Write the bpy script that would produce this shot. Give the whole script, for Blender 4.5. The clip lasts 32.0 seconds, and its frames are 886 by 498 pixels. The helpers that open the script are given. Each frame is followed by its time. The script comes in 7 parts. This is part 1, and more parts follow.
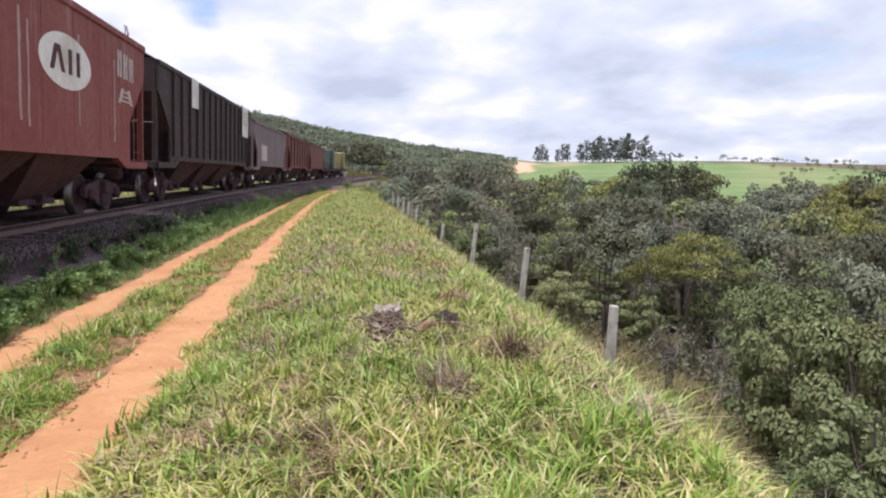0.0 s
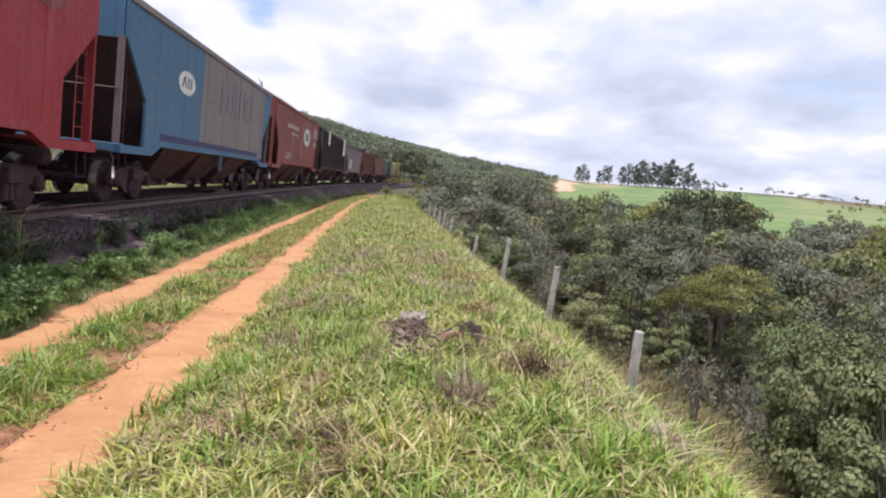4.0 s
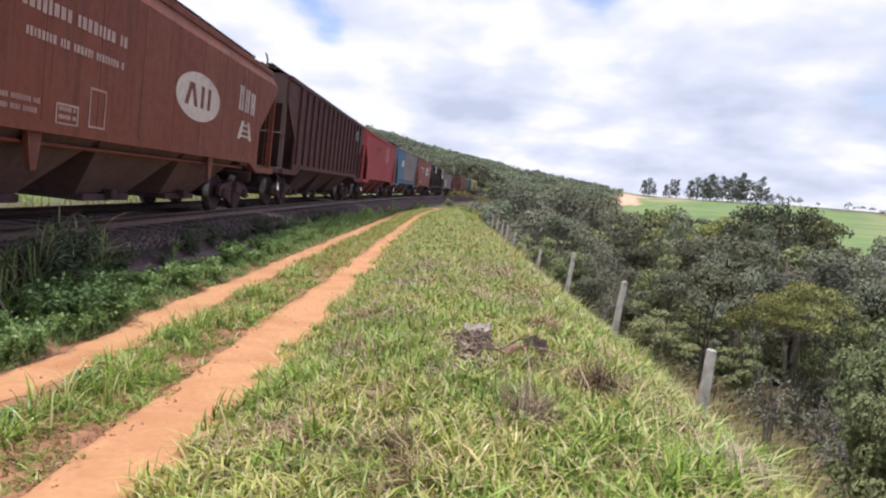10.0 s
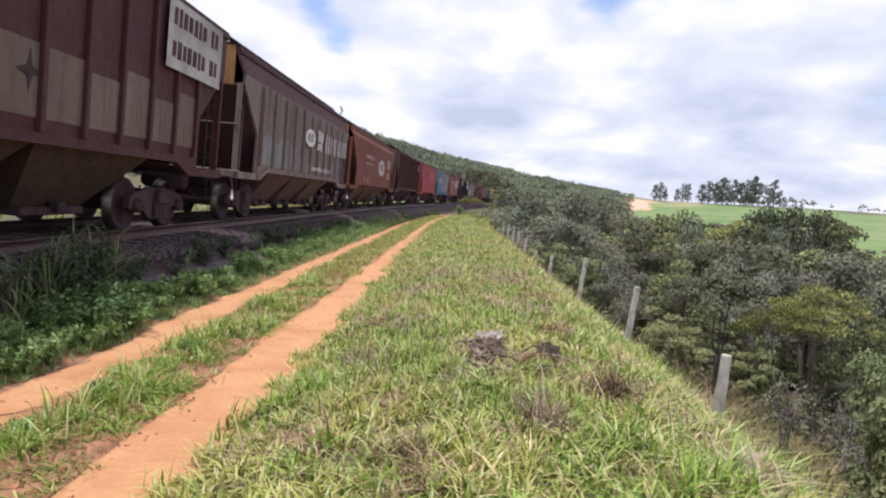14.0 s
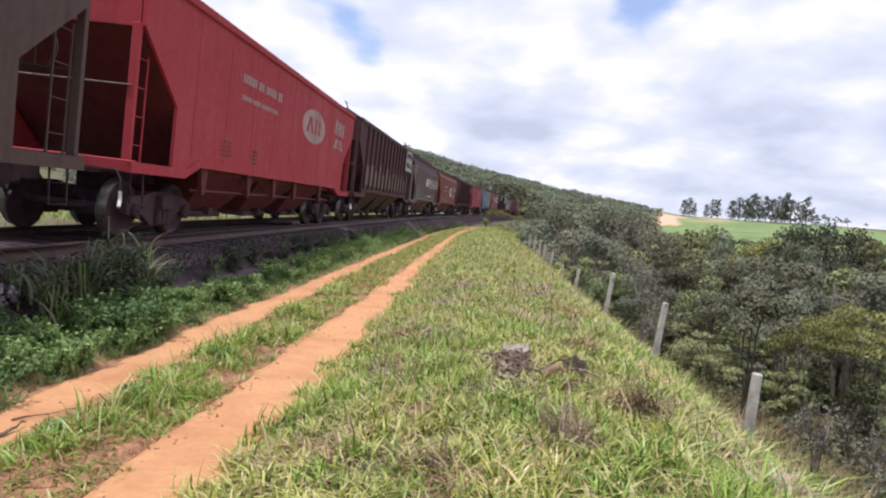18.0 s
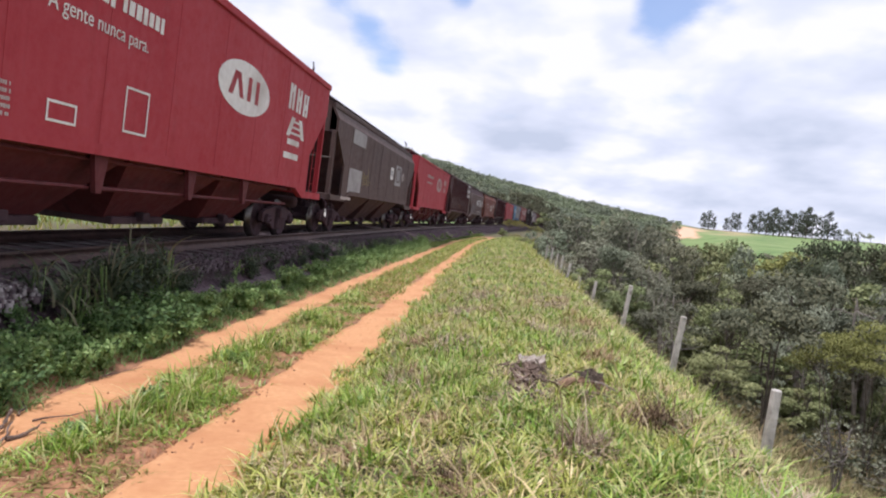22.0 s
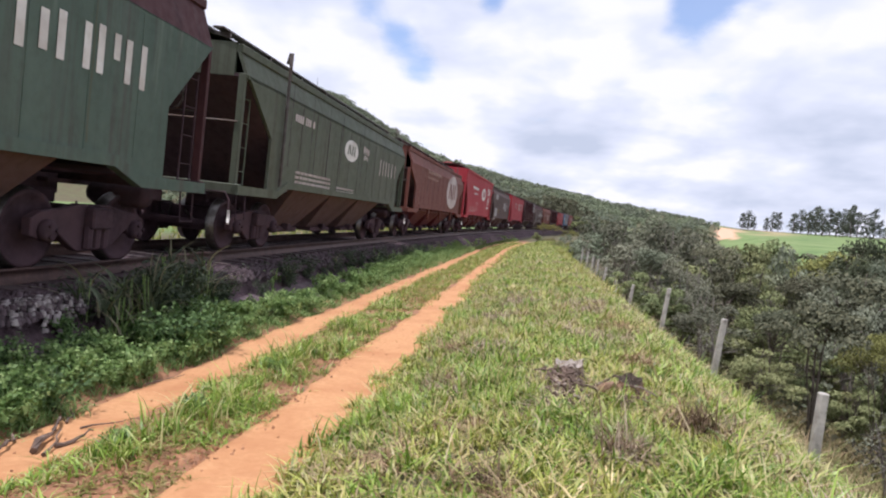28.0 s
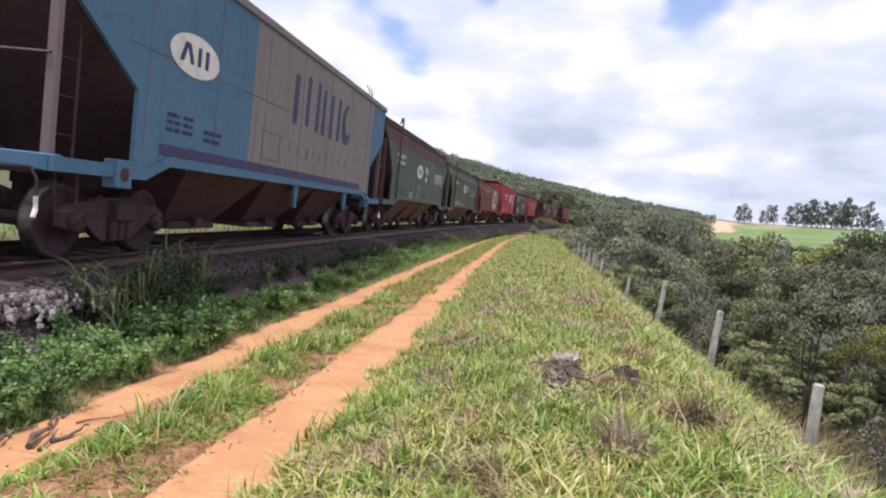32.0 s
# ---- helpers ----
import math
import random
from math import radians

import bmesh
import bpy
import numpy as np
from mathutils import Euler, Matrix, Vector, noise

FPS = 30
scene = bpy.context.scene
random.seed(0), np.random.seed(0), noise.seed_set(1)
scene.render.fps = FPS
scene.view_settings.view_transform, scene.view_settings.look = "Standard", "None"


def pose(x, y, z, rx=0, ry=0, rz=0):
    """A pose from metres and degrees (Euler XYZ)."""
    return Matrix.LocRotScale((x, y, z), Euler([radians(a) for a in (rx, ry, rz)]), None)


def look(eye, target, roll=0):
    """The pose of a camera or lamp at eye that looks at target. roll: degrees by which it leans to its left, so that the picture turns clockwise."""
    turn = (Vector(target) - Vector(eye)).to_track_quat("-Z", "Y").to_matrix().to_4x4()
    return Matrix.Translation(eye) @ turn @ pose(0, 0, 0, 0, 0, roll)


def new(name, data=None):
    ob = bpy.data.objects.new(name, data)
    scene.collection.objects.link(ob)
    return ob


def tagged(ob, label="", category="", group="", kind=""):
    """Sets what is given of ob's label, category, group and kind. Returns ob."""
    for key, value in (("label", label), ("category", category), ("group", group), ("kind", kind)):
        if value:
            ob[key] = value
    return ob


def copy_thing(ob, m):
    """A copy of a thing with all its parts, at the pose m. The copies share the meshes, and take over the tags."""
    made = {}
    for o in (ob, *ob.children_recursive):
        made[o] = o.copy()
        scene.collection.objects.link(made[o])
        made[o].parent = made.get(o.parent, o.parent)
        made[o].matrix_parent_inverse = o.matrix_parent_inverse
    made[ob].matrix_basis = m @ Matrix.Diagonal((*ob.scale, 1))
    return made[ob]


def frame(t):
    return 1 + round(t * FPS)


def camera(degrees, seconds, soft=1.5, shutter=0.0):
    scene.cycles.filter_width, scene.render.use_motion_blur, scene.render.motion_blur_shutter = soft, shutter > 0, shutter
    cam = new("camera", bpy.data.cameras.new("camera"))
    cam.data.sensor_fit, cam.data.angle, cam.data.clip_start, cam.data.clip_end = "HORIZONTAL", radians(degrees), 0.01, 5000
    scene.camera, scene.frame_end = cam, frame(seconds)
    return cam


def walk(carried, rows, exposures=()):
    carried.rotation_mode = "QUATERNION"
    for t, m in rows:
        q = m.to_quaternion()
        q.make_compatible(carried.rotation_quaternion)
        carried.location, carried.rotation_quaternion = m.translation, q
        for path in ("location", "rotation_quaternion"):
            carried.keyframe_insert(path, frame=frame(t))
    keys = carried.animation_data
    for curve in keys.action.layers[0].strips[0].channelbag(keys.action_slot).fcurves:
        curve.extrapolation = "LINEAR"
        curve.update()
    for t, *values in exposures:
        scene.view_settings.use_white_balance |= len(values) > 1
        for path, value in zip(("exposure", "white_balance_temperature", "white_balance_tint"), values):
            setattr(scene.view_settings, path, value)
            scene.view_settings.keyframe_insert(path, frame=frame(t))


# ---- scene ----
cam = camera(65.9, 32.0, soft=2.1)
EXPOSURE = 0.1
PATH = [
    (0, (0.001, 0.103, 1.824), (0.279, 2.071, 1.601), -0.9),
    (0.5, (-0.008, 0.11, 1.821), (0.265, 2.08, 1.609), 0.1),
    (1, (-0.01, 0.098, 1.833), (0.261, 2.069, 1.635), 0.9),
    (1.5, (-0.015, 0.088, 1.837), (0.249, 2.062, 1.661), 1.0),
    (2, (-0.001, 0.087, 1.829), (0.254, 2.065, 1.667), 2.2),
    (2.5, (0.016, 0.056, 1.84), (0.254, 2.035, 1.681), 2.8),
    (4.5, (0.038, 0.038, 1.826), (0.197, 2.021, 1.62), 3.1),
    (5, (0.026, 0.042, 1.835), (0.165, 2.026, 1.622), 2.9),
    (5.5, (0.029, 0.05, 1.824), (0.142, 2.036, 1.617), 2.6),
    (6, (0.028, 0.055, 1.827), (0.134, 2.042, 1.626), 2.6),
    (6.5, (0.028, 0.043, 1.827), (0.129, 2.03, 1.63), 2.7),
    (7, (0.031, 0.05, 1.821), (0.134, 2.037, 1.626), 2.4),
    (7.5, (0.02, 0.036, 1.824), (0.121, 2.025, 1.643), 2.8),
    (8, (0.005, 0.026, 1.829), (0.086, 2.016, 1.657), 3.8),
    (8.5, (0.002, 0.027, 1.829), (0.062, 2.02, 1.668), 3.9),
    (9, (0.0, 0.032, 1.818), (0.037, 2.026, 1.665), 4.1),
    (9.5, (0.001, 0.038, 1.818), (0.017, 2.032, 1.654), 3.9),
    (10, (0.002, 0.045, 1.818), (-0.001, 2.038, 1.653), 3.5),
    (10.5, (-0.001, 0.044, 1.817), (-0.012, 2.037, 1.659), 3.5),
    (11, (0.003, 0.049, 1.818), (-0.012, 2.043, 1.659), 3.3),
    (11.5, (0.002, 0.052, 1.809), (-0.014, 2.046, 1.646), 3.2),
    (12, (0.002, 0.048, 1.812), (-0.021, 2.041, 1.641), 3.2),
    (12.5, (0.0, 0.048, 1.813), (-0.029, 2.04, 1.642), 3.1),
    (13, (-0.006, 0.039, 1.814), (-0.039, 2.032, 1.65), 3.4),
    (13.5, (-0.009, 0.046, 1.814), (-0.044, 2.039, 1.659), 3.1),
    (14, (-0.003, 0.051, 1.819), (-0.039, 2.046, 1.673), 2.8),
    (14.5, (0.003, 0.043, 1.818), (-0.038, 2.038, 1.683), 2.6),
    (16.5, (-0.026, 0.036, 1.821), (-0.124, 2.03, 1.709), 3.3),
    (17, (-0.022, 0.033, 1.818), (-0.128, 2.028, 1.71), 3.6),
    (17.5, (-0.021, 0.032, 1.817), (-0.131, 2.026, 1.706), 3.5),
    (18, (-0.026, 0.033, 1.817), (-0.138, 2.026, 1.701), 3.7),
    (18.5, (-0.03, 0.031, 1.818), (-0.144, 2.024, 1.701), 4.0),
    (19, (-0.033, 0.027, 1.825), (-0.149, 2.02, 1.71), 4.3),
    (19.5, (-0.036, 0.029, 1.823), (-0.149, 2.023, 1.711), 5.1),
    (20, (-0.038, 0.025, 1.825), (-0.155, 2.019, 1.719), 5.5),
    (20.5, (-0.037, 0.018, 1.825), (-0.166, 2.011, 1.725), 5.2),
    (21, (-0.034, 0.028, 1.823), (-0.176, 2.021, 1.728), 4.9),
    (21.5, (-0.028, 0.027, 1.825), (-0.183, 2.019, 1.733), 4.5),
    (22, (-0.03, 0.02, 1.819), (-0.193, 2.011, 1.727), 4.5),
    (22.5, (-0.039, 0.019, 1.823), (-0.208, 2.01, 1.728), 4.8),
    (23, (-0.043, 0.018, 1.823), (-0.22, 2.008, 1.732), 4.8),
    (23.5, (-0.048, 0.006, 1.826), (-0.232, 1.996, 1.744), 4.7),
    (24, (-0.046, 0.01, 1.828), (-0.234, 2.0, 1.759), 4.6),
    (24.5, (-0.044, 0.006, 1.821), (-0.236, 1.996, 1.753), 4.7),
    (25, (-0.04, 0.004, 1.822), (-0.24, 1.992, 1.744), 4.6),
    (25.5, (-0.038, 0.005, 1.82), (-0.247, 1.992, 1.73), 4.6),
    (27.5, (-0.03, 0.023, 1.818), (-0.279, 2.005, 1.729), 3.2),
    (28, (-0.034, 0.019, 1.815), (-0.297, 2.0, 1.733), 3.4),
    (28.5, (-0.039, 0.014, 1.816), (-0.314, 1.994, 1.74), 3.6),
    (29, (-0.04, 0.02, 1.818), (-0.317, 2.0, 1.752), 3.2),
    (29.5, (-0.048, 0.006, 1.816), (-0.321, 1.986, 1.757), 3.8),
    (30, (-0.048, 0.009, 1.816), (-0.318, 1.99, 1.751), 4.4),
    (30.5, (-0.043, 0.019, 1.816), (-0.314, 2.0, 1.739), 3.4),
    (31, (-0.033, 0.021, 1.81), (-0.3, 2.001, 1.726), 3.0),
    (31.5, (-0.022, 0.028, 1.809), (-0.279, 2.009, 1.719), 2.9),
    (32, (-0.031, 0.03, 1.808), (-0.283, 2.012, 1.709), 3.2),
]
walk(cam, [(t, look(e, g, r)) for t, e, g, r in PATH], exposures=[(0, EXPOSURE, 5950, 19.7), (32, EXPOSURE, 5950, 19.7)])

# exposure and light -------------------------------------------------------
SUN_TO = Vector((-0.186, -0.13, 0.974)).normalized()


def make_world():
    w = bpy.data.worlds.new("sky")
    scene.world = w
    w.use_nodes = True
    nt = w.node_tree
    nt.nodes.clear()
    N, K = nt.nodes.new, nt.links.new
    out, bg = N("ShaderNodeOutputWorld"), N("ShaderNodeBackground")
    sky = N("ShaderNodeTexSky")
    sky.sky_type = "NISHITA"
    sky.sun_disc = False
    sky.sun_elevation = math.asin(SUN_TO.z)
    sky.sun_rotation = math.atan2(SUN_TO.x, SUN_TO.y)
    sky.air_density, sky.dust_density, sky.ozone_density = 1.0, 1.5, 1.0
    tc, sep = N("ShaderNodeTexCoord"), N("ShaderNodeSeparateXYZ")
    K(tc.outputs["Generated"], sep.inputs[0])
    # cloud deck seen in perspective: direction over height
    zz = N("ShaderNodeMath"); zz.operation = "MAXIMUM"; zz.inputs[1].default_value = 0.0
    K(sep.outputs["Z"], zz.inputs[0])
    za = N("ShaderNodeMath"); za.operation = "ADD"; za.inputs[1].default_value = 0.30
    K(zz.outputs[0], za.inputs[0])
    dx, dy = N("ShaderNodeMath"), N("ShaderNodeMath")
    for m, o in ((dx, "X"), (dy, "Y")):
        m.operation = "DIVIDE"
        K(sep.outputs[o], m.inputs[0])
        K(za.outputs[0], m.inputs[1])
    comb = N("ShaderNodeCombineXYZ")
    K(dx.outputs[0], comb.inputs[0])
    K(dy.outputs[0], comb.inputs[1])
    n1 = N("ShaderNodeTexNoise")
    n1.inputs["Scale"].default_value, n1.inputs["Detail"].default_value, n1.inputs["Roughness"].default_value = 1.9, 11, 0.56
    n1.inputs["Distortion"].default_value = 0.15
    K(comb.outputs[0], n1.inputs["Vector"])
    n2 = N("ShaderNodeTexNoise")
    n2.inputs["Scale"].default_value, n2.inputs["Detail"].default_value, n2.inputs["Roughness"].default_value = 2.2, 9, 0.47
    off = N("ShaderNodeVectorMath"); off.operation = "ADD"; off.inputs[1].default_value = (3.1, 7.7, 1.2)
    K(comb.outputs[0], off.inputs[0])
    K(off.outputs[0], n2.inputs["Vector"])
    # gaps of blue
    def spots(some):
        """The sum of soft round patches: azimuth, elevation, size, strength."""
        total = None
        for az, el, size, power in some:
            d = Vector((math.sin(radians(az)) * math.cos(radians(el)), math.cos(radians(az)) * math.cos(radians(el)), math.sin(radians(el))))
            dist = N("ShaderNodeVectorMath"); dist.operation = "DISTANCE"; dist.inputs[1].default_value = d
            K(tc.outputs["Generated"], dist.inputs[0])
            mr = N("ShaderNodeMapRange"); mr.interpolation_type = "SMOOTHSTEP"
            mr.inputs[1].default_value, mr.inputs[2].default_value = 0.0, size
            mr.inputs[3].default_value, mr.inputs[4].default_value = power, 0.0
            K(dist.outputs["Value"], mr.inputs[0])
            if total is None:
                total = mr
            else:
                ad = N("ShaderNodeMath"); ad.operation = "ADD"
                K(total.outputs[0], ad.inputs[0]); K(mr.outputs[0], ad.inputs[1])
                total = ad
        return total
    gaps = spots(SKY_GAPS)
    folds = spots(CLOUD_FOLDS)
    sub = N("ShaderNodeMath"); sub.operation = "SUBTRACT"
    K(n1.outputs["Fac"], sub.inputs[0]); K(gaps.outputs[0], sub.inputs[1])
    cover = N("ShaderNodeMapRange"); cover.interpolation_type = "SMOOTHSTEP"
    cover.inputs[1].default_value, cover.inputs[2].default_value = 0.2, 0.42
    cover.inputs[3].default_value = 0.12
    K(sub.outputs[0], cover.inputs[0])
    n3 = N("ShaderNodeTexNoise")
    n3.inputs["Scale"].default_value, n3.inputs["Detail"].default_value, n3.inputs["Roughness"].default_value = 4.4, 7, 0.46
    n3.inputs["Distortion"].default_value = 0.1
    K(off.outputs[0], n3.inputs["Vector"])
    puffs = N("ShaderNodeMix"); puffs.inputs["Factor"].default_value = 0.5
    K(n2.outputs["Fac"], puffs.inputs["A"]); K(n3.outputs["Fac"], puffs.inputs["B"])
    shade = N("ShaderNodeValToRGB")
    e = shade.color_ramp.elements
    e.new(0.5)
    e[0].position, e[0].color = 0.24, (0.60, 0.66, 0.73, 1)
    e[1].position, e[1].color = 0.47, (0.85, 0.885, 0.925, 1)
    e[2].position, e[2].color = 0.55, (1.0, 1.0, 1.0, 1)
    fold = N("ShaderNodeMath"); fold.operation = "ADD"
    soft = N("ShaderNodeMath"); soft.operation = "MULTIPLY"; soft.inputs[1].default_value = 0.6
    K(folds.outputs[0], soft.inputs[0])
    K(puffs.outputs["Result"], fold.inputs[0]); K(soft.outputs[0], fold.inputs[1])
    K(fold.outputs[0], shade.inputs[0])
    up = N("ShaderNodeVectorMath"); up.operation = "SCALE"; up.inputs["Scale"].default_value = CLOUD_LIGHT
    K(shade.outputs[0], up.inputs[0])
    sk = N("ShaderNodeVectorMath"); sk.operation = "SCALE"; sk.inputs["Scale"].default_value = 1.7
    K(sky.outputs[0], sk.inputs[0])
    mix = N("ShaderNodeMix"); mix.data_type = "RGBA"
    K(cover.outputs[0], mix.inputs["Factor"])
    K(sk.outputs[0], mix.inputs["A"])
    K(up.outputs[0], mix.inputs["B"])
    K(mix.outputs["Result"], bg.inputs["Color"])
    bg.inputs["Strength"].default_value = SKY_STRENGTH
    K(bg.outputs[0], out.inputs[0])


SKY_STRENGTH = 0.1
CLOUD_LIGHT = 9.4
# azimuth from +y to the right, elevation, size, strength
SKY_GAPS = [(-14.6, 17.2, 0.055, 0.26), (-12.4, 14.6, 0.045, 0.26), (-10.2, 12.2, 0.05, 0.2), (-4.5, 17.8, 0.035, 0.22), (11.2, 17.4, 0.07, 0.28), (12.8, 20.5, 0.1, 0.26), (-18.0, 20.5, 0.07, 0.25), (-35.0, 40.0, 0.3, 0.2)]
CLOUD_FOLDS = [(20.0, 2.5, 0.25, -0.15), (3.0, 4.5, 0.18, -0.12), (34.0, 4.0, 0.25, -0.15), (1.3, 7.4, 0.1, -0.10), (19.6, 9.0, 0.13, -0.10), (24.2, 15.3, 0.12, -0.08), (16.8, 5.8, 0.09, -0.06), (32.3, 8.0, 0.12, -0.10), (24.2, 4.3, 0.1, -0.06), (-15.5, 12.6, 0.12, 0.10), (2.5, 16.3, 0.14, 0.12), (12.8, 9.8, 0.08, 0.10), (3.0, 9.9, 0.07, 0.10), (8.8, 12.0, 0.08, 0.10), (18.0, 14.5, 0.1, 0.08)]
make_world()
sun = new("sun", bpy.data.lights.new("sun", "SUN"))
sun.data.energy, sun.data.angle, sun.data.color = 4.0, radians(0.6), (1.0, 0.95, 0.87)
sun.matrix_world = look(SUN_TO * 100, (0, 0, 0))


# materials ----------------------------------------------------------------
def nodes_of(name):
    m = bpy.data.materials.new(name)
    m.use_nodes = True
    nt = m.node_tree
    return m, nt, nt.nodes.new, nt.links.new, nt.nodes["Principled BSDF"]


def rgb(c):
    return (c[0], c[1], c[2], 1.0)


def noise_node(N, K, vec, scale, detail=6, rough=0.6, stretch=None):
    n = N("ShaderNodeTexNoise")
    n.inputs["Scale"].default_value, n.inputs["Detail"].default_value, n.inputs["Roughness"].default_value = scale, detail, rough
    if stretch:
        mp = N("ShaderNodeMapping")
        mp.inputs["Scale"].default_value = stretch
        K(vec, mp.inputs["Vector"])
        K(mp.outputs[0], n.inputs["Vector"])
    else:
        K(vec, n.inputs["Vector"])
    return n.outputs["Fac"]


def ramp_node(N, K, fac, stops):
    r = N("ShaderNodeValToRGB")
    e = r.color_ramp.elements
    while len(e) < len(stops):
        e.new(0.5)
    for el, (p, c) in zip(e, stops):
        el.position, el.color = p, rgb(c)
    K(fac, r.inputs[0])
    return r.outputs[0]


def mix_node(N, K, fac, a, b, blend="MIX"):
    m = N("ShaderNodeMix")
    m.data_type, m.blend_type = "RGBA", blend
    for s, v in (("Factor", fac), ("A", a), ("B", b)):
        if isinstance(v, (int, float)):
            m.inputs[s].default_value = v
        elif isinstance(v, tuple):
            m.inputs[s].default_value = rgb(v)
        else:
            K(v, m.inputs[s])
    return m.outputs["Result"]


def range_node(N, K, v, a, b, c=0.0, d=1.0):
    m = N("ShaderNodeMapRange")
    for i, x in enumerate((a, b, c, d)):
        m.inputs[i + 1].default_value = x
    K(v, m.inputs[0])
    return m.outputs[0]


def bump_node(N, K, p, height, strength, dist=0.02):
    b = N("ShaderNodeBump")
    b.inputs["Strength"].default_value, b.inputs["Distance"].default_value = strength, dist
    K(height, b.inputs["Height"])
    K(b.outputs[0], p.inputs["Normal"])


def grainy(name, a, b, c, scale, rough=0.8, bump=0.4, dist=0.02, big=0.15, metal=0.0):
    """A surface that varies at two scales between the colours a, b and c."""
    m, nt, N, K, p = nodes_of(name)
    v = N("ShaderNodeTexCoord").outputs["Object"]
    f1, f2 = noise_node(N, K, v, scale, 8, 0.65), noise_node(N, K, v, scale * big, 5)
    col = ramp_node(N, K, f1, [(0.35, a), (0.65, b)])
    col = mix_node(N, K, range_node(N, K, f2, 0.45, 0.68), col, c)
    K(col, p.inputs["Base Color"])
    p.inputs["Roughness"].default_value, p.inputs["Metallic"].default_value = rough, metal
    bump_node(N, K, p, f1, bump, dist)
    return m


def wagon_paint(name, base, faded, dirt, wear=0.5, rough=0.68, streak=0.5, pale=None):
    """Weathered wagon paint: fading, run-down streaks and road dirt."""
    # coats scaled down evenly to match the dimness of the shaded side
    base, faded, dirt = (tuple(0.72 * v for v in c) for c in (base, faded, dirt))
    m, nt, N, K, p = nodes_of(name)
    v = N("ShaderNodeTexCoord").outputs["Object"]
    big = noise_node(N, K, v, 0.45, 5, 0.55)
    fine = noise_node(N, K, v, 7.0, 8, 0.7)
    runs = noise_node(N, K, v, 1.0, 6, 0.65, (5.0, 4.2, 0.2))
    dents = noise_node(N, K, v, 1.0, 2, 0.5, (0.3, 1.5, 0.35))
    col = mix_node(N, K, range_node(N, K, big, 0.35, 0.7, 0.0, 1.0), base, faded)
    lo = 0.62 - 0.2 * wear
    col = mix_node(N, K, range_node(N, K, runs, lo, lo + 0.16, 0.0, min(1.0, streak * 1.3)), col, dirt)
    col = mix_node(N, K, range_node(N, K, fine, 0.5, 0.78, 0.0, 0.5 * wear), col, dirt)
    if pale:
        runs2 = noise_node(N, K, v, 1.0, 4, 0.6, (4.0, 1.7, 0.16))
        col = mix_node(N, K, range_node(N, K, runs2, 0.6, 0.72, 0.0, 0.6), col, pale)
    K(col, p.inputs["Base Color"])
    K(range_node(N, K, fine, 0.3, 0.7, rough - 0.1, rough + 0.2), p.inputs["Roughness"])
    p.inputs["Specular IOR Level"].default_value = 0.3
    bump_node(N, K, p, dents, 0.45, 0.08)
    return m


def leafy(name, dark, mid, light, rough=0.55, glow=0.3, dry=None, dry_part=0.2, vary=0.0, shine=0.25):
    """Leaves or blades, each island of its own shade, thin enough to let some light through."""
    m, nt, N, K, p = nodes_of(name)
    g = N("ShaderNodeNewGeometry")
    stops = [(0.0, dark), (0.45, mid), (0.85, light)]
    if dry:
        stops = [(0.0, dark), (0.35, mid), (0.72 - dry_part * 0.4, light), (1.0 - dry_part, dry), (1.0, tuple(min(1, v * 1.35) for v in dry))]
    col = ramp_node(N, K, g.outputs["Random Per Island"], stops)
    v = N("ShaderNodeTexCoord").outputs["Object"]
    patch = noise_node(N, K, v, 0.5, 3)
    col = mix_node(N, K, range_node(N, K, patch, 0.35, 0.7, 0.0, 0.45), col, mid)
    if vary:
        # each plant a little lighter or darker than the next
        own = N("ShaderNodeObjectInfo").outputs["Random"]
        hsv = N("ShaderNodeHueSaturation")
        K(range_node(N, K, own, 0.0, 1.0, 1.0 - vary, 1.0 + vary), hsv.inputs["Value"])
        turn = N("ShaderNodeMath"); turn.operation = "PINGPONG"; turn.inputs[1].default_value = 0.13
        K(own, turn.inputs[0])
        K(range_node(N, K, turn.outputs[0], 0.0, 0.13, 0.465, 0.515), hsv.inputs["Hue"])
        K(col, hsv.inputs["Color"])
        col = hsv.outputs["Color"]
    K(col, p.inputs["Base Color"])
    p.inputs["Roughness"].default_value = rough
    p.inputs["Specular IOR Level"].default_value = shine
    t = N("ShaderNodeBsdfTranslucent")
    K(col, t.inputs["Color"])
    mx = N("ShaderNodeMixShader")
    mx.inputs[0].default_value = glow
    K(p.outputs[0], mx.inputs[1])
    K(t.outputs[0], mx.inputs[2])
    K(mx.outputs[0], nt.nodes["Material Output"].inputs["Surface"])
    return m


M = {}
M["soil"] = grainy("red_soil", (0.452, 0.226, 0.098), (0.545, 0.290, 0.134), (0.41, 0.185, 0.078), 16.0, 0.95, 0.7, 0.012, 0.08)
# track-bed colour dark and purplish, holding the shade beside the train
M["ballast"] = grainy("shaded_dirty_ballast", (0.06, 0.041, 0.047), (0.13, 0.09, 0.102), (0.044, 0.03, 0.034), 14, 0.95, 0.9, 0.05)
M["rail"] = grainy("rusty_rail", (0.07, 0.042, 0.038), (0.12, 0.07, 0.06), (0.056, 0.034, 0.032), 20, 0.6, 0.2, 0.004, metal=0.6)
M["pale_stone"] = leafy("pale_stone", (0.09, 0.075, 0.072), (0.18, 0.158, 0.152), (0.31, 0.28, 0.27), 0.95, 0.0)
# stones and sleepers darkened likewise for the train's shade
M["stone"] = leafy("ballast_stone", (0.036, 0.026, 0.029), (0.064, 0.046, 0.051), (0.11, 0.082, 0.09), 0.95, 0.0)
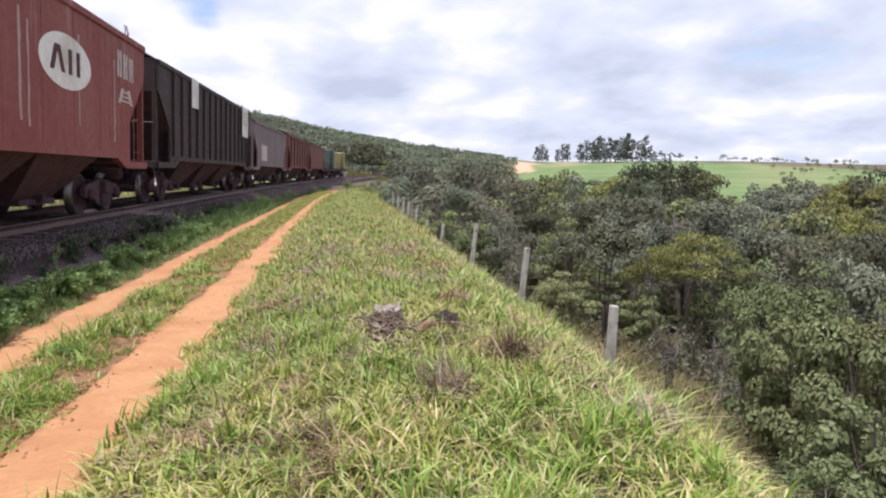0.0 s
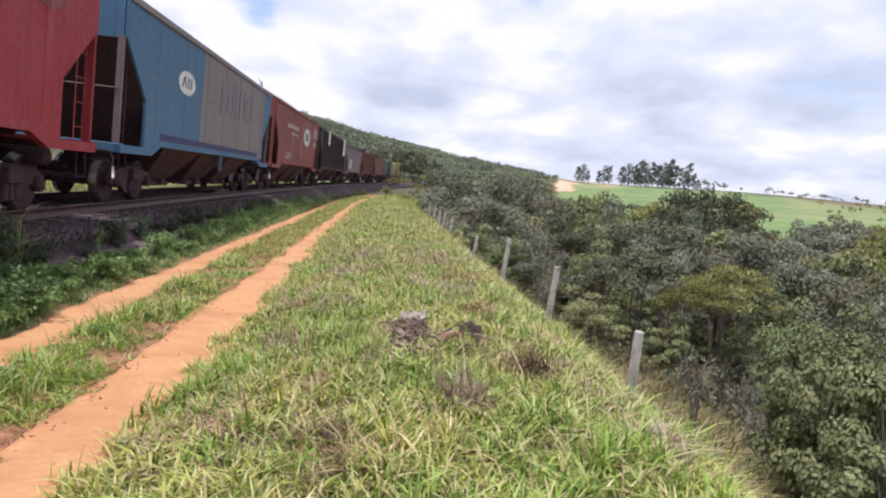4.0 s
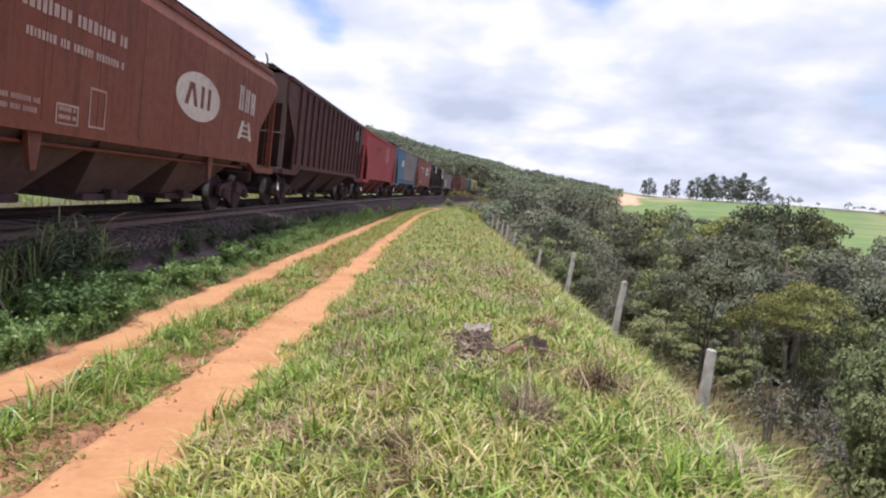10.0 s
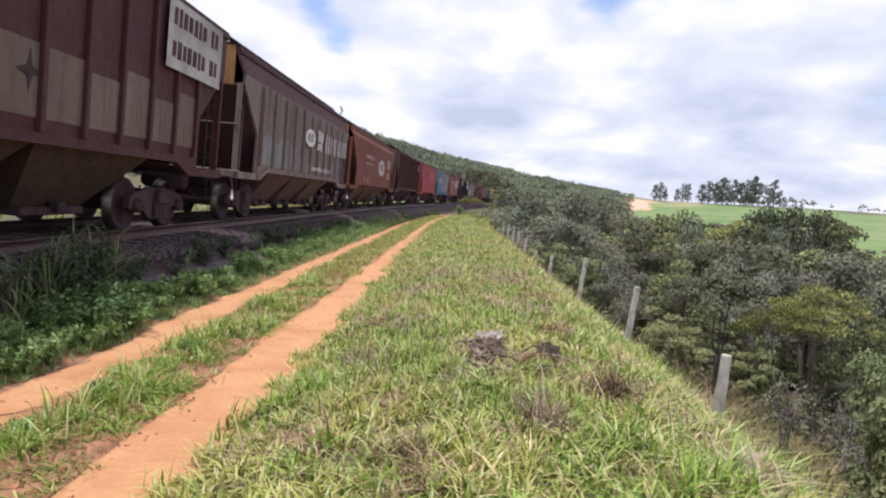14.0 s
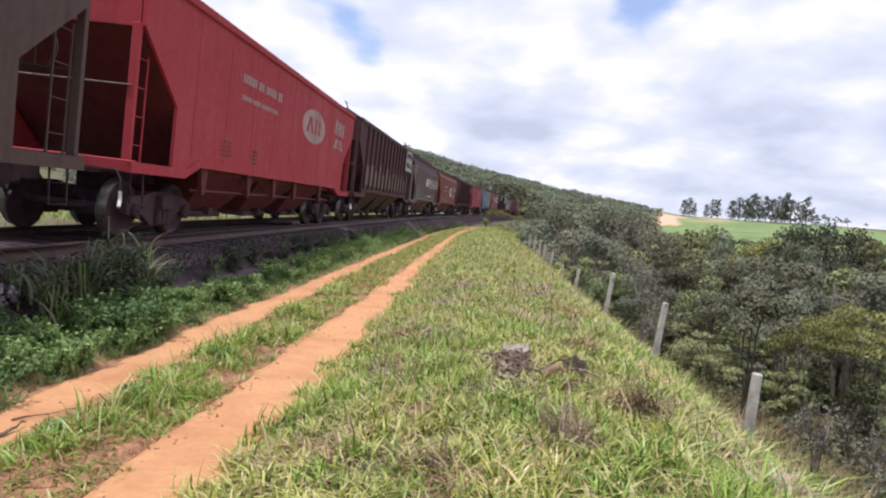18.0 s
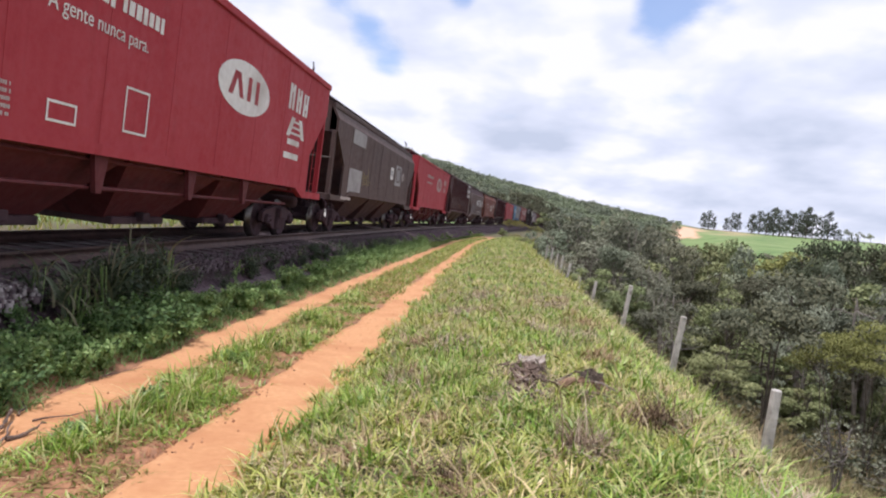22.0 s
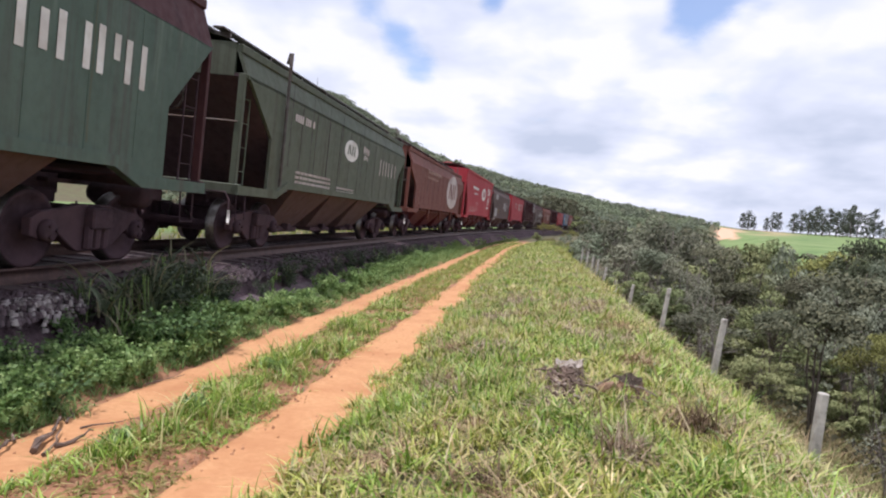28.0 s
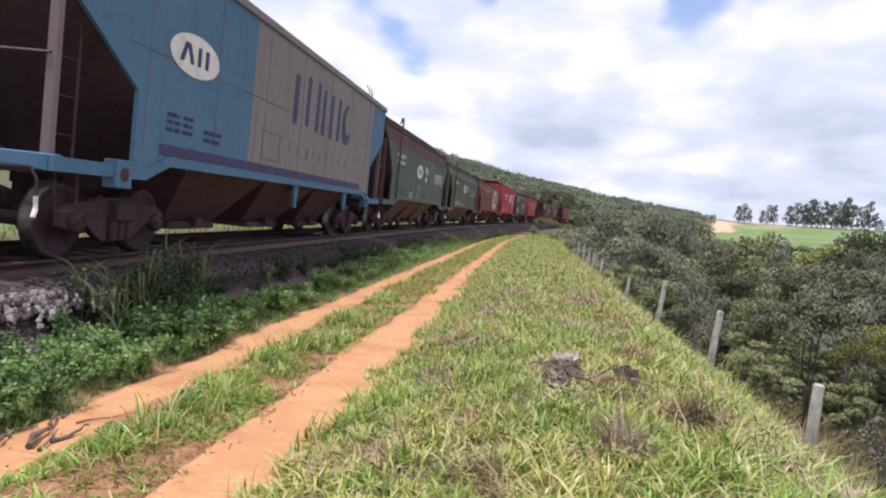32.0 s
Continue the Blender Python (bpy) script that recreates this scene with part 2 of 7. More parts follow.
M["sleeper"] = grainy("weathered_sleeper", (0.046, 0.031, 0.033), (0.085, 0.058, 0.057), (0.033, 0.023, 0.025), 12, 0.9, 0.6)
M["concrete"] = grainy("weathered_concrete", (0.36, 0.33, 0.29), (0.6, 0.57, 0.52), (0.2, 0.18, 0.155), 22, 0.92, 0.8, 0.012, 0.5)
M["bark"] = grainy("bark", (0.09, 0.07, 0.055), (0.17, 0.14, 0.11), (0.06, 0.045, 0.035), 8, 0.95, 0.8, 0.03)
M["pale_bark"] = grainy("pale_bark", (0.22, 0.19, 0.16), (0.36, 0.32, 0.28), (0.14, 0.12, 0.1), 8, 0.95, 0.7, 0.03)
M["grey_bark"] = grainy("grey_bark", (0.14, 0.12, 0.105), (0.23, 0.2, 0.18), (0.09, 0.075, 0.065), 8, 0.95, 0.7, 0.03)
M["pale_wood"] = grainy("pale_weathered_wood", (0.32, 0.26, 0.22), (0.47, 0.41, 0.36), (0.18, 0.13, 0.105), 16, 0.95, 1.0, 0.03)
M["root_wood"] = grainy("brown_root", (0.12, 0.08, 0.06), (0.25, 0.18, 0.14), (0.07, 0.05, 0.04), 20, 0.95, 0.8, 0.01)
M["bleached"] = grainy("bleached_wood", (0.4, 0.34, 0.29), (0.6, 0.54, 0.48), (0.2, 0.16, 0.13), 16, 0.9, 0.9, 0.02)
M["rotten"] = grainy("rotten_wood", (0.055, 0.04, 0.032), (0.13, 0.095, 0.07), (0.035, 0.026, 0.02), 18, 0.95, 1.0, 0.03)
M["orange_wood"] = grainy("crumbling_brown_wood", (0.19, 0.11, 0.065), (0.3, 0.19, 0.12), (0.1, 0.065, 0.045), 14, 0.95, 1.0, 0.03)
M["dead_wood"] = grainy("dead_wood", (0.14, 0.095, 0.07), (0.29, 0.22, 0.17), (0.07, 0.05, 0.038), 14, 0.95, 1.0, 0.03)
M["grass"] = leafy("straw_grass", (0.1, 0.125, 0.022), (0.295, 0.335, 0.052), (0.56, 0.58, 0.14), 0.42, 0.25, (0.60, 0.47, 0.25), 0.15, shine=0.55)
M["lush"] = leafy("lush_grass", (0.062, 0.13, 0.014), (0.195, 0.32, 0.035), (0.46, 0.59, 0.12), 0.42, 0.25, (0.56, 0.46, 0.24), 0.14, shine=0.5)
M["dry_grass"] = leafy("dry_grass", (0.22, 0.15, 0.09), (0.42, 0.33, 0.19), (0.58, 0.49, 0.31), 0.7, 0.25)
M["dead_grass"] = leafy("dead_grass", (0.12, 0.068, 0.036), (0.29, 0.19, 0.105), (0.52, 0.39, 0.24), 0.8, 0.2)
M["grey_dead"] = leafy("bleached_dead_grass", (0.1, 0.062, 0.04), (0.3, 0.22, 0.15), (0.62, 0.52, 0.39), 0.8, 0.2)
M["brown_tuft"] = leafy("brown_tuft", (0.05, 0.032, 0.02), (0.13, 0.088, 0.053), (0.28, 0.2, 0.125), 0.8, 0.2)
M["litter"] = leafy("red_brown_litter", (0.13, 0.05, 0.03), (0.24, 0.11, 0.06), (0.36, 0.21, 0.12), 0.9, 0.1)
M["clod"] = leafy("clods", (0.12, 0.06, 0.035), (0.3, 0.14, 0.07), (0.45, 0.24, 0.13), 0.95, 0.0)
M["weed"] = leafy("weed_leaves", (0.1, 0.175, 0.05), (0.195, 0.305, 0.095), (0.35, 0.46, 0.18), 0.55, 0.3)
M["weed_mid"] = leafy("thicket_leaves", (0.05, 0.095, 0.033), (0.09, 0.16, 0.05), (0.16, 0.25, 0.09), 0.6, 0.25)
M["median"] = leafy("olive_grass", (0.11, 0.13, 0.03), (0.22, 0.26, 0.055), (0.34, 0.38, 0.09), 0.65, 0.3, (0.42, 0.3, 0.16), 0.18)
M["slope"] = leafy("slope_grass", (0.10, 0.10, 0.04), (0.19, 0.18, 0.07), (0.28, 0.25, 0.11), 0.7, 0.2, (0.3, 0.22, 0.13), 0.3)
M["brush"] = leafy("brown_brush", (0.068, 0.066, 0.042), (0.118, 0.112, 0.066), (0.18, 0.168, 0.098), 0.85, 0.15)
M["tree_e"] = leafy("silvery_tree_leaves", (0.127, 0.148, 0.100), (0.184, 0.211, 0.143), (0.275, 0.303, 0.214), 0.85, 0.2, vary=0.25, shine=0.08)
# canes by the ballast darkened for the train's shade
M["cane"] = leafy("shaded_cane_leaves", (0.036, 0.05, 0.03), (0.06, 0.08, 0.042), (0.11, 0.135, 0.075), 0.5, 0.25, (0.2, 0.18, 0.11), 0.08)
# back weeds: a dark, bluish copy of the weed colour, for shade
M["weed_dark"] = leafy("shaded_weed_leaves", (0.034, 0.048, 0.031), (0.058, 0.079, 0.045), (0.1, 0.128, 0.075), 0.65, 0.2)
M["tree_deep"] = leafy("deep_tree_leaves", (0.055, 0.066, 0.042), (0.086, 0.101, 0.060), (0.132, 0.150, 0.090), 0.85, 0.2, vary=0.2, shine=0.08)
M["tree_a"] = leafy("tree_leaves", (0.089, 0.098, 0.065), (0.139, 0.149, 0.096), (0.226, 0.232, 0.146), 0.8, 0.2, vary=0.3, shine=0.08)
M["tree_b"] = leafy("fresh_tree_leaves", (0.116, 0.144, 0.066), (0.188, 0.218, 0.101), (0.294, 0.317, 0.153), 0.8, 0.2, vary=0.3, shine=0.08)
M["tree_c"] = leafy("greyish_tree_leaves", (0.119, 0.129, 0.090), (0.179, 0.190, 0.136), (0.272, 0.286, 0.204), 0.8, 0.2, vary=0.3, shine=0.08)
M["tree_d"] = leafy("olive_tree_leaves", (0.133, 0.138, 0.046), (0.202, 0.204, 0.069), (0.304, 0.295, 0.110), 0.8, 0.25, vary=0.15, shine=0.08)
M["tree_f"] = leafy("bush_leaves", (0.123, 0.148, 0.069), (0.193, 0.224, 0.101), (0.294, 0.319, 0.156), 0.75, 0.2, vary=0.15, shine=0.08)
# ridge leaves lightened to stand for the haze of distance
M["hill_hazed"] = leafy("hazed_hill_leaves", (0.155, 0.19, 0.115), (0.185, 0.222, 0.138), (0.22, 0.255, 0.16), 0.9, 0.3)
M["tree_hazed"] = leafy("hazed_tree_leaves", (0.125, 0.148, 0.105), (0.15, 0.173, 0.122), (0.18, 0.202, 0.142), 0.9, 0.4)
M["tall"] = leafy("tall_tree_leaves", (0.07, 0.08, 0.06), (0.095, 0.11, 0.08), (0.13, 0.145, 0.105), 0.85, 0.3)
M["faint"] = grainy("faint_lettering_paint", (0.3, 0.18, 0.14), (0.36, 0.23, 0.19), (0.24, 0.13, 0.1), 6, 0.7, 0.1)
# dark and purplish: the shade under the wagons is put into this colour
M["under"] = grainy("shaded_underside", (0.042, 0.027, 0.032), (0.076, 0.048, 0.058), (0.095, 0.058, 0.066), 6, 0.85, 0.4)
M["steel"] = grainy("dull_steel", (0.07, 0.06, 0.055), (0.13, 0.115, 0.105), (0.09, 0.06, 0.045), 9, 0.55, 0.2, 0.005, metal=0.5)
M["tread"] = grainy("worn_wheel_tread", (0.10, 0.09, 0.085), (0.17, 0.16, 0.15), (0.06, 0.05, 0.045), 30, 0.35, 0.1, 0.002, metal=0.8)
M["white"] = grainy("worn_white_paint", (0.62, 0.6, 0.56), (0.76, 0.75, 0.72), (0.48, 0.44, 0.4), 6, 0.6, 0.1)
M["dull_white"] = grainy("dusty_white_paint", (0.27, 0.255, 0.25), (0.36, 0.345, 0.34), (0.2, 0.18, 0.175), 5, 0.7, 0.1)
M["pale_grey"] = grainy("weathered_sign_paint", (0.36, 0.34, 0.33), (0.5, 0.48, 0.47), (0.24, 0.2, 0.19), 4, 0.7, 0.1)
M["pale"] = grainy("faded_white_paint", (0.42, 0.36, 0.33), (0.56, 0.5, 0.47), (0.32, 0.25, 0.23), 6, 0.65, 0.1)
M["ink"] = grainy("dark_lettering_paint", (0.09, 0.09, 0.11), (0.14, 0.14, 0.17), (0.07, 0.07, 0.08), 6, 0.6, 0.1)
M["navy"] = grainy("navy_paint", (0.03, 0.027, 0.1), (0.046, 0.04, 0.13), (0.035, 0.032, 0.08), 5, 0.7, 0.1)

for key in ("under", "ballast"):
    M[key].node_tree.nodes["Principled BSDF"].inputs["Specular IOR Level"].default_value = 0.12

# wagon paints
M["p_pinkred"] = wagon_paint("faded_red_paint", (0.292, 0.074, 0.068), (0.348, 0.118, 0.103), (0.194, 0.059, 0.048), 0.5, streak=0.4, pale=(0.421, 0.244, 0.238))
# red lifted evenly to stand for sky sheen on the sides
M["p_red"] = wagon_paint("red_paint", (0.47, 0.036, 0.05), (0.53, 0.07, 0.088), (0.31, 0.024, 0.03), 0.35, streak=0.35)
M["p_red2"] = wagon_paint("dusty_red_paint", (0.40, 0.042, 0.055), (0.47, 0.085, 0.095), (0.250, 0.028, 0.032), 0.45, streak=0.4, pale=(0.442, 0.160, 0.162))
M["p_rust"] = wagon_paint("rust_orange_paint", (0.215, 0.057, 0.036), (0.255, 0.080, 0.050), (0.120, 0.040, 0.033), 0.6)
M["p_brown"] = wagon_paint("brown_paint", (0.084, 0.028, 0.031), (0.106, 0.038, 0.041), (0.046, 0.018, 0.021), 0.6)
M["p_brown2"] = wagon_paint("tan_brown_paint", (0.175, 0.125, 0.105), (0.260, 0.200, 0.172), (0.100, 0.060, 0.050), 0.6, pale=(0.320, 0.256, 0.192))
M["p_rustbrown"] = wagon_paint("rusty_brown_paint", (0.205, 0.066, 0.047), (0.245, 0.090, 0.068), (0.115, 0.044, 0.036), 0.6)
M["p_dark"] = wagon_paint("sooty_dark_paint", (0.05, 0.035, 0.035), (0.075, 0.05, 0.05), (0.035, 0.022, 0.022), 0.5)
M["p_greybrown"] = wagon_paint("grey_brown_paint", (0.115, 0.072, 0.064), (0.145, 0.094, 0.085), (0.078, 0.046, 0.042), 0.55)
M["p_dirtywhite"] = wagon_paint("dirty_white_paint", (0.225, 0.17, 0.156), (0.3, 0.24, 0.225), (0.135, 0.082, 0.072), 0.75, streak=0.8)
M["p_greygreen"] = wagon_paint("grey_green_paint", (0.108, 0.131, 0.090), (0.144, 0.162, 0.117), (0.081, 0.077, 0.054), 0.5)
M["p_green"] = wagon_paint("green_paint", (0.092, 0.142, 0.112), (0.13, 0.186, 0.15), (0.098, 0.082, 0.072), 0.55, pale=(0.2, 0.24, 0.2))
M["p_palegreen"] = wagon_paint("dull_green_paint", (0.12, 0.2, 0.15), (0.17, 0.25, 0.19), (0.1, 0.09, 0.07), 0.5, pale=(0.24, 0.32, 0.26))
M["p_blue"] = wagon_paint("sky_blue_paint", (0.088, 0.205, 0.35), (0.118, 0.245, 0.39), (0.08, 0.128, 0.185), 0.35, streak=0.3)
M["p_palegreen"] = wagon_paint("pale_green_paint", (0.22, 0.27, 0.2), (0.27, 0.32, 0.25), (0.16, 0.18, 0.14), 0.4)
M["p_greige"] = wagon_paint("warm_grey_paint", (0.28, 0.248, 0.247), (0.325, 0.292, 0.292), (0.19, 0.155, 0.15), 0.4, streak=0.35)
M["p_wash"] = wagon_paint("worn_pale_blue_wash", (0.27, 0.28, 0.29), (0.36, 0.37, 0.38), (0.15, 0.12, 0.11), 0.8, streak=0.8)
M["p_mauve"] = wagon_paint("mauve_grey_paint", (0.22, 0.17, 0.18), (0.28, 0.22, 0.23), (0.14, 0.1, 0.1), 0.5)
# recess sheets: shade of the wagon ends and grime put into one dark paint
M["p_recess"] = wagon_paint("shaded_grimy_inside", (0.075, 0.045, 0.056), (0.105, 0.062, 0.075), (0.050, 0.030, 0.038), 0.5)
# dark copy of the reds for shaded recesses and bellies
M["p_maroon"] = wagon_paint("shaded_grimy_maroon", (0.140, 0.027, 0.033), (0.175, 0.037, 0.042), (0.075, 0.020, 0.024), 0.5)
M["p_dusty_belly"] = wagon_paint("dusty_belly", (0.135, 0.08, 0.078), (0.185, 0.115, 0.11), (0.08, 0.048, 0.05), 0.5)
# belly paints darkened for the shade below the side sill
M["p_belly"] = wagon_paint("shaded_belly", (0.08, 0.038, 0.044), (0.11, 0.055, 0.062), (0.045, 0.025, 0.03), 0.6)
M["p_tanbelly"] = wagon_paint("shaded_tan_belly", (0.075, 0.045, 0.036), (0.110, 0.072, 0.056), (0.040, 0.024, 0.021), 0.7)
M["pale2"] = grainy("half_worn_white_paint", (0.34, 0.22, 0.2), (0.42, 0.3, 0.28), (0.28, 0.16, 0.15), 7, 0.65, 0.1)
M["p_worn"] = wagon_paint("worn_away_white_paint", (0.42, 0.09, 0.09), (0.55, 0.36, 0.34), (0.36, 0.05, 0.055), 0.6, streak=0.8)
M["p_yellow"] = wagon_paint("dull_yellow_paint", (0.4, 0.33, 0.10), (0.45, 0.38, 0.16), (0.2, 0.15, 0.07), 0.5)
M["p_orange"] = wagon_paint("orange_end_paint", (0.4, 0.19, 0.06), (0.45, 0.25, 0.1), (0.2, 0.1, 0.05), 0.5)


# geometry helpers -----------------------------------------------------------
def link_mesh(name, bm, material, parent=None, label=""):
    me = bpy.data.meshes.new(name)
    bm.to_mesh(me)
    bm.free()
    return place_mesh(name, me, material, parent, label)


def place_mesh(name, me, material, parent=None, label=""):
    if material is not None and not me.materials:
        me.materials.append(material)
    ob = new(name, me)
    if parent is not None:
        ob.parent = parent
    if label:
        ob["label"] = label
    return ob


part = link_mesh


def box(bm, x0, x1, y0, y1, z0, z1, bevel=0.0):
    b = bmesh.new() if bevel else bm
    vs = [b.verts.new(p) for p in ((x0, y0, z0), (x1, y0, z0), (x1, y1, z0), (x0, y1, z0), (x0, y0, z1), (x1, y0, z1), (x1, y1, z1), (x0, y1, z1))]
    for f in ((3, 2, 1, 0), (4, 5, 6, 7), (0, 1, 5, 4), (1, 2, 6, 5), (2, 3, 7, 6), (3, 0, 4, 7)):
        b.faces.new([vs[i] for i in f])
    if bevel:
        bmesh.ops.bevel(b, geom=b.edges[:], offset=bevel, segments=1, affect="EDGES")
        add_to(bm, b)
    return bm


def add_to(bm, other):
    me = bpy.data.meshes.new("tmp")
    other.to_mesh(me)
    other.free()
    bm.from_mesh(me)
    bpy.data.meshes.remove(me)


def tube(bm, points, radii, sides=6, cap=True):
    """A tube through points with a radius at each."""
    rings = []
    pts = [Vector(p) for p in points]
    for i, p in enumerate(pts):
        d = (pts[min(i + 1, len(pts) - 1)] - pts[max(i - 1, 0)]).normalized()
        a = d.orthogonal().normalized() if abs(d.z) < 0.9 else d.cross(Vector((0, 1, 0))).normalized()
        b = d.cross(a)
        r = radii[i] if isinstance(radii, (list, tuple)) else radii
        rings.append([bm.verts.new(p + r * (math.cos(t) * a + math.sin(t) * b)) for t in (2 * math.pi * k / sides for k in range(sides))])
    for p, q in zip(rings, rings[1:]):
        # match the rings at their nearest corner
        k0 = min(range(sides), key=lambda k: (q[k].co - p[0].co).length)
        q[:] = q[k0:] + q[:k0]
        for k in range(sides):
            bm.faces.new((p[k], p[(k + 1) % sides], q[(k + 1) % sides], q[k]))
    if cap:
        bm.faces.new(rings[0][::-1])
        bm.faces.new(rings[-1])
    return bm


def prism(bm, outline, x0, x1):
    """A plate: an outline in y and z, from x0 to x1."""
    a = [bm.verts.new((x0, y, z)) for y, z in outline]
    b = [bm.verts.new((x1, y, z)) for y, z in outline]
    n = len(outline)
    bm.faces.new(a[::-1])
    bm.faces.new(b)
    for i in range(n):
        bm.faces.new((a[i], a[(i + 1) % n], b[(i + 1) % n], b[i]))
    return bm


def numpy_mesh(name, verts, quads, material, smooth=False):
    """One mesh out of arrays, for what nobody could count."""
    me = bpy.data.meshes.new(name)
    n, f, w = len(verts), len(quads), quads.shape[1]
    me.vertices.add(n)
    me.vertices.foreach_set("co", np.ascontiguousarray(verts, np.float32).ravel())
    me.loops.add(f * w)
    me.loops.foreach_set("vertex_index", np.ascontiguousarray(quads, np.int32).ravel())
    me.polygons.add(f)
    me.polygons.foreach_set("loop_start", np.arange(0, f * w, w, dtype=np.int32))
    me.polygons.foreach_set("loop_total", np.full(f, w, np.int32))
    me.update(calc_edges=True)
    if smooth:
        me.polygons.foreach_set("use_smooth", np.ones(f, bool))
    if material:
        me.materials.append(material)
    return me


# the line of the railway ------------------------------------------------------
TRACK_X, TRACK_Z, CANT = -6.50, 1.03, 3.05
HEAD, BENDING, EASING, GRADE = -0.0211, 0.001326, -5.9e-6, 0.0025
_S = np.arange(-320.0, 420.0, 0.5)
_c = np.clip(_S, -12.0, 190.0)
_A = HEAD + BENDING * _c + 0.5 * EASING * _c * np.abs(_c)
_i0 = int(np.argmin(np.abs(_S)))
_X = np.cumsum(np.sin(_A)) * 0.5
_Y = np.cumsum(np.cos(_A)) * 0.5
_X, _Y = TRACK_X + _X - _X[_i0], _Y - _Y[_i0]


def track_at(s):
    """Place and heading (radians to the right) of the rails' middle, s metres along."""
    return float(np.interp(s, _S, _X)), float(np.interp(s, _S, _Y)), TRACK_Z + GRADE * float(np.clip(s, -60, 160)), float(np.interp(s, _S, _A))


def bend(y):
    """How far the road and its bank swing to the right, y metres ahead."""
    t = np.interp(y, _Y, _X) - TRACK_X
    k = np.clip((np.asarray(y, float) - 40.0) / 45.0, 0, 1)
    return t * k * k * (3 - 2 * k)


# ground -----------------------------------------------------------------------
PU = [-600, -60, -12, -9.6, -8.9, -4.7, -4.2, -3.95, -3.85, -3.2, -3.1, -2.95, -2.6, -2.52, -1.5, -1.42, -1.2, -0.8, 0.0, 1.4, 1.95, 2.25, 2.7, 3.6, 6.5, 10, 16, 30, 60, 900]
PZ = [1.1, 0.85, 0.7, 0.5, 0.55, 0.4, 0.16, 0.06, 0.0, 0.0, 0.03, 0.05, 0.03, 0.0, 0.0, 0.05, 0.12, 0.2, 0.27, 0.26, 0.15, 0.0, -0.36, -1.2, -3.0, -4.6, -5.8, -6.6, -6.4, -6.4]


def rough(x, y, f, seed=0.0):
    return (np.sin(x * f * 1.3 + seed) * np.cos(y * f * 0.9 - seed * 1.7) + 0.5 * np.sin(x * f * 2.9 - y * f * 2.3 + seed * 2.1) + 0.3 * np.cos(x * f * 5.1 + y * f * 4.7 + seed)) / 1.8


def ground_z(x, y):
    x, y = np.asarray(x, float), np.asarray(y, float)
    u = x - bend(y)
    z = np.interp(u, PU, PZ)
    z = z + 0.03 * rough(x, y, 3.1, 4.0) * np.clip((u + 1.5) / 0.6, 0, 1) * np.clip((3.0 - u) / 0.6, 0, 1)
    z = z + 0.03 * rough(x, y, 1.1) * (np.abs(u + 2.6) > 1.4) + 0.012 * rough(x, y, 2.6, 1.0)
    z = z + 0.5 * rough(x, y, 0.11, 2.0) * np.clip((u - 4) / 8, 0, 1)
    r = np.hypot(x, y)
    az = np.degrees(np.arctan2(x, y))
    # the valley climbs to the field on the right
    top = np.interp(az, [-15, 15, 27, 32, 40, 60], [13.0, 6.6, 6.3, 5.2, 2.2, 0.0])
    rise = np.clip((r - 90) / 320, 0, 1)
    right = np.clip((u - 20) / 40, 0, 1)
    z = z + right * ((-4.5 + (top + 4.5) * rise) - z) * np.clip((r - 60) / 60, 0, 1)
    # the ridge ahead and to the left
    h = np.interp(az, [-60, -30, -19.2, -16.9, -13.1, -10.2, -7.3, -5, -2.5, -0.5, 2.2, 4.1, 6.5, 8.8, 11, 13.3, 16, 22], [100, 116, 109, 102, 80.5, 63, 51.5, 47, 40, 36.3, 31.5, 28, 28, 16, 8.3, 5.5, 1.0, 0])
    k = np.clip((r - 230) / 400, 0, 1)
    ahead = np.clip((y + 50) / 150, 0, 1)
    z = z + h * k * k * (3 - 2 * k) * ahead
    return z


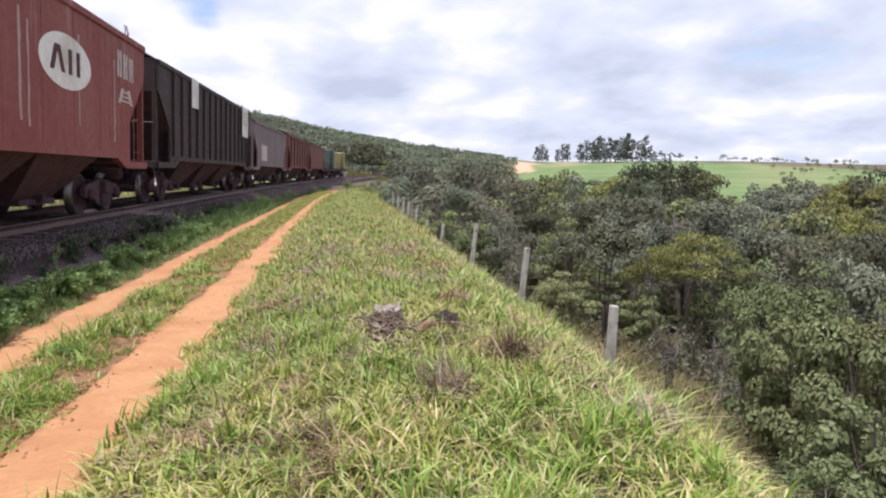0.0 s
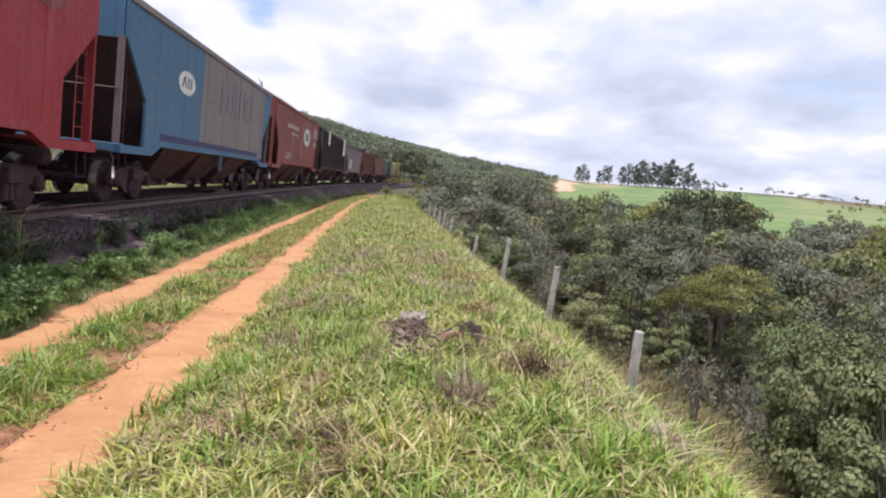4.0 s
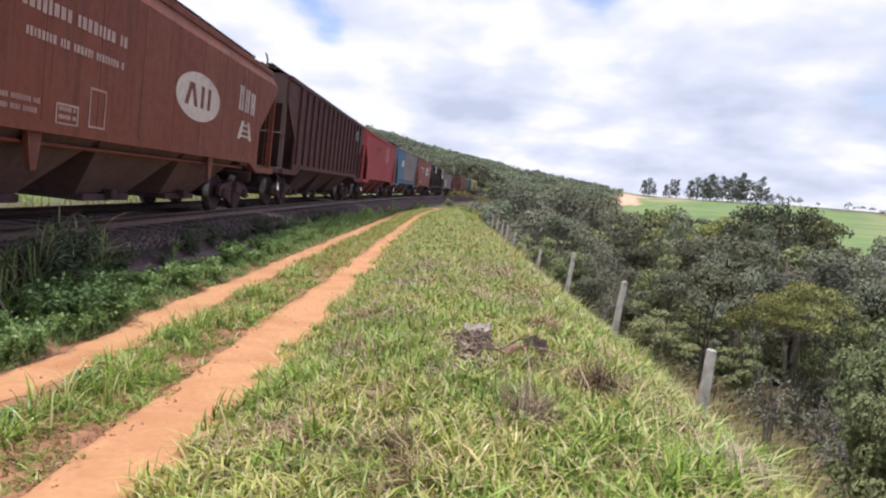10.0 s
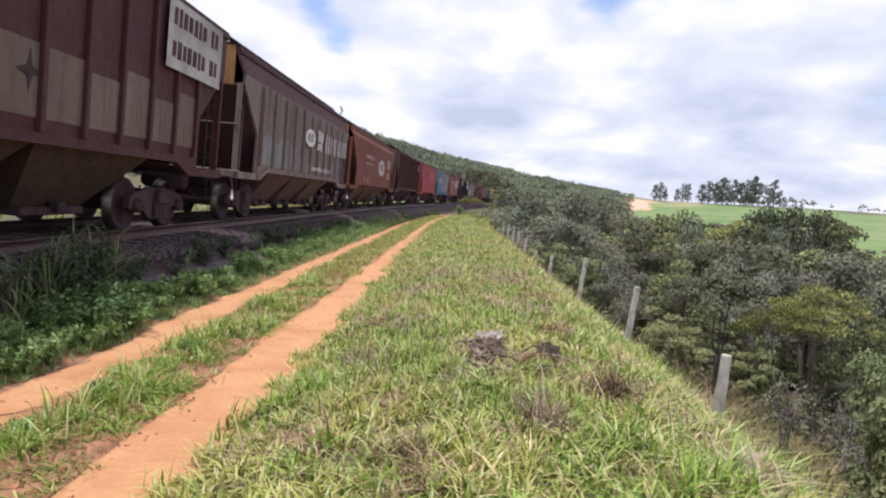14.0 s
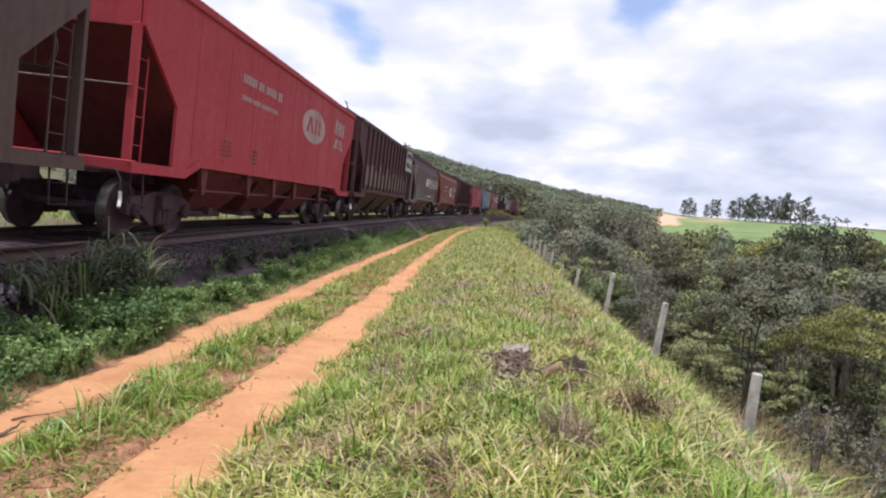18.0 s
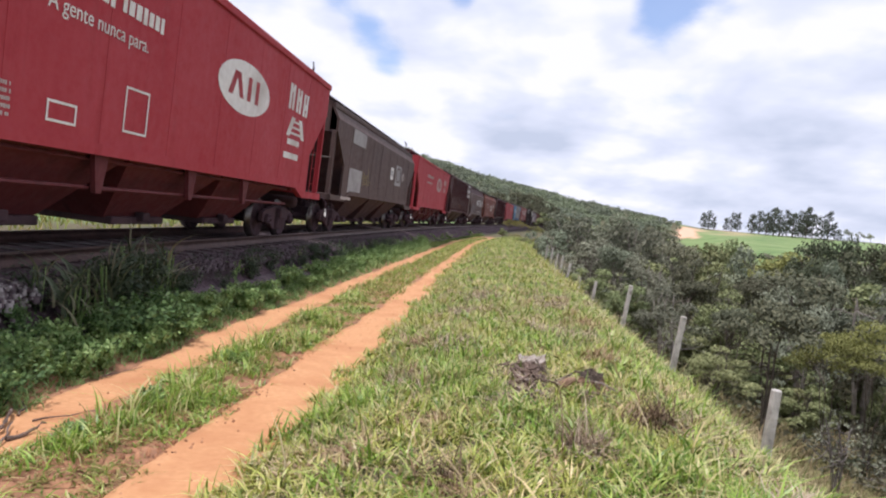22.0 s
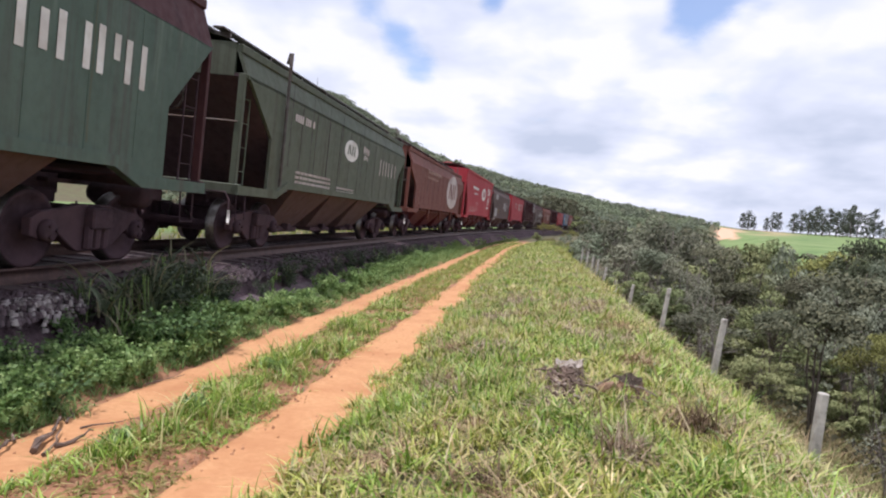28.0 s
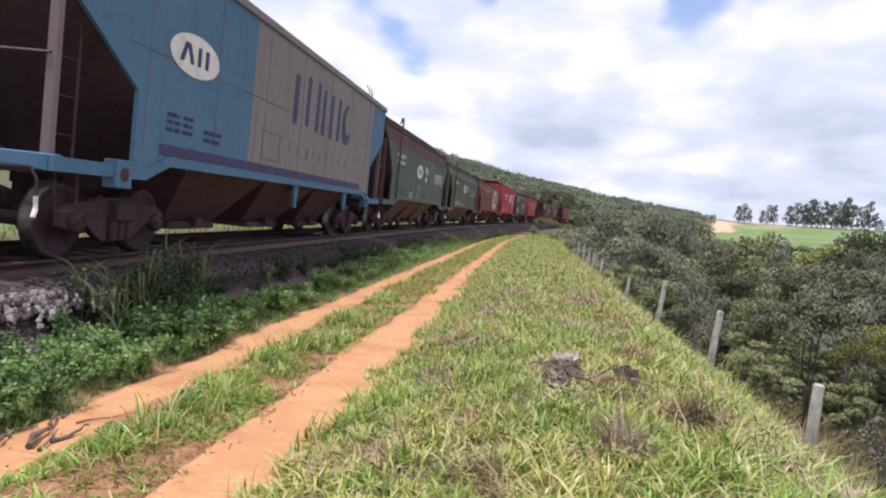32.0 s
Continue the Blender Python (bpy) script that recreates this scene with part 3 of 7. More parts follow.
def ground_mesh():
    us = np.r_[-1500, -900, -600, -420, -300, -220, -160, -120, -90, -70, -50, -36, -26, -20, -16, -13, np.arange(-11, -4.4, 0.4), np.arange(-4.4, -1.0, 0.07),
               np.arange(-1.0, 4.0, 0.22), np.arange(4, 16, 0.8), np.arange(16, 60, 3.5), np.arange(60, 200, 12), np.arange(200, 620, 25), 700, 900, 1200, 1600]
    ys = np.r_[-700, -450, -300, -200, -140, -100, -70, -50, -35, -25, -18, -12, -8, -5, -3, np.arange(-1, 22, 0.3), np.arange(22, 60, 1.0), np.arange(60, 140, 4), np.arange(140, 300, 10), np.arange(300, 760, 20), 850, 1000, 1250, 1600, 2100]
    U, Y = np.meshgrid(us, ys)
    X = U + bend(Y)
    Z = ground_z(X, Y)
    verts = np.stack([X, Y, Z], -1).reshape(-1, 3)
    nx = len(us)
    i = (np.arange(len(ys) - 1)[:, None] * nx + np.arange(nx - 1)[None]).ravel()
    quads = np.stack([i, i + 1, i + 1 + nx, i + nx], 1)
    me = numpy_mesh("ground", verts, quads, ground_material(), True)
    # where the crop grows
    r, az = np.hypot(X, Y), np.degrees(np.arctan2(X, Y))
    crop = ((az > 14.3) & (az < 48) & (r > 95) & (r < 395 - np.clip(az - 26, 0, 40) * 7) & (U > 30)) | ((U < -14) & (r < 220))
    a = me.attributes.new("crop", "FLOAT", "POINT")
    a.data.foreach_set("value", crop.astype(np.float32).ravel())
    crop &= ~((az > 15.9) & (az < 19.4) & (r > 335) & (r < 400))
    # strip by the rails that takes the colour of the train's shadow
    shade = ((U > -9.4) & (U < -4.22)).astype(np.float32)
    a2 = me.attributes.new("shade_strip", "FLOAT", "POINT")
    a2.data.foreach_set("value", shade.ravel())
    earth = ((U > -4.1) & (U < -1.4) & (Y < 80)).astype(np.float32)
    a3 = me.attributes.new("earth", "FLOAT", "POINT")
    a3.data.foreach_set("value", earth.ravel())
    bare = ((az > 14.0) & (az < 15.5) & (r > 300) & (r < 390)) * 1.0 + 0.4 * ((az > 17.3) & (az < 19.0) & (r > 335) & (r < 400)) + 0.1 * ((az > 31.5) & (az < 37.5) & (r > 180) & (r < 380))
    a = me.attributes.new("bare", "FLOAT", "POINT")
    a.data.foreach_set("value", bare.astype(np.float32).ravel())
    return me


def ground_material():
    m, nt, N, K, p = nodes_of("ground")
    v = N("ShaderNodeTexCoord").outputs["Object"]
    f1, f2 = noise_node(N, K, v, 5.0, 8, 0.65), noise_node(N, K, v, 0.25, 5)
    col = ramp_node(N, K, f1, [(0.35, (0.055, 0.06, 0.022)), (0.65, (0.125, 0.12, 0.05))])
    col = mix_node(N, K, range_node(N, K, f2, 0.42, 0.66), col, (0.085, 0.06, 0.03))
    at = N("ShaderNodeAttribute"); at.attribute_name = "crop"
    rows = noise_node(N, K, v, 0.06, 8, 0.65)
    green = ramp_node(N, K, rows, [(0.38, (0.092, 0.158, 0.042)), (0.5, (0.128, 0.2, 0.056)), (0.64, (0.18, 0.235, 0.082))])
    drills = noise_node(N, K, v, 1.0, 4, 0.6, (0.16, 0.03, 0.0))
    green = mix_node(N, K, range_node(N, K, drills, 0.46, 0.6, 0.0, 0.3), green, (0.2, 0.235, 0.1))
    col = mix_node(N, K, at.outputs["Fac"], col, green)
    ab = N("ShaderNodeAttribute"); ab.attribute_name = "bare"
    col = mix_node(N, K, ab.outputs["Fac"], col, (0.6, 0.36, 0.24))
    ae = N("ShaderNodeAttribute"); ae.attribute_name = "earth"
    col = mix_node(N, K, ae.outputs["Fac"], col, ramp_node(N, K, f1, [(0.35, (0.2, 0.1, 0.055)), (0.65, (0.36, 0.18, 0.09))]))
    ac = N("ShaderNodeAttribute"); ac.attribute_name = "shade_strip"
    # purplish dark ground, painted as if in the train's shadow
    shade_tint = ramp_node(N, K, f1, [(0.35, (0.06, 0.044, 0.048)), (0.65, (0.14, 0.1, 0.108))])
    col = mix_node(N, K, ac.outputs["Fac"], col, shade_tint)
    K(col, p.inputs["Base Color"])
    p.inputs["Roughness"].default_value = 0.95
    bump_node(N, K, p, f1, 0.5, 0.04)
    return m


ground = place_mesh("ground", ground_mesh(), None)
tagged(ground, "grassy embankment falling to a wooded valley and green field", "ground", kind="structure")


def rut(name, u0, u1, seed, narrow, y0, y1):
    """One wheel track of bare red earth, its edges ragged."""
    ys = np.r_[np.arange(-30, 2, 1.0), np.arange(2, 24, 0.12), np.arange(24, 75, 0.6)]
    rng = np.random.default_rng(seed)
    k = np.convolve(rng.normal(0, 1, len(ys) + 6), np.ones(7) / 7, "valid")
    k2 = np.convolve(rng.normal(0, 1, len(ys) + 6), np.ones(7) / 7, "valid")
    t = np.clip((ys - y0) / (y1 - y0), 0, 1) * narrow
    a = u0 + 0.08 * k + 0.04 * np.sin(ys * 0.9 + seed)
    b = u1 - t + 0.08 * k2 + 0.04 * np.sin(ys * 1.3 + seed * 2)
    f = np.array([-0.04, 0.0, 0.12, 0.26, 0.4, 0.55, 0.7, 0.84, 0.95, 1.0, 1.04])
    cols = len(f)
    U = a[:, None] + (b - a)[:, None] * f
    Y = np.repeat(ys[:, None], cols, 1)
    X = U + bend(Y)
    edge = np.sin(np.pi * np.clip(f, 0, 1))
    Z = np.interp(U, PU, PZ) + 0.022 - 0.012 * edge + 0.012 * rough(X, Y, 2.6, 1.0) + 0.003 * rough(X, Y, 9.0, seed)
    Z[:, 0] -= 0.06
    Z[:, -1] -= 0.06
    verts = np.stack([X, Y, Z], -1).reshape(-1, 3)
    i = (np.arange(len(ys) - 1)[:, None] * cols + np.arange(cols - 1)[None]).ravel()
    me = numpy_mesh(name, verts, np.stack([i, i + 1, i + 1 + cols, i + cols], 1), M["soil"], True)
    return tagged(place_mesh(name, me, None), "bare red-orange earth wheel track worn into the grass", "dirt road", kind="structure")


rut("road", -2.25, -1.53, 3, 0.28, 12, 24)
rut("road", -3.76, -3.22, 8, 0.14, 9, 16)


def ribbon(name, offsets, material, s0, s1, step, label, category, tilt=True):
    """A profile (u, z above the rail) swept along the line."""
    ss = np.arange(s0, s1, step)
    n = len(offsets)
    verts = np.zeros((len(ss), n, 3))
    for a, s in enumerate(ss):
        x, y, z, h = track_at(s)
        c = math.tan(radians(CANT)) if tilt else 0.0
        for b, (u, w) in enumerate(offsets):
            verts[a, b] = (x + u * math.cos(h), y - u * math.sin(h), z + w - u * c)
    i = (np.arange(len(ss) - 1)[:, None] * n + np.arange(n - 1)[None]).ravel()
    me = numpy_mesh(name, verts.reshape(-1, 3), np.stack([i, i + 1, i + 1 + n, i + n], 1), material)
    return tagged(place_mesh(name, me, None), label, category, kind="structure")


ribbon("ballast", [(-3.1, -0.75), (-1.9, -0.26), (-1.5, -0.19), (0, -0.18), (1.3, -0.19), (1.6, -0.26), (2.15, -0.8)], M["ballast"], -150, 300, 1.0, "dirty ballast bed under the rails, coloured dark as in shade", "ballast")
for g in (-0.83, 0.83):
    ribbon("rail", [(g - 0.07, -0.17), (g - 0.065, -0.15), (g - 0.012, -0.13), (g - 0.012, -0.04), (g - 0.036, -0.03), (g - 0.036, 0), (g + 0.036, 0), (g + 0.036, -0.03), (g + 0.012, -0.04), (g + 0.012, -0.13), (g + 0.065, -0.15), (g + 0.07, -0.17)],
           M["rail"], -150, 300, 1.0, "rusty steel rail on dark ballast", "rail")


# blades and leaves --------------------------------------------------------------
def blades_mesh(name, roots, length, width, lean, rng, material, segs=3):
    """Bent grass blades, each an island of its own."""
    n = len(roots)
    turn = rng.uniform(0, 2 * np.pi, n)
    d = np.stack([np.cos(turn), np.sin(turn), 0 * turn], 1)
    side = np.stack([-np.sin(turn), np.cos(turn), 0 * turn], 1)
    # the blade's face turns freely about its stem
    tw = rng.uniform(-0.9, 0.9, n)[:, None]
    side = side * np.cos(tw) + d * np.sin(tw)
    out = np.zeros((n, (segs + 1) * 2, 3))
    for k in range(segs + 1):
        f = k / segs
        up = length * (f - 0.42 * lean * f * f)
        go = length * lean * f * f
        c = roots + d * go[:, None]
        c[:, 2] += up
        w = width * (1 - f) ** 0.6 * (0.55 + 0.9 * f * (1 - f) * 2) + 0.0006
        out[:, 2 * k] = c - side * w[:, None] * 0.5
        out[:, 2 * k + 1] = c + side * w[:, None] * 0.5
    base = (np.arange(n) * (segs + 1) * 2)[:, None]
    quads = np.concatenate([base + np.array([2 * k, 2 * k + 1, 2 * k + 3, 2 * k + 2]) for k in range(segs)], 0)
    return numpy_mesh(name, out.reshape(-1, 3), quads, material)


def grass_zone(name, label, u0, u1, y0, y1, density, length, width, lean, seed, material, keep=None, tuft=1, segs=3):
    """Grass of so many blades to the square metre; tuft: how many of them spring from one root."""
    rng = np.random.default_rng(seed)
    n = int((u1 - u0) * (y1 - y0) * density / tuft)
    u, y = rng.uniform(u0, u1, n), rng.uniform(y0, y1, n)
    if keep is not None:
        k = rng.uniform(0, 1, n) < keep(u, y)
        u, y = u[k], y[k]
    n = len(u)
    x = u + bend(y)
    tall = (0.87 + 0.7 * rough(x, y, 2.6, seed)) * rng.uniform(0.6, 1.3, n)
    if tuft > 1:
        x, y, tall = np.repeat(x, tuft), np.repeat(y, tuft), np.repeat(tall, tuft)
        n = len(x)
        x, y = x + rng.normal(0, 0.035, n), y + rng.normal(0, 0.035, n)
    roots = np.stack([x, y, ground_z(x, y) - 0.015], 1)
    ln = length * rng.uniform(0.5, 1.25, n) * tall
    me = blades_mesh(name, roots, ln, width * rng.uniform(0.5, 1.4, n), rng.uniform(*lean, n), rng, material, segs)
    return tagged(place_mesh(name, me, None), label, "grass", kind="stuff")


# patches of dead grass on the bank: offset, distance, radius, bleached or brown
DEAD = ((-0.23, 3.85, 0.22, 0), (0.66, 4.74, 0.15, 1), (1.26, 5.58, 0.2, 0), (1.93, 7.11, 0.24, 1), (0.9, 9.85, 0.36, 1), (-0.71, 6.54, 0.24, 1), (1.74, 5.4, 0.24, 1), (-1.1, 4.42, 0.2, 0), (1.07, 4.06, 0.14, 0),
        (-0.43, 8.48, 0.25, 1), (1.5, 10.9, 0.3, 0), (-0.6, 11.2, 0.3, 1), (-0.3, 13.6, 0.35, 1), (1.95, 4.3, 0.2, 1), (-0.5, 5.25, 0.16, 0), (1.3, 8.3, 0.2, 0), (0.9, 13.0, 0.4, 1), (-1.0, 8.6, 0.2, 0), (1.6, 14.8, 0.4, 1))


def bank_keep(u, y):
    left = np.clip((u + 1.66 + 0.25 * np.clip((y - 12) / 12, 0, 1) + 0.16 * rough(u, y, 2.2, 3.0) + 0.1 * rough(u, y, 6.0, 1.0)) / 0.16, 0, 1)
    worn = 1 - 0.95 * np.exp(-((u - 0.36) ** 2 / 0.04 + (y - 6.6) ** 2 / 0.16))
    for a, b, r, _ in DEAD:
        worn = worn * (1 - 0.85 * np.exp(-((u - a) ** 2 + 0.6 * (y - b) ** 2) / (0.7 * r * r)))
    return left * worn


def strip_keep(u, y):
    w = 0.55 + 0.06 * np.clip((y - 9) / 7, 0, 1) + 0.05 * np.sin(y * 0.9) + 0.12 * rough(u, y, 1.7, 5.0) + 0.07 * rough(u, y, 5.0, 1.0)
    mid = -2.72 + 0.04 * np.sin(y * 0.5) - 0.07 * np.clip((y - 9) / 7, 0, 1)
    return np.clip((w - np.abs(u - mid)) / 0.12, 0, 1)


def straw_keep(u, y):
    return np.clip(0.3 + 1.3 * rough(u, y, 1.6, 4.0), 0.04, 1)


def lush_part(u, y):
    return np.clip(0.62 + 1.2 * rough(u, y, 1.15, 6.0) + 0.5 * rough(u, y, 3.3, 2.0), 0.12, 1)


G1 = "sunlit green and straw-coloured grass on the bank"
G0 = "lush green grass on the sunny bank"
for y0, y1, many, wide, tuft, segs in ((2.0, 7.0, 1550, 0.023, 7, 3), (7.0, 14.0, 900, 0.026, 6, 3), (14.0, 28.0, 320, 0.034, 4, 2), (28.0, 75.0, 110, 0.042, 2, 2)):
    grass_zone("grass", G1, -2.05, 3.1, y0, y1, many, 0.15, wide * 0.9, (0.25, 1.5), int(y0) + 11, M["grass"], lambda u, y: bank_keep(u, y) * (1.1 - 0.75 * lush_part(u, y)), tuft, segs)
    grass_zone("lush_grass", G0, -2.05, 3.4, y0, y1, many, 0.175, wide * 0.9, (0.2, 1.3), int(y0) + 61, M["lush"], lambda u, y: bank_keep(u, y) * lush_part(u, y), tuft, segs)
grass_zone("lush_grass", "tall fresh tussocks of grass on the bank", -1.4, 2.2, 2.0, 12.0, 900, 0.27, 0.021, (0.3, 1.5), 91, M["lush"], lambda u, y: bank_keep(u, y) * np.clip(3.0 * rough(u, y, 2.9, 17.0) - 1.5, 0, 1), 9)
grass_zone("dry_grass", "long pale grass stems standing in the bank", -1.4, 2.6, 2.0, 14.0, 42, 0.32, 0.011, (0.3, 1.4), 92, M["dry_grass"], straw_keep, 2)
G2 = "flattened straw lying in the bank's grass"
grass_zone("dry_grass", G2, -1.5, 2.9, 2.0, 9.0, 560, 0.11, 0.019, (0.5, 2.2), 15, M["dry_grass"], straw_keep, 6)
grass_zone("dry_grass", G2, -1.5, 2.9, 9.0, 30.0, 200, 0.22, 0.022, (0.7, 1.8), 16, M["dry_grass"], straw_keep, 3)
grass_zone("dry_grass", "pale dry grass along the edge of the slope", 1.5, 2.75, 2.0, 45.0, 260, 0.17, 0.016, (0.4, 1.9), 17, M["dry_grass"], lambda u, y: np.clip(0.4 + 0.9 * rough(u, y, 1.2, 2.0), 0.05, 1), 6)
grass_zone("edge_grass", "shaggy green tussocks along the edge of the slope", 1.5, 3.0, 2.0, 16.0, 620, 0.24, 0.019, (0.25, 1.4), 18, M["lush"], lambda u, y: np.clip(2.4 * rough(u, y, 2.6, 9.0) - 0.5, 0, 1), 9)
grass_zone("edge_grass", "shaggy green tussocks along the edge of the slope", 1.5, 3.0, 16.0, 50.0, 200, 0.4, 0.03, (0.15, 1.1), 19, M["grass"], lambda u, y: np.clip(2.2 * rough(u, y, 2.0, 9.0) - 0.4, 0, 1), 6, 2)
grass_zone("dry_grass", "brown dead grass scattered over the bank", -1.5, 2.4, 2.4, 16.0, 1100, 0.2, 0.012, (0.4, 2.1), 44, M["dead_grass"], lambda u, y: np.clip(2.6 * rough(u, y, 3.4, 12.0) - 1.0, 0, 1), 9)
G3 = "low green grass between the wheel tracks"
grass_zone("median_grass", G3, -3.55, -2.2, 3.0, 14.0, 1500, 0.13, 0.018, (0.4, 1.7), 21, M["lush"], lambda u, y: strip_keep(u, y) * np.clip(0.3 + 1.9 * rough(u, y, 2.2, 14.0), 0.06, 1), 9)
grass_zone("median_grass", G3, -3.55, -2.15, 3.0, 14.0, 2100, 0.07, 0.018, (0.5, 2.0), 27, M["median"], lambda u, y: strip_keep(u, y) * np.clip(0.6 + 0.9 * rough(u, y, 4.3, 2.0), 0.1, 1), 6)
grass_zone("median_grass", G3, -3.5, -2.1, 14.0, 70.0, 300, 0.13, 0.022, (0.3, 1.3), 28, M["median"], strip_keep, 3, 2)
grass_zone("median_grass", G3, -3.5, -2.1, 14.0, 70.0, 230, 0.15, 0.022, (0.3, 1.1), 22, M["lush"], strip_keep, 3, 2)
for my, mx in ((5.8, -2.6), (5.5, -2.8), (5.1, -2.7), (4.4, -2.8), (6.4, -2.78), (7.0, -2.56), (7.6, -2.92), (8.3, -2.75), (8.8, -2.54), (10.3, -2.5), (10.4, -2.88), (12.0, -2.6), (13.6, -2.8)):
    grass_zone("median_grass", "thick green tuft between the wheel tracks", mx - 0.32, mx + 0.32, my - 0.45, my + 0.45, 1500, 0.27, 0.017, (0.25, 1.2), int(my * 10), M["lush"], lambda u, y, a=mx, b=my: np.exp(-((u - a) ** 2 / 0.03 + (y - b) ** 2 / 0.07)), 8)
grass_zone("dry_grass", "red-brown litter of dead grass along the wheel track", -2.55, -2.1, 3.0, 20.0, 900, 0.07, 0.014, (1.2, 2.3), 81, M["litter"], lambda u, y: np.clip(1.6 * rough(u, y, 2.2, 21.0) - 0.1, 0, 1) * np.exp(-((u + 2.31) / 0.1) ** 2), 6, 2)
grass_zone("dry_grass", "brown dead grass among the tufts between the wheel tracks", -3.3, -2.4, 3.0, 16.0, 320, 0.08, 0.012, (1.0, 2.2), 82, M["litter"], strip_keep, 6, 2)
G4 = "green grass between the road and the weeds"
grass_zone("verge_grass", G4, -4.45, -3.66, 3.0, 20.0, 1500, 0.15, 0.016, (0.3, 1.4), 23, M["weed"], lambda u, y: np.clip((-3.72 - 0.006 * y + 0.14 * rough(u, y, 2.0, 7.0) - u) / 0.08, 0, 1), 6)
grass_zone("verge_grass", G4, -4.9, -3.8, 20.0, 80.0, 260, 0.34, 0.03, (0.2, 0.9), 24, M["weed"], None, 3, 2)
grass_zone("slope_grass", "dull olive and brown grass on the slope below the bank", 2.6, 12.0, 3.0, 24.0, 170, 0.3, 0.02, (0.3, 1.3), 25, M["slope"], None, 4, 2)
grass_zone("slope_grass", "tall olive grass under the trees of the slope", 6.0, 17.0, 11.0, 30.0, 60, 0.6, 0.04, (0.3, 1.2), 29, M["slope"], None, 5, 2)
grass_zone("field_grass", "green grass beyond the railway", -40.0, -9.6, 4.0, 90.0, 9, 0.5, 0.06, (0.2, 0.9), 26, M["median"], None, 3, 2)


# fence ------------------------------------------------------------------------
def fence_post(x, y, top, lean_x, lean_y, wide=0.08):
    base = float(ground_z(x, y)) - 0.15
    h = top - base
    bm = bmesh.new()
    box(bm, -wide / 2, wide / 2, -wide / 2, wide / 2, 0, h, 0.012)
    for v in bm.verts:
        k = 1.06 - 0.12 * v.co.z / h
        v.co.x *= k
        v.co.y *= k
        v.co += Vector((noise.noise(v.co * 3 + Vector((x, y, 0))), noise.noise(v.co * 3 + Vector((y, x, 5))), 0)) * 0.006
    ob = part("fence_post", bm, M["concrete"])
    ob.matrix_world = pose(x - math.tan(radians(lean_x)) * h, y, base, -lean_y, lean_x, random.uniform(-8, 8))
    return tagged(ob, "weathered grey concrete fence post on the bank's edge", "fence post", "fence along the embankment")


POSTS = [(2.53, 6.25, 0.53, 5), (2.58, 9.65, 0.73, 7), (2.66, 13.93, 0.77, 7), (2.64, 18.6, 0.44, 8), (2.64, 22.4, 0.26, 3), (2.64, 25.5, 0.5, 9), (2.66, 28.8, 0.62, 8), (2.66, 31.4, 0.64, 6), (2.66, 34.6, 0.7, 5), (2.64, 38.4, 0.7, 4), (2.62, 42.0, 0.74, 6), (2.5, 2.5, 0.55, 5)]
for px, py, pz, pl in POSTS:
    fence_post(px + float(bend(py)), py, pz, pl, random.uniform(-2, 2))


# trees ------------------------------------------------------------------------
def dome_leaves(domes, n, leaf, rng, loose=0.5, aspect=0.55):
    """Leaves over domes (x, y, z, radius, height), lying roughly in each dome's surface."""
    domes = np.asarray(domes, float)
    w = domes[:, 3] * (domes[:, 3] + domes[:, 4])
    k = rng.choice(len(domes), n, p=w / w.sum())
    d = rng.normal(0, 1, (n, 3))
    d /= np.linalg.norm(d, axis=1)[:, None]
    d[:, 2] = np.where(rng.uniform(0, 1, n) < 0.72, np.abs(d[:, 2]), d[:, 2])
    size = domes[k][:, [3, 3, 4]]
    lump = 1 + 0.16 * np.sin(d[:, 0] * 5 + k) * np.cos(d[:, 1] * 5 - k)
    c = domes[k][:, :3] + d * size * (rng.uniform(0.3, 1, n) ** 0.35 * lump)[:, None]
    nrm = d / size
    nrm /= np.linalg.norm(nrm, axis=1)[:, None]
    nrm += rng.normal(0, loose, (n, 3)) + (0, 0, 0.3)
    a = np.cross(nrm, rng.normal(0, 1, (n, 3)))
    a /= np.linalg.norm(a, axis=1)[:, None] + 1e-9
    b = np.cross(nrm, a)
    b /= np.linalg.norm(b, axis=1)[:, None] + 1e-9
    L = (leaf * rng.uniform(0.55, 1.4, n))[:, None]
    W = L * aspect
    v = np.stack([c - a * L * 0.5, c + b * W * 0.5 - a * L * 0.05, c + a * L * 0.5, c - b * W * 0.5 - a * L * 0.05], 1)
    return v.reshape(-1, 3), (np.arange(n) * 4)[:, None] + np.arange(4)


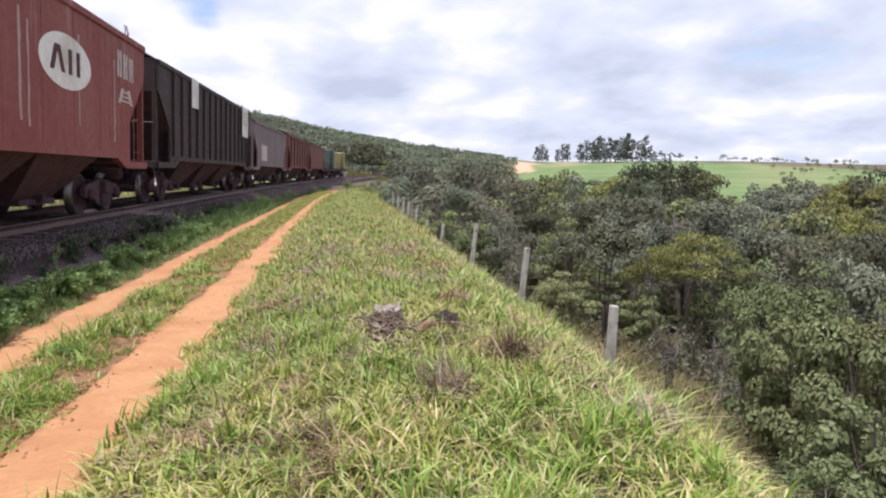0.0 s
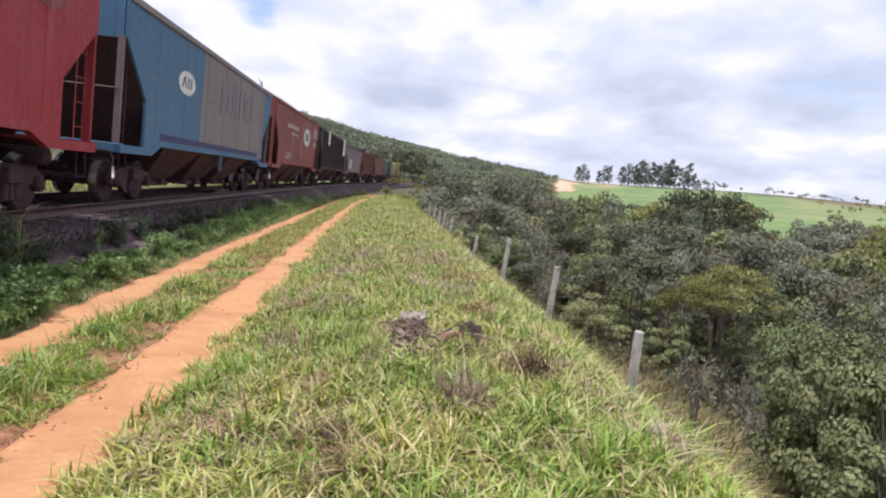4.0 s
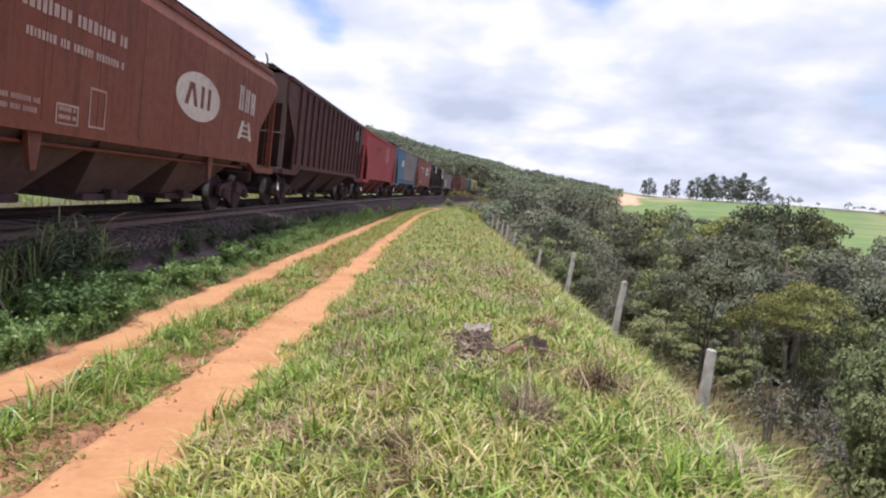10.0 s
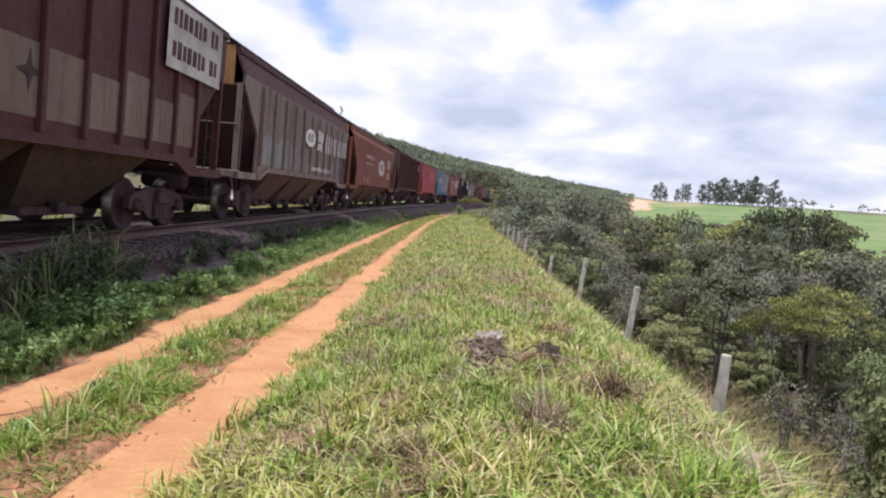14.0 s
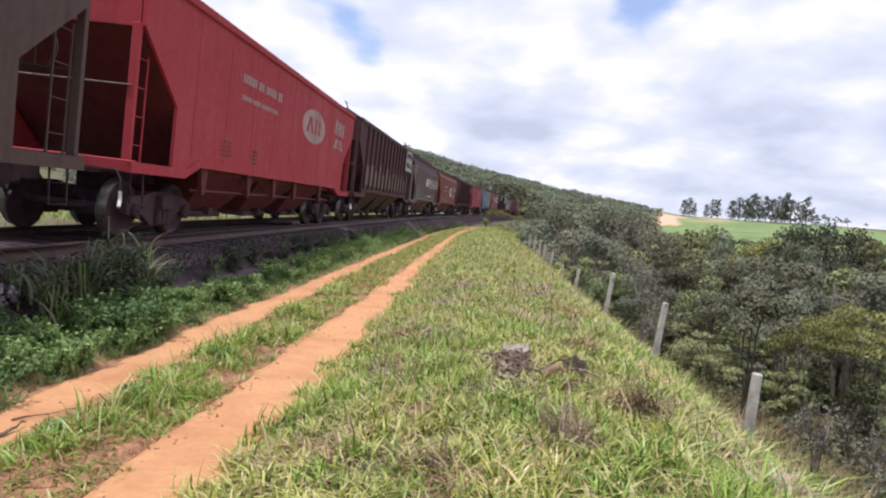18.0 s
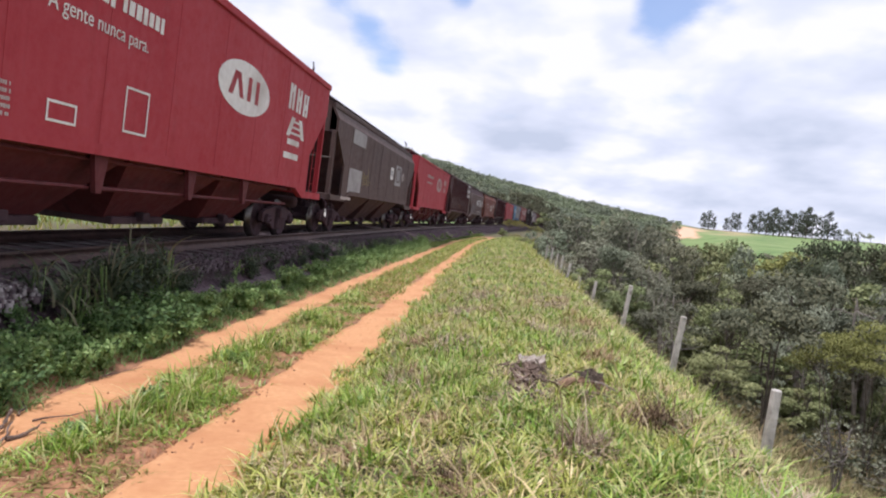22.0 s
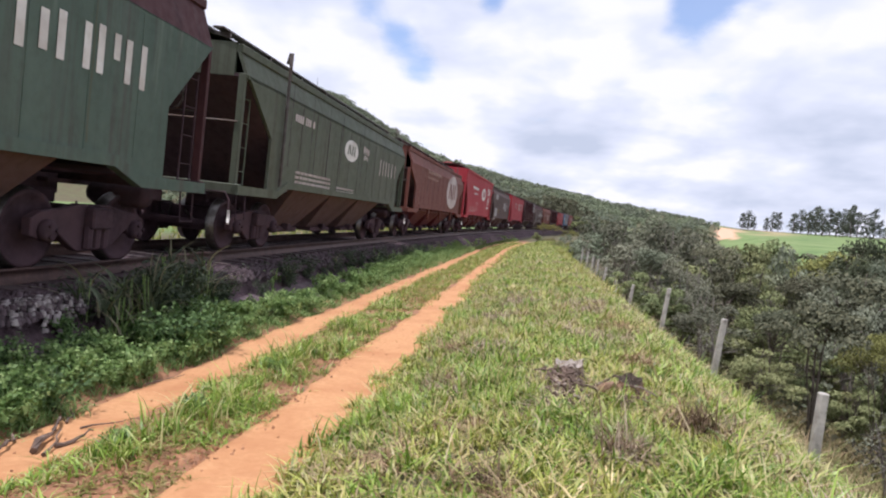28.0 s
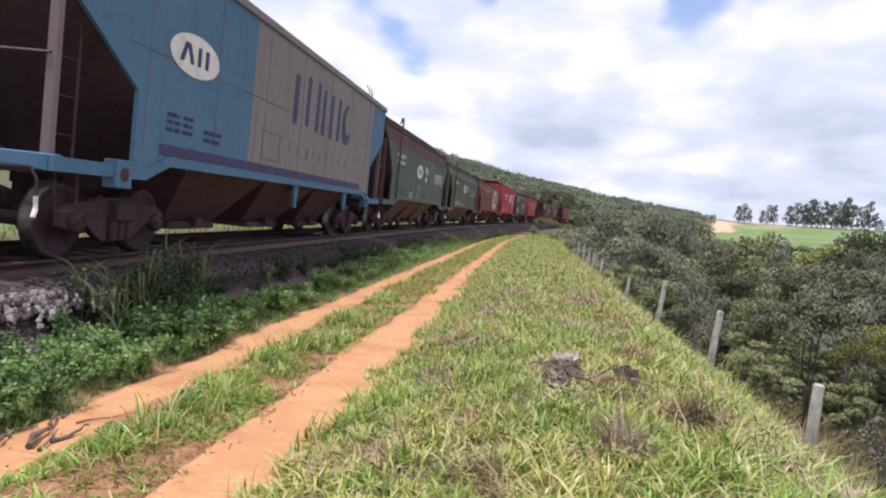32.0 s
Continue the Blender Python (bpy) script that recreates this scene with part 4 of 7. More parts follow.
def grown(height, spread, seed, clumps, n_leaf, leaf, material, bark, label, stems=2, low=0.3, squash=0.6, fat=0.3, name="tree", loose=0.5, thin=1.0):
    """A tree or shrub: forked stems, a limb to every clump, and a crown of uneven leafy domes."""
    rng = np.random.default_rng(seed)
    top = new(name)
    bm = bmesh.new()
    heads = []
    r = (0.0095 * height + 0.008) * thin
    for k in range(stems):
        a = 6.28 * k / stems + rng.uniform(0, 1.5)
        out = spread * rng.uniform(0.12, 0.4)
        knee = Vector((0.35 * out * math.cos(a), 0.35 * out * math.sin(a), height * rng.uniform(0.18, 0.34)))
        head = Vector((out * math.cos(a), out * math.sin(a), height * rng.uniform(0.66, 0.8)))
        bow = knee.lerp(head, 0.5) + Vector(rng.normal(0, 0.025 * height, 3))
        tube(bm, [(0.05 * math.cos(a), 0.05 * math.sin(a), -0.15), knee, bow, head], [r * 1.35, r, r * 0.75, r * 0.4], 6)
        heads.append((knee, bow, head))
    domes = []
    for k in range(clumps):
        a, f = rng.uniform(0, 6.28), math.sqrt(rng.uniform(0.0, 1.0))
        z = height * (low + (0.88 - low) * (1 - 0.75 * f * f) * rng.uniform(0.35, 1.0) ** 0.6)
        size = spread * fat * rng.uniform(0.6, 1.3) * (1.1 - 0.35 * f)
        c = Vector((spread * 0.82 * f * math.cos(a), spread * 0.82 * f * math.sin(a), z))
        domes.append((c.x, c.y, c.z, size, size * squash))
        knee, bow, head = heads[k % stems]
        base = knee.lerp(bow, rng.uniform(0.2, 1)) if c.z < bow.z + 0.1 * height else bow.lerp(head, rng.uniform(0.0, 0.9))
        mid = base.lerp(c, 0.55) + Vector((0, 0, rng.uniform(-0.04, 0.06) * height))
        tube(bm, [base, mid, c], [r * 0.42, r * 0.28, 0.006], 4, False)
    part("trunk", bm, bark, top)
    v, q = dome_leaves(domes, n_leaf, leaf, rng, loose)
    place_mesh("crown", numpy_mesh("crown", v, q, material), None, top)
    top["tall"], top["wide"] = float(np.percentile(v[:, 2], 99.7)), spread
    return tagged(top, label, "tree" if name == "tree" else "shrub")


def put(ob, x, y, turn=0.0, size=1.0, sink=0.05, first=False):
    """Stand a thing, or a copy of it, on the ground; size is one number or width and height."""
    m = pose(x, y, float(ground_z(x, y)) - sink, 0, 0, turn)
    if first:
        ob.matrix_world = m
        made = ob
    else:
        made = copy_thing(ob, m)
    made.scale = (size[0], size[0], size[1]) if isinstance(size, tuple) else (size, size, size)
    return made


SORTS = [
    ("dark", 5.6, 2.3, 22, 0.14, "tree_a", "bark", "dark green broad-leaved tree on the valley slope", dict(stems=2, low=0.22, squash=0.66)),
    ("fresh", 5.0, 2.2, 22, 0.13, "tree_b", "bark", "fresh green spreading tree on the valley slope", dict(stems=3, low=0.2, squash=0.58)),
    ("grey", 4.6, 2.0, 20, 0.11, "tree_c", "pale_bark", "grey-green scrub tree with pale thin stems", dict(stems=4, low=0.2, squash=0.7, fat=0.28)),
    ("olive", 4.6, 2.3, 26, 0.10, "tree_d", "bark", "olive-green feathery tree with a flat open crown", dict(stems=3, low=0.55, squash=0.36, fat=0.26, thin=0.6)),
    ("silver", 4.6, 2.1, 24, 0.13, "tree_e", "pale_bark", "silvery green bushy tree on the valley slope", dict(stems=3, low=0.16, squash=0.7, fat=0.27)),
    ("fork", 4.4, 2.2, 16, 0.13, "tree_a", "bark", "dark green tree with bare forked stems under its crown", dict(stems=3, low=0.62, squash=0.45, fat=0.3)),
    ("shrub", 3.0, 1.7, 20, 0.14, "tree_f", "bark", "dense leafy shrub below the bank", dict(stems=5, low=0.06, squash=0.66, fat=0.3, name="shrub")),
]
NEAR, MID = {}, {}
for n_, (key, tall_, wide_, clumps_, leaf_, mat_, bark_, text_, more_) in enumerate(SORTS):
    NEAR[key] = grown(tall_, wide_, 300 + n_, clumps_, 4600, leaf_, M[mat_], M[bark_], text_, **more_)
    MID[key] = grown(tall_, wide_, 320 + n_, clumps_, 2200, leaf_ * 1.55, M[mat_], M[bark_], text_.replace("on the valley slope", "in the valley woods").replace("below the bank", "in the valley woods"), **more_)
MID["deep"] = grown(6.0, 2.5, 361, 26, 2600, 0.22, M["tree_deep"], M["bark"], "dense dark tree standing above the valley woods", stems=2, low=0.12, squash=0.72, fat=0.34)
FAR = [
    grown(8.0, 3.4, 341, 16, 520, 0.55, M["tree_a"], M["bark"], "dark green tree in the distant woods", stems=1, low=0.25, squash=0.6),
    grown(7.0, 3.4, 342, 16, 520, 0.52, M["tree_b"], M["bark"], "green tree in the distant woods", stems=2, low=0.25, squash=0.55),
    grown(7.0, 3.2, 343, 16, 520, 0.52, M["tree_c"], M["bark"], "grey-green tree in the distant woods", stems=1, low=0.2, squash=0.6),
]
FIELD_TREE = grown(7.0, 3.2, 344, 18, 560, 0.5, M["tree_b"], M["bark"], "green tree at the edge of the field", stems=1, low=0.3, squash=0.55)
BARE = grown(3.0, 1.4, 345, 30, 420, 0.08, M["tree_c"], M["grey_bark"], "half-bare grey shrub with thin twigs", stems=3, low=0.25, squash=0.6, fat=0.2, name="shrub")


def tall_tree(height, spread, seed, n_leaf, leaf_size, label, clear=0.2):
    """A dark hilltop tree: a bare foot, then leafy clumps up to an uneven top."""
    rng = np.random.default_rng(seed)
    top = new("tree")
    bm = bmesh.new()
    tube(bm, [(0, 0, -0.2), (0.2, 0.1, height * 0.5), (0.1, 0, height * 0.95)], [0.28, 0.18, 0.04], 6)
    domes = []
    for k in range(22):
        f, a = clear + (1 - clear) * (k + rng.uniform(0, 1)) / 22, rng.uniform(0, 6.28)
        r = spread * rng.uniform(0.3, 0.9) * math.sin(math.pi * (0.26 + 0.66 * (f - clear) / (1 - clear))) ** 0.8
        c = (r * math.cos(a), r * math.sin(a), f * height * 0.95)
        size = spread * rng.uniform(0.34, 0.56)
        domes.append(c + (size, size * 1.1))
        tube(bm, [(0.12, 0.05, c[2] * 0.9), c], [0.08, 0.02], 4, False)
    part("trunk", bm, M["bark"], top)
    v, q = dome_leaves(domes, n_leaf, leaf_size, rng, 0.6)
    place_mesh("crown", numpy_mesh("crown", v, q, M["tall"]), None, top)
    return tagged(top, label, "tree")


TALLS = [tall_tree(14.5, 3.6, 121, 1100, 0.8, "tall dark tree on the far hilltop", 0.08), tall_tree(13.5, 4.4, 122, 1100, 0.8, "broad dark tree on the far hilltop", 0.06), tall_tree(15.0, 3.0, 123, 1000, 0.75, "slender dark tree on the far hilltop", 0.1)]

# the line that the tops of the valley's woods make: azimuth from +y to the right, elevation
TOPS_AZ = [3.4, 3.9, 5, 6.4, 8.8, 11, 13.5, 14.6, 16.3, 18.1, 19.6, 20.0, 21.8, 22.2, 23.5, 26.9, 29.8, 30.6, 32.3, 32.9, 34.9, 37.3, 38.2, 39.5, 41, 60]
TOPS_EL = [-0.6, 0.3, 1.1, 0.85, 1.15, 0.7, 0.2, -0.2, -0.45, 0.0, -0.25, -2.1, -2.1, 0.0, 0.6, 0.5, -0.4, -1.9, -1.7, -1.3, -0.75, -1.1, -0.75, -0.3, -0.7, -0.6]


def scatter():
    rng = np.random.default_rng(77)
    used = set()

    def stand(ob, x, y, size):
        put(ob, x, y, rng.uniform(0, 360), size, 0.1, id(ob) not in used)
        used.add(id(ob))

    def at(az, r):
        return r * math.sin(radians(az)), r * math.cos(radians(az))

    def reach(x, y, r, el):
        """The height of a tree here whose top has that elevation from the bank."""
        return 1.82 + r * math.tan(radians(el)) - float(ground_z(x, y)) + 0.1

    # trees and bushes that can be told apart: kind, azimuth, distance, elevation of the top, half-width
    for key, az, r, el, wide in (
            ("silver", 5.1, 47, 1.15, 2.1), ("grey", 6.6, 43, 0.9, 1.9), ("silver", 8.7, 41, 1.25, 2.2), ("grey", 11.0, 39, 0.8, 2.1), ("grey", 13.2, 37, 0.25, 1.9), ("silver", 4.3, 40, -0.3, 1.3),
            ("grey", 7.4, 34, -0.7, 1.7), ("silver", 9.9, 32, -1.2, 1.7), ("grey", 12.4, 29, -1.7, 1.7), ("dark", 14.7, 33, -0.6, 1.9), ("shrub", 7.6, 27, -3.2, 1.1), ("shrub", 10.6, 24, -4.2, 1.1), ("grey", 13.6, 23, -4.0, 1.2),
            ("fresh", 16.4, 40, -0.45, 2.3), ("fresh", 18.2, 43, 0.05, 2.2), ("silver", 19.5, 39, -0.4, 1.5), ("fresh", 17.2, 32, -1.9, 2.0), ("dark", 19.6, 31, -2.6, 1.9), ("fork", 15.6, 26, -3.4, 1.6), ("fresh", 18.3, 25, -3.9, 1.5),
            ("deep", 23.4, 62, 0.6, 2.6), ("deep", 26.8, 60, 0.5, 3.2), ("deep", 25.1, 66, 0.8, 2.8), ("deep", 28.4, 64, 0.1, 2.6), ("deep", 24.2, 54, -0.8, 2.3), ("deep", 26.2, 52, -1.0, 2.5), ("deep", 28.2, 46, -2.0, 2.2), ("fresh", 29.0, 58, -0.2, 2.4), ("dark", 29.6, 50, -1.9, 2.3), ("silver", 24.5, 44, -0.95, 1.5), ("silver", 25.2, 38, -2.5, 1.8), ("silver", 22.8, 40, -2.4, 1.6), ("grey", 21.0, 35, -2.9, 1.7),
            ("grey", 33.2, 72, -1.25, 2.6), ("dark", 34.9, 74, -0.72, 3.0), ("grey", 36.8, 72, -1.05, 2.8), ("olive", 38.4, 66, -0.65, 2.7), ("dark", 39.7, 64, -0.25, 2.8), ("olive", 41.4, 62, -0.6, 2.8),
            ("dark", 30.6, 44, -2.6, 2.2), ("grey", 33.0, 46, -2.7, 2.3), ("dark", 35.6, 45, -2.3, 2.4), ("olive", 38.0, 44, -2.1, 2.4), ("dark", 40.6, 42, -2.0, 2.3), ("olive", 39.9, 34, -3.0, 2.0), ("fresh", 36.4, 35, -3.1, 1.9), ("fresh", 33.6, 31, -3.9, 1.9), ("silver", 31.0, 30, -4.2, 1.7), ("dark", 27.4, 33, -3.9, 1.9),
            ("fork", 21.4, 20.5, -4.3, 1.6), ("fork", 18.6, 22, -5.2, 1.2), ("olive", 28.2, 22.5, -5.0, 1.8), ("olive", 25.6, 21.5, -6.1, 1.4), ("grey", 23.6, 27, -4.4, 1.5), ("fresh", 30.9, 24, -5.6, 1.3),
            ("fresh", 33.3, 19, -7.0, 1.3), ("fresh", 36.9, 18, -7.0, 1.5), ("silver", 39.6, 18, -6.6, 1.5), ("dark", 35.2, 23, -5.4, 1.8), ("dark", 38.6, 25, -4.9, 1.8), ("dark", 41.6, 24, -4.6, 1.8),
            ("shrub", 34.4, 13.6, -12.2, 1.0), ("shrub", 36.7, 13.0, -11.0, 1.1), ("shrub", 39.6, 12.4, -11.6, 1.3), ("shrub", 38.3, 10.4, -15.6, 1.0), ("shrub", 41.0, 9.6, -16.5, 1.0), ("shrub", 37.6, 8.6, -20.6, 0.55), ("fresh", 41.8, 13.0, -9.0, 1.3)):
        x, y = at(az, r)
        pool = NEAR if r < 34 else MID
        h = reach(x, y, r, el)
        stand(pool[key], x, y, (wide / pool[key]["wide"], h / pool[key]["tall"]))
    for k, (az, r, s) in enumerate(((26.6, 15.5, 0.75), (30.4, 17.5, 0.8), (14.6, 19.0, 0.7), (31.8, 15.6, 0.6))):
        x, y = at(az, r)
        put(BARE, x, y, rng.uniform(0, 360), s, 0.08, k == 0)
    # low bushes that hide the feet of the stems
    for _ in range(70):
        az, r = rng.uniform(9, 36), rng.uniform(18.5, 40)
        x, y = at(az, r)
        if x - float(bend(y)) < 4.2 or (19 < az < 33.5 and r < 25):
            continue
        key = ["shrub", "grey", "fresh", "dark"][int(rng.choice(4, p=[0.25, 0.12, 0.13, 0.5]))]
        h = rng.uniform(0.9, 1.9)
        stand(NEAR[key], x, y, (h / NEAR[key]["tall"] * rng.uniform(0.85, 1.25), h / NEAR[key]["tall"]))
    # more of the wood behind them, never above the line of their tops
    names = ["dark", "fresh", "grey", "silver", "fork", "olive"]
    n = 0
    while n < 95:
        az, r = rng.uniform(5, 46), rng.uniform(27, 110)
        x, y = at(az, r)
        if x - float(bend(y)) < 4.6:
            continue
        n += 1
        key = names[int(rng.choice(6, p=[0.28, 0.22, 0.17, 0.13, 0.08, 0.12]))]
        el = float(np.interp(az, TOPS_AZ, TOPS_EL)) - float(np.interp(r, [25, 45, 70], [2.9, 1.3, 0.5])) - rng.uniform(0.1, 1.2)
        h = reach(x, y, r, el)
        if h > 1.6:
            h = min(h, rng.uniform(5.0, 8.0))
            pool = NEAR if r < 32 else MID
            stand(pool[key], x, y, (h / pool[key]["tall"] * rng.uniform(0.85, 1.15), h / pool[key]["tall"]))
    # bushes where the road ends
    for key, az, r, el, wide in (("olive", 0.7, 66, 0.3, 0.9), ("olive", 1.6, 70, 0.25, 1.0), ("silver", 2.5, 62, -0.5, 0.8), ("olive", 3.2, 56, -1.0, 0.9), ("shrub", 2.0, 60, -1.1, 0.8), ("olive", 1.2, 60, -0.9, 0.7), ("shrub", 3.8, 50, -1.5, 0.7), ("olive", 2.9, 68, -0.1, 1.0), ("shrub", 0.2, 72, -0.5, 0.8)):
        x, y = at(az, r)
        h = max(0.5, reach(x, y, r, el))
        stand(MID[key], x, y, (wide / MID[key]["wide"], h / MID[key]["tall"]))

    bulk = {}

    def join(k, x, y, wide, high):
        """Remember a far tree for the joined woods."""
        bulk.setdefault(k, []).append((x, y, float(ground_z(x, y)) - 0.3, wide, high, rng.uniform(0, 2 * np.pi)))

    # tall dark trees beyond the bend of the railway
    for _ in range(44):
        az = rng.uniform(-1.6, 4.4)
        r = rng.uniform(215, 245)
        x, y = at(az, r)
        h = reach(x, y, r, float(np.interp(az, [-1.6, -0.8, 1.3, 3.7, 4.4], [2.3, 2.5, 2.72, 2.3, 1.6])) - 0.45 * rng.uniform(0, 1) ** 2)
        join(0, x, y, rng.uniform(0.8, 1.1), h / FAR[0]["tall"])
    # scattered woods between them and the ridge
    for _ in range(110):
        az, r = rng.uniform(3.2, 14.0), rng.uniform(120, 300)
        x, y = at(az, r)
        if x - float(np.interp(y, _Y, _X)) < 7:
            continue
        el = float(np.interp(az, [3.2, 6, 9, 12, 14], [1.5, 1.2, 1.0, 0.85, 0.5])) - rng.exponential(0.45)
        h = reach(x, y, r, el)
        if h > 2.0:
            h = min(h, rng.uniform(6, 11))
            join(int(rng.integers(0, 3)), x, y, h / 7.0 * rng.uniform(0.85, 1.2), h / 7.0)
    # trees along the near edge of the field
    for _ in range(150):
        az, r = rng.uniform(12, 47), rng.uniform(75, 150)
        x, y = at(az, r)
        el = float(np.interp(az, TOPS_AZ, TOPS_EL)) - 0.1 - rng.uniform(0, 0.7)
        h = reach(x, y, r, el)
        if h > 2.0:
            h = min(h, rng.uniform(5, 9.5))
            join(int(rng.choice([0, 1, 2], p=[0.5, 0.25, 0.25])), x, y, h / 7.0 * rng.uniform(0.9, 1.3), h / 7.0)
    for k, some in bulk.items():
        for ch in FAR[k].children:
            me = ch.data
            v = np.zeros(len(me.vertices) * 3, np.float32)
            me.vertices.foreach_get("co", v)
            v = v.reshape(-1, 3)
            lt = np.zeros(len(me.polygons), np.int32)
            me.polygons.foreach_get("loop_total", lt)
            li = np.zeros(len(me.loops), np.int32)
            me.loops.foreach_get("vertex_index", li)
            ls = np.concatenate([[0], np.cumsum(lt)[:-1]])
            four = ls[lt == 4]
            q = li[four[:, None] + np.arange(4)]
            a = np.array(some)
            c, d = np.cos(a[:, 5])[:, None], np.sin(a[:, 5])[:, None]
            w = a[:, 3][:, None]
            V = np.stack([(v[:, 0] * c - v[:, 1] * d) * w, (v[:, 0] * d + v[:, 1] * c) * w, v[None, :, 2] * a[:, 4][:, None]], -1) + a[:, None, :3]
            Q = (q[None] + (np.arange(len(a)) * len(v))[:, None, None]).reshape(-1, 4)
            ob = place_mesh("far_trees", numpy_mesh("far_trees", V.reshape(-1, 3), Q, me.materials[0]), None)
            tagged(ob, "trunks and limbs of the far valley woods" if ch.name.startswith("trunk") else "leafy crowns of the far valley woods", "woods", kind="stuff")
    for k, ob in enumerate(FAR):
        put(ob, 42.0 + 7 * k, 150.0 + 9 * k, 0, 0.6, 0.1, True)
    # hedge trees at the skyline of the field
    hedge = [(float(a), float(rng.uniform(392, 408)), float(rng.uniform(0.18, 0.5))) for a in np.r_[rng.uniform(27.5, 40.5, 20), rng.uniform(32.5, 35.2, 9), rng.uniform(36.4, 37.6, 4)]]
    for az, d, s in hedge + [(13.1, 240, 0.85), (13.5, 244, 0.6), (13.9, 300, 0.4), (14.2, 310, 0.32), (25.8, 384, 1.0), (26.5, 386, 0.85), (27.2, 382, 0.8), (30.3, 396, 0.7), (33.7, 396, 0.5), (36.0, 396, 0.6)] + [(float(rng.uniform(31.5, 41)), float(rng.uniform(190, 385)), float(rng.uniform(0.2, 0.48))) for _ in range(34)]:
        stand(FIELD_TREE, *at(az, d), s)
    for k, (az, d, s) in enumerate(((15.9, 405, 0.62), (16.35, 400, 0.72), (16.7, 404, 0.5), (17.6, 405, 0.5), (18.0, 400, 0.72), (18.4, 405, 0.7), (19.4, 385, 0.72), (19.9, 392, 0.85), (20.4, 380, 0.8), (20.9, 388, 1.0), (21.3, 380, 0.9), (21.8, 395, 0.92), (22.2, 380, 0.85), (22.6, 388, 0.95), (23.1, 380, 1.05), (23.5, 386, 0.85), (24.1, 380, 0.8), (24.5, 386, 0.95), (20.6, 400, 0.7), (22.9, 402, 0.8), (24.9, 384, 0.6), (25.2, 380, 0.4))):
        put(TALLS[k % 3], *at(az, d), rng.uniform(0, 360), s, 0.1, k < 3)


scatter()


def undergrowth():
    """Low brush that hides the floor of the valley."""
    rng = np.random.default_rng(15)
    n = 3000
    y = 12 + rng.uniform(0, 1, n) ** 1.2 * 72
    x = 5.2 + rng.uniform(0, 1, n) * (12 + 0.8 * y) + 0.02 * y
    keep = (rough(x, y, 0.35, 3.0) > -0.2) & (np.degrees(np.arctan2(x, y)) < 50) & (np.hypot(x, y) > 19)
    x, y = x[keep], y[keep]
    x = x + bend(y)
    size = rng.uniform(0.4, 1.1, len(x))
    domes = np.stack([x, y, ground_z(x, y) + 0.1, size, size * 0.7], 1)
    for k, mat in ((0, "tree_a"), (1, "brush"), (2, "brush")):
        v, q = dome_leaves(domes[k::3], 24 * len(domes[k::3]), 0.2, rng, 0.6)
        tagged(place_mesh("undergrowth", numpy_mesh("undergrowth", v, q, M[mat]), None), "brown and green undergrowth on the valley floor", "undergrowth", kind="stuff")


undergrowth()


def hill_woods():
    """The wood that covers the far ridge, crown by crown."""
    rng = np.random.default_rng(5)
    n = 7000
    az = rng.uniform(-34, 14.2, n)
    r = 250 + rng.uniform(0, 1, n) ** 0.7 * 400
    x, y = r * np.sin(np.radians(az)), r * np.cos(np.radians(az))
    z = ground_z(x, y)
    size = rng.uniform(1.4, 3.2, n) * np.where(rng.uniform(0, 1, n) < 0.1, 1.7, 1.0)
    # none stands above the ridge's own line, save a tree here and there
    line = np.interp(az, [-34, -22, -19.2, -16.4, -11.7, -7, -5, -2.8, -0.5, 2, 4.1, 6.5, 8.8, 11, 12.5, 13.6], [20, 11.5, 10.6, 9.6, 7.2, 5.15, 4.85, 4.0, 3.55, 3.15, 2.72, 2.28, 1.82, 1.5, 1.33, 1.1])
    line = line + 0.27 + 0.15 * (rng.uniform(0, 1, n) < 0.1) - rng.exponential(0.14, n)
    low = np.degrees(np.arctan2(z + size * 1.2 - 1.8, r)) < line
    gaps = rough(x, y, 0.03, 8.0) > -0.62
    low &= gaps & (rng.uniform(0, 1, n) > np.clip((az - 11.2) / 2.8, 0, 0.9))
    domes = np.stack([x, y, z + size * 0.3, size, size * rng.uniform(0.65, 1.0, n)], 1)[low]
    tint = rough(x, y, 0.021, 3.0)[low] + rng.normal(0, 0.35, low.sum())
    for mat, some in (("tree_hazed", domes[tint < 0.1]), ("hill_hazed", domes[tint >= 0.1])):
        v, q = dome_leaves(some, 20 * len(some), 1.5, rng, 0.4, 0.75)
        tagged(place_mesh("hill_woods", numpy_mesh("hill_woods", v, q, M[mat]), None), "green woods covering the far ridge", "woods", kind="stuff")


hill_woods()


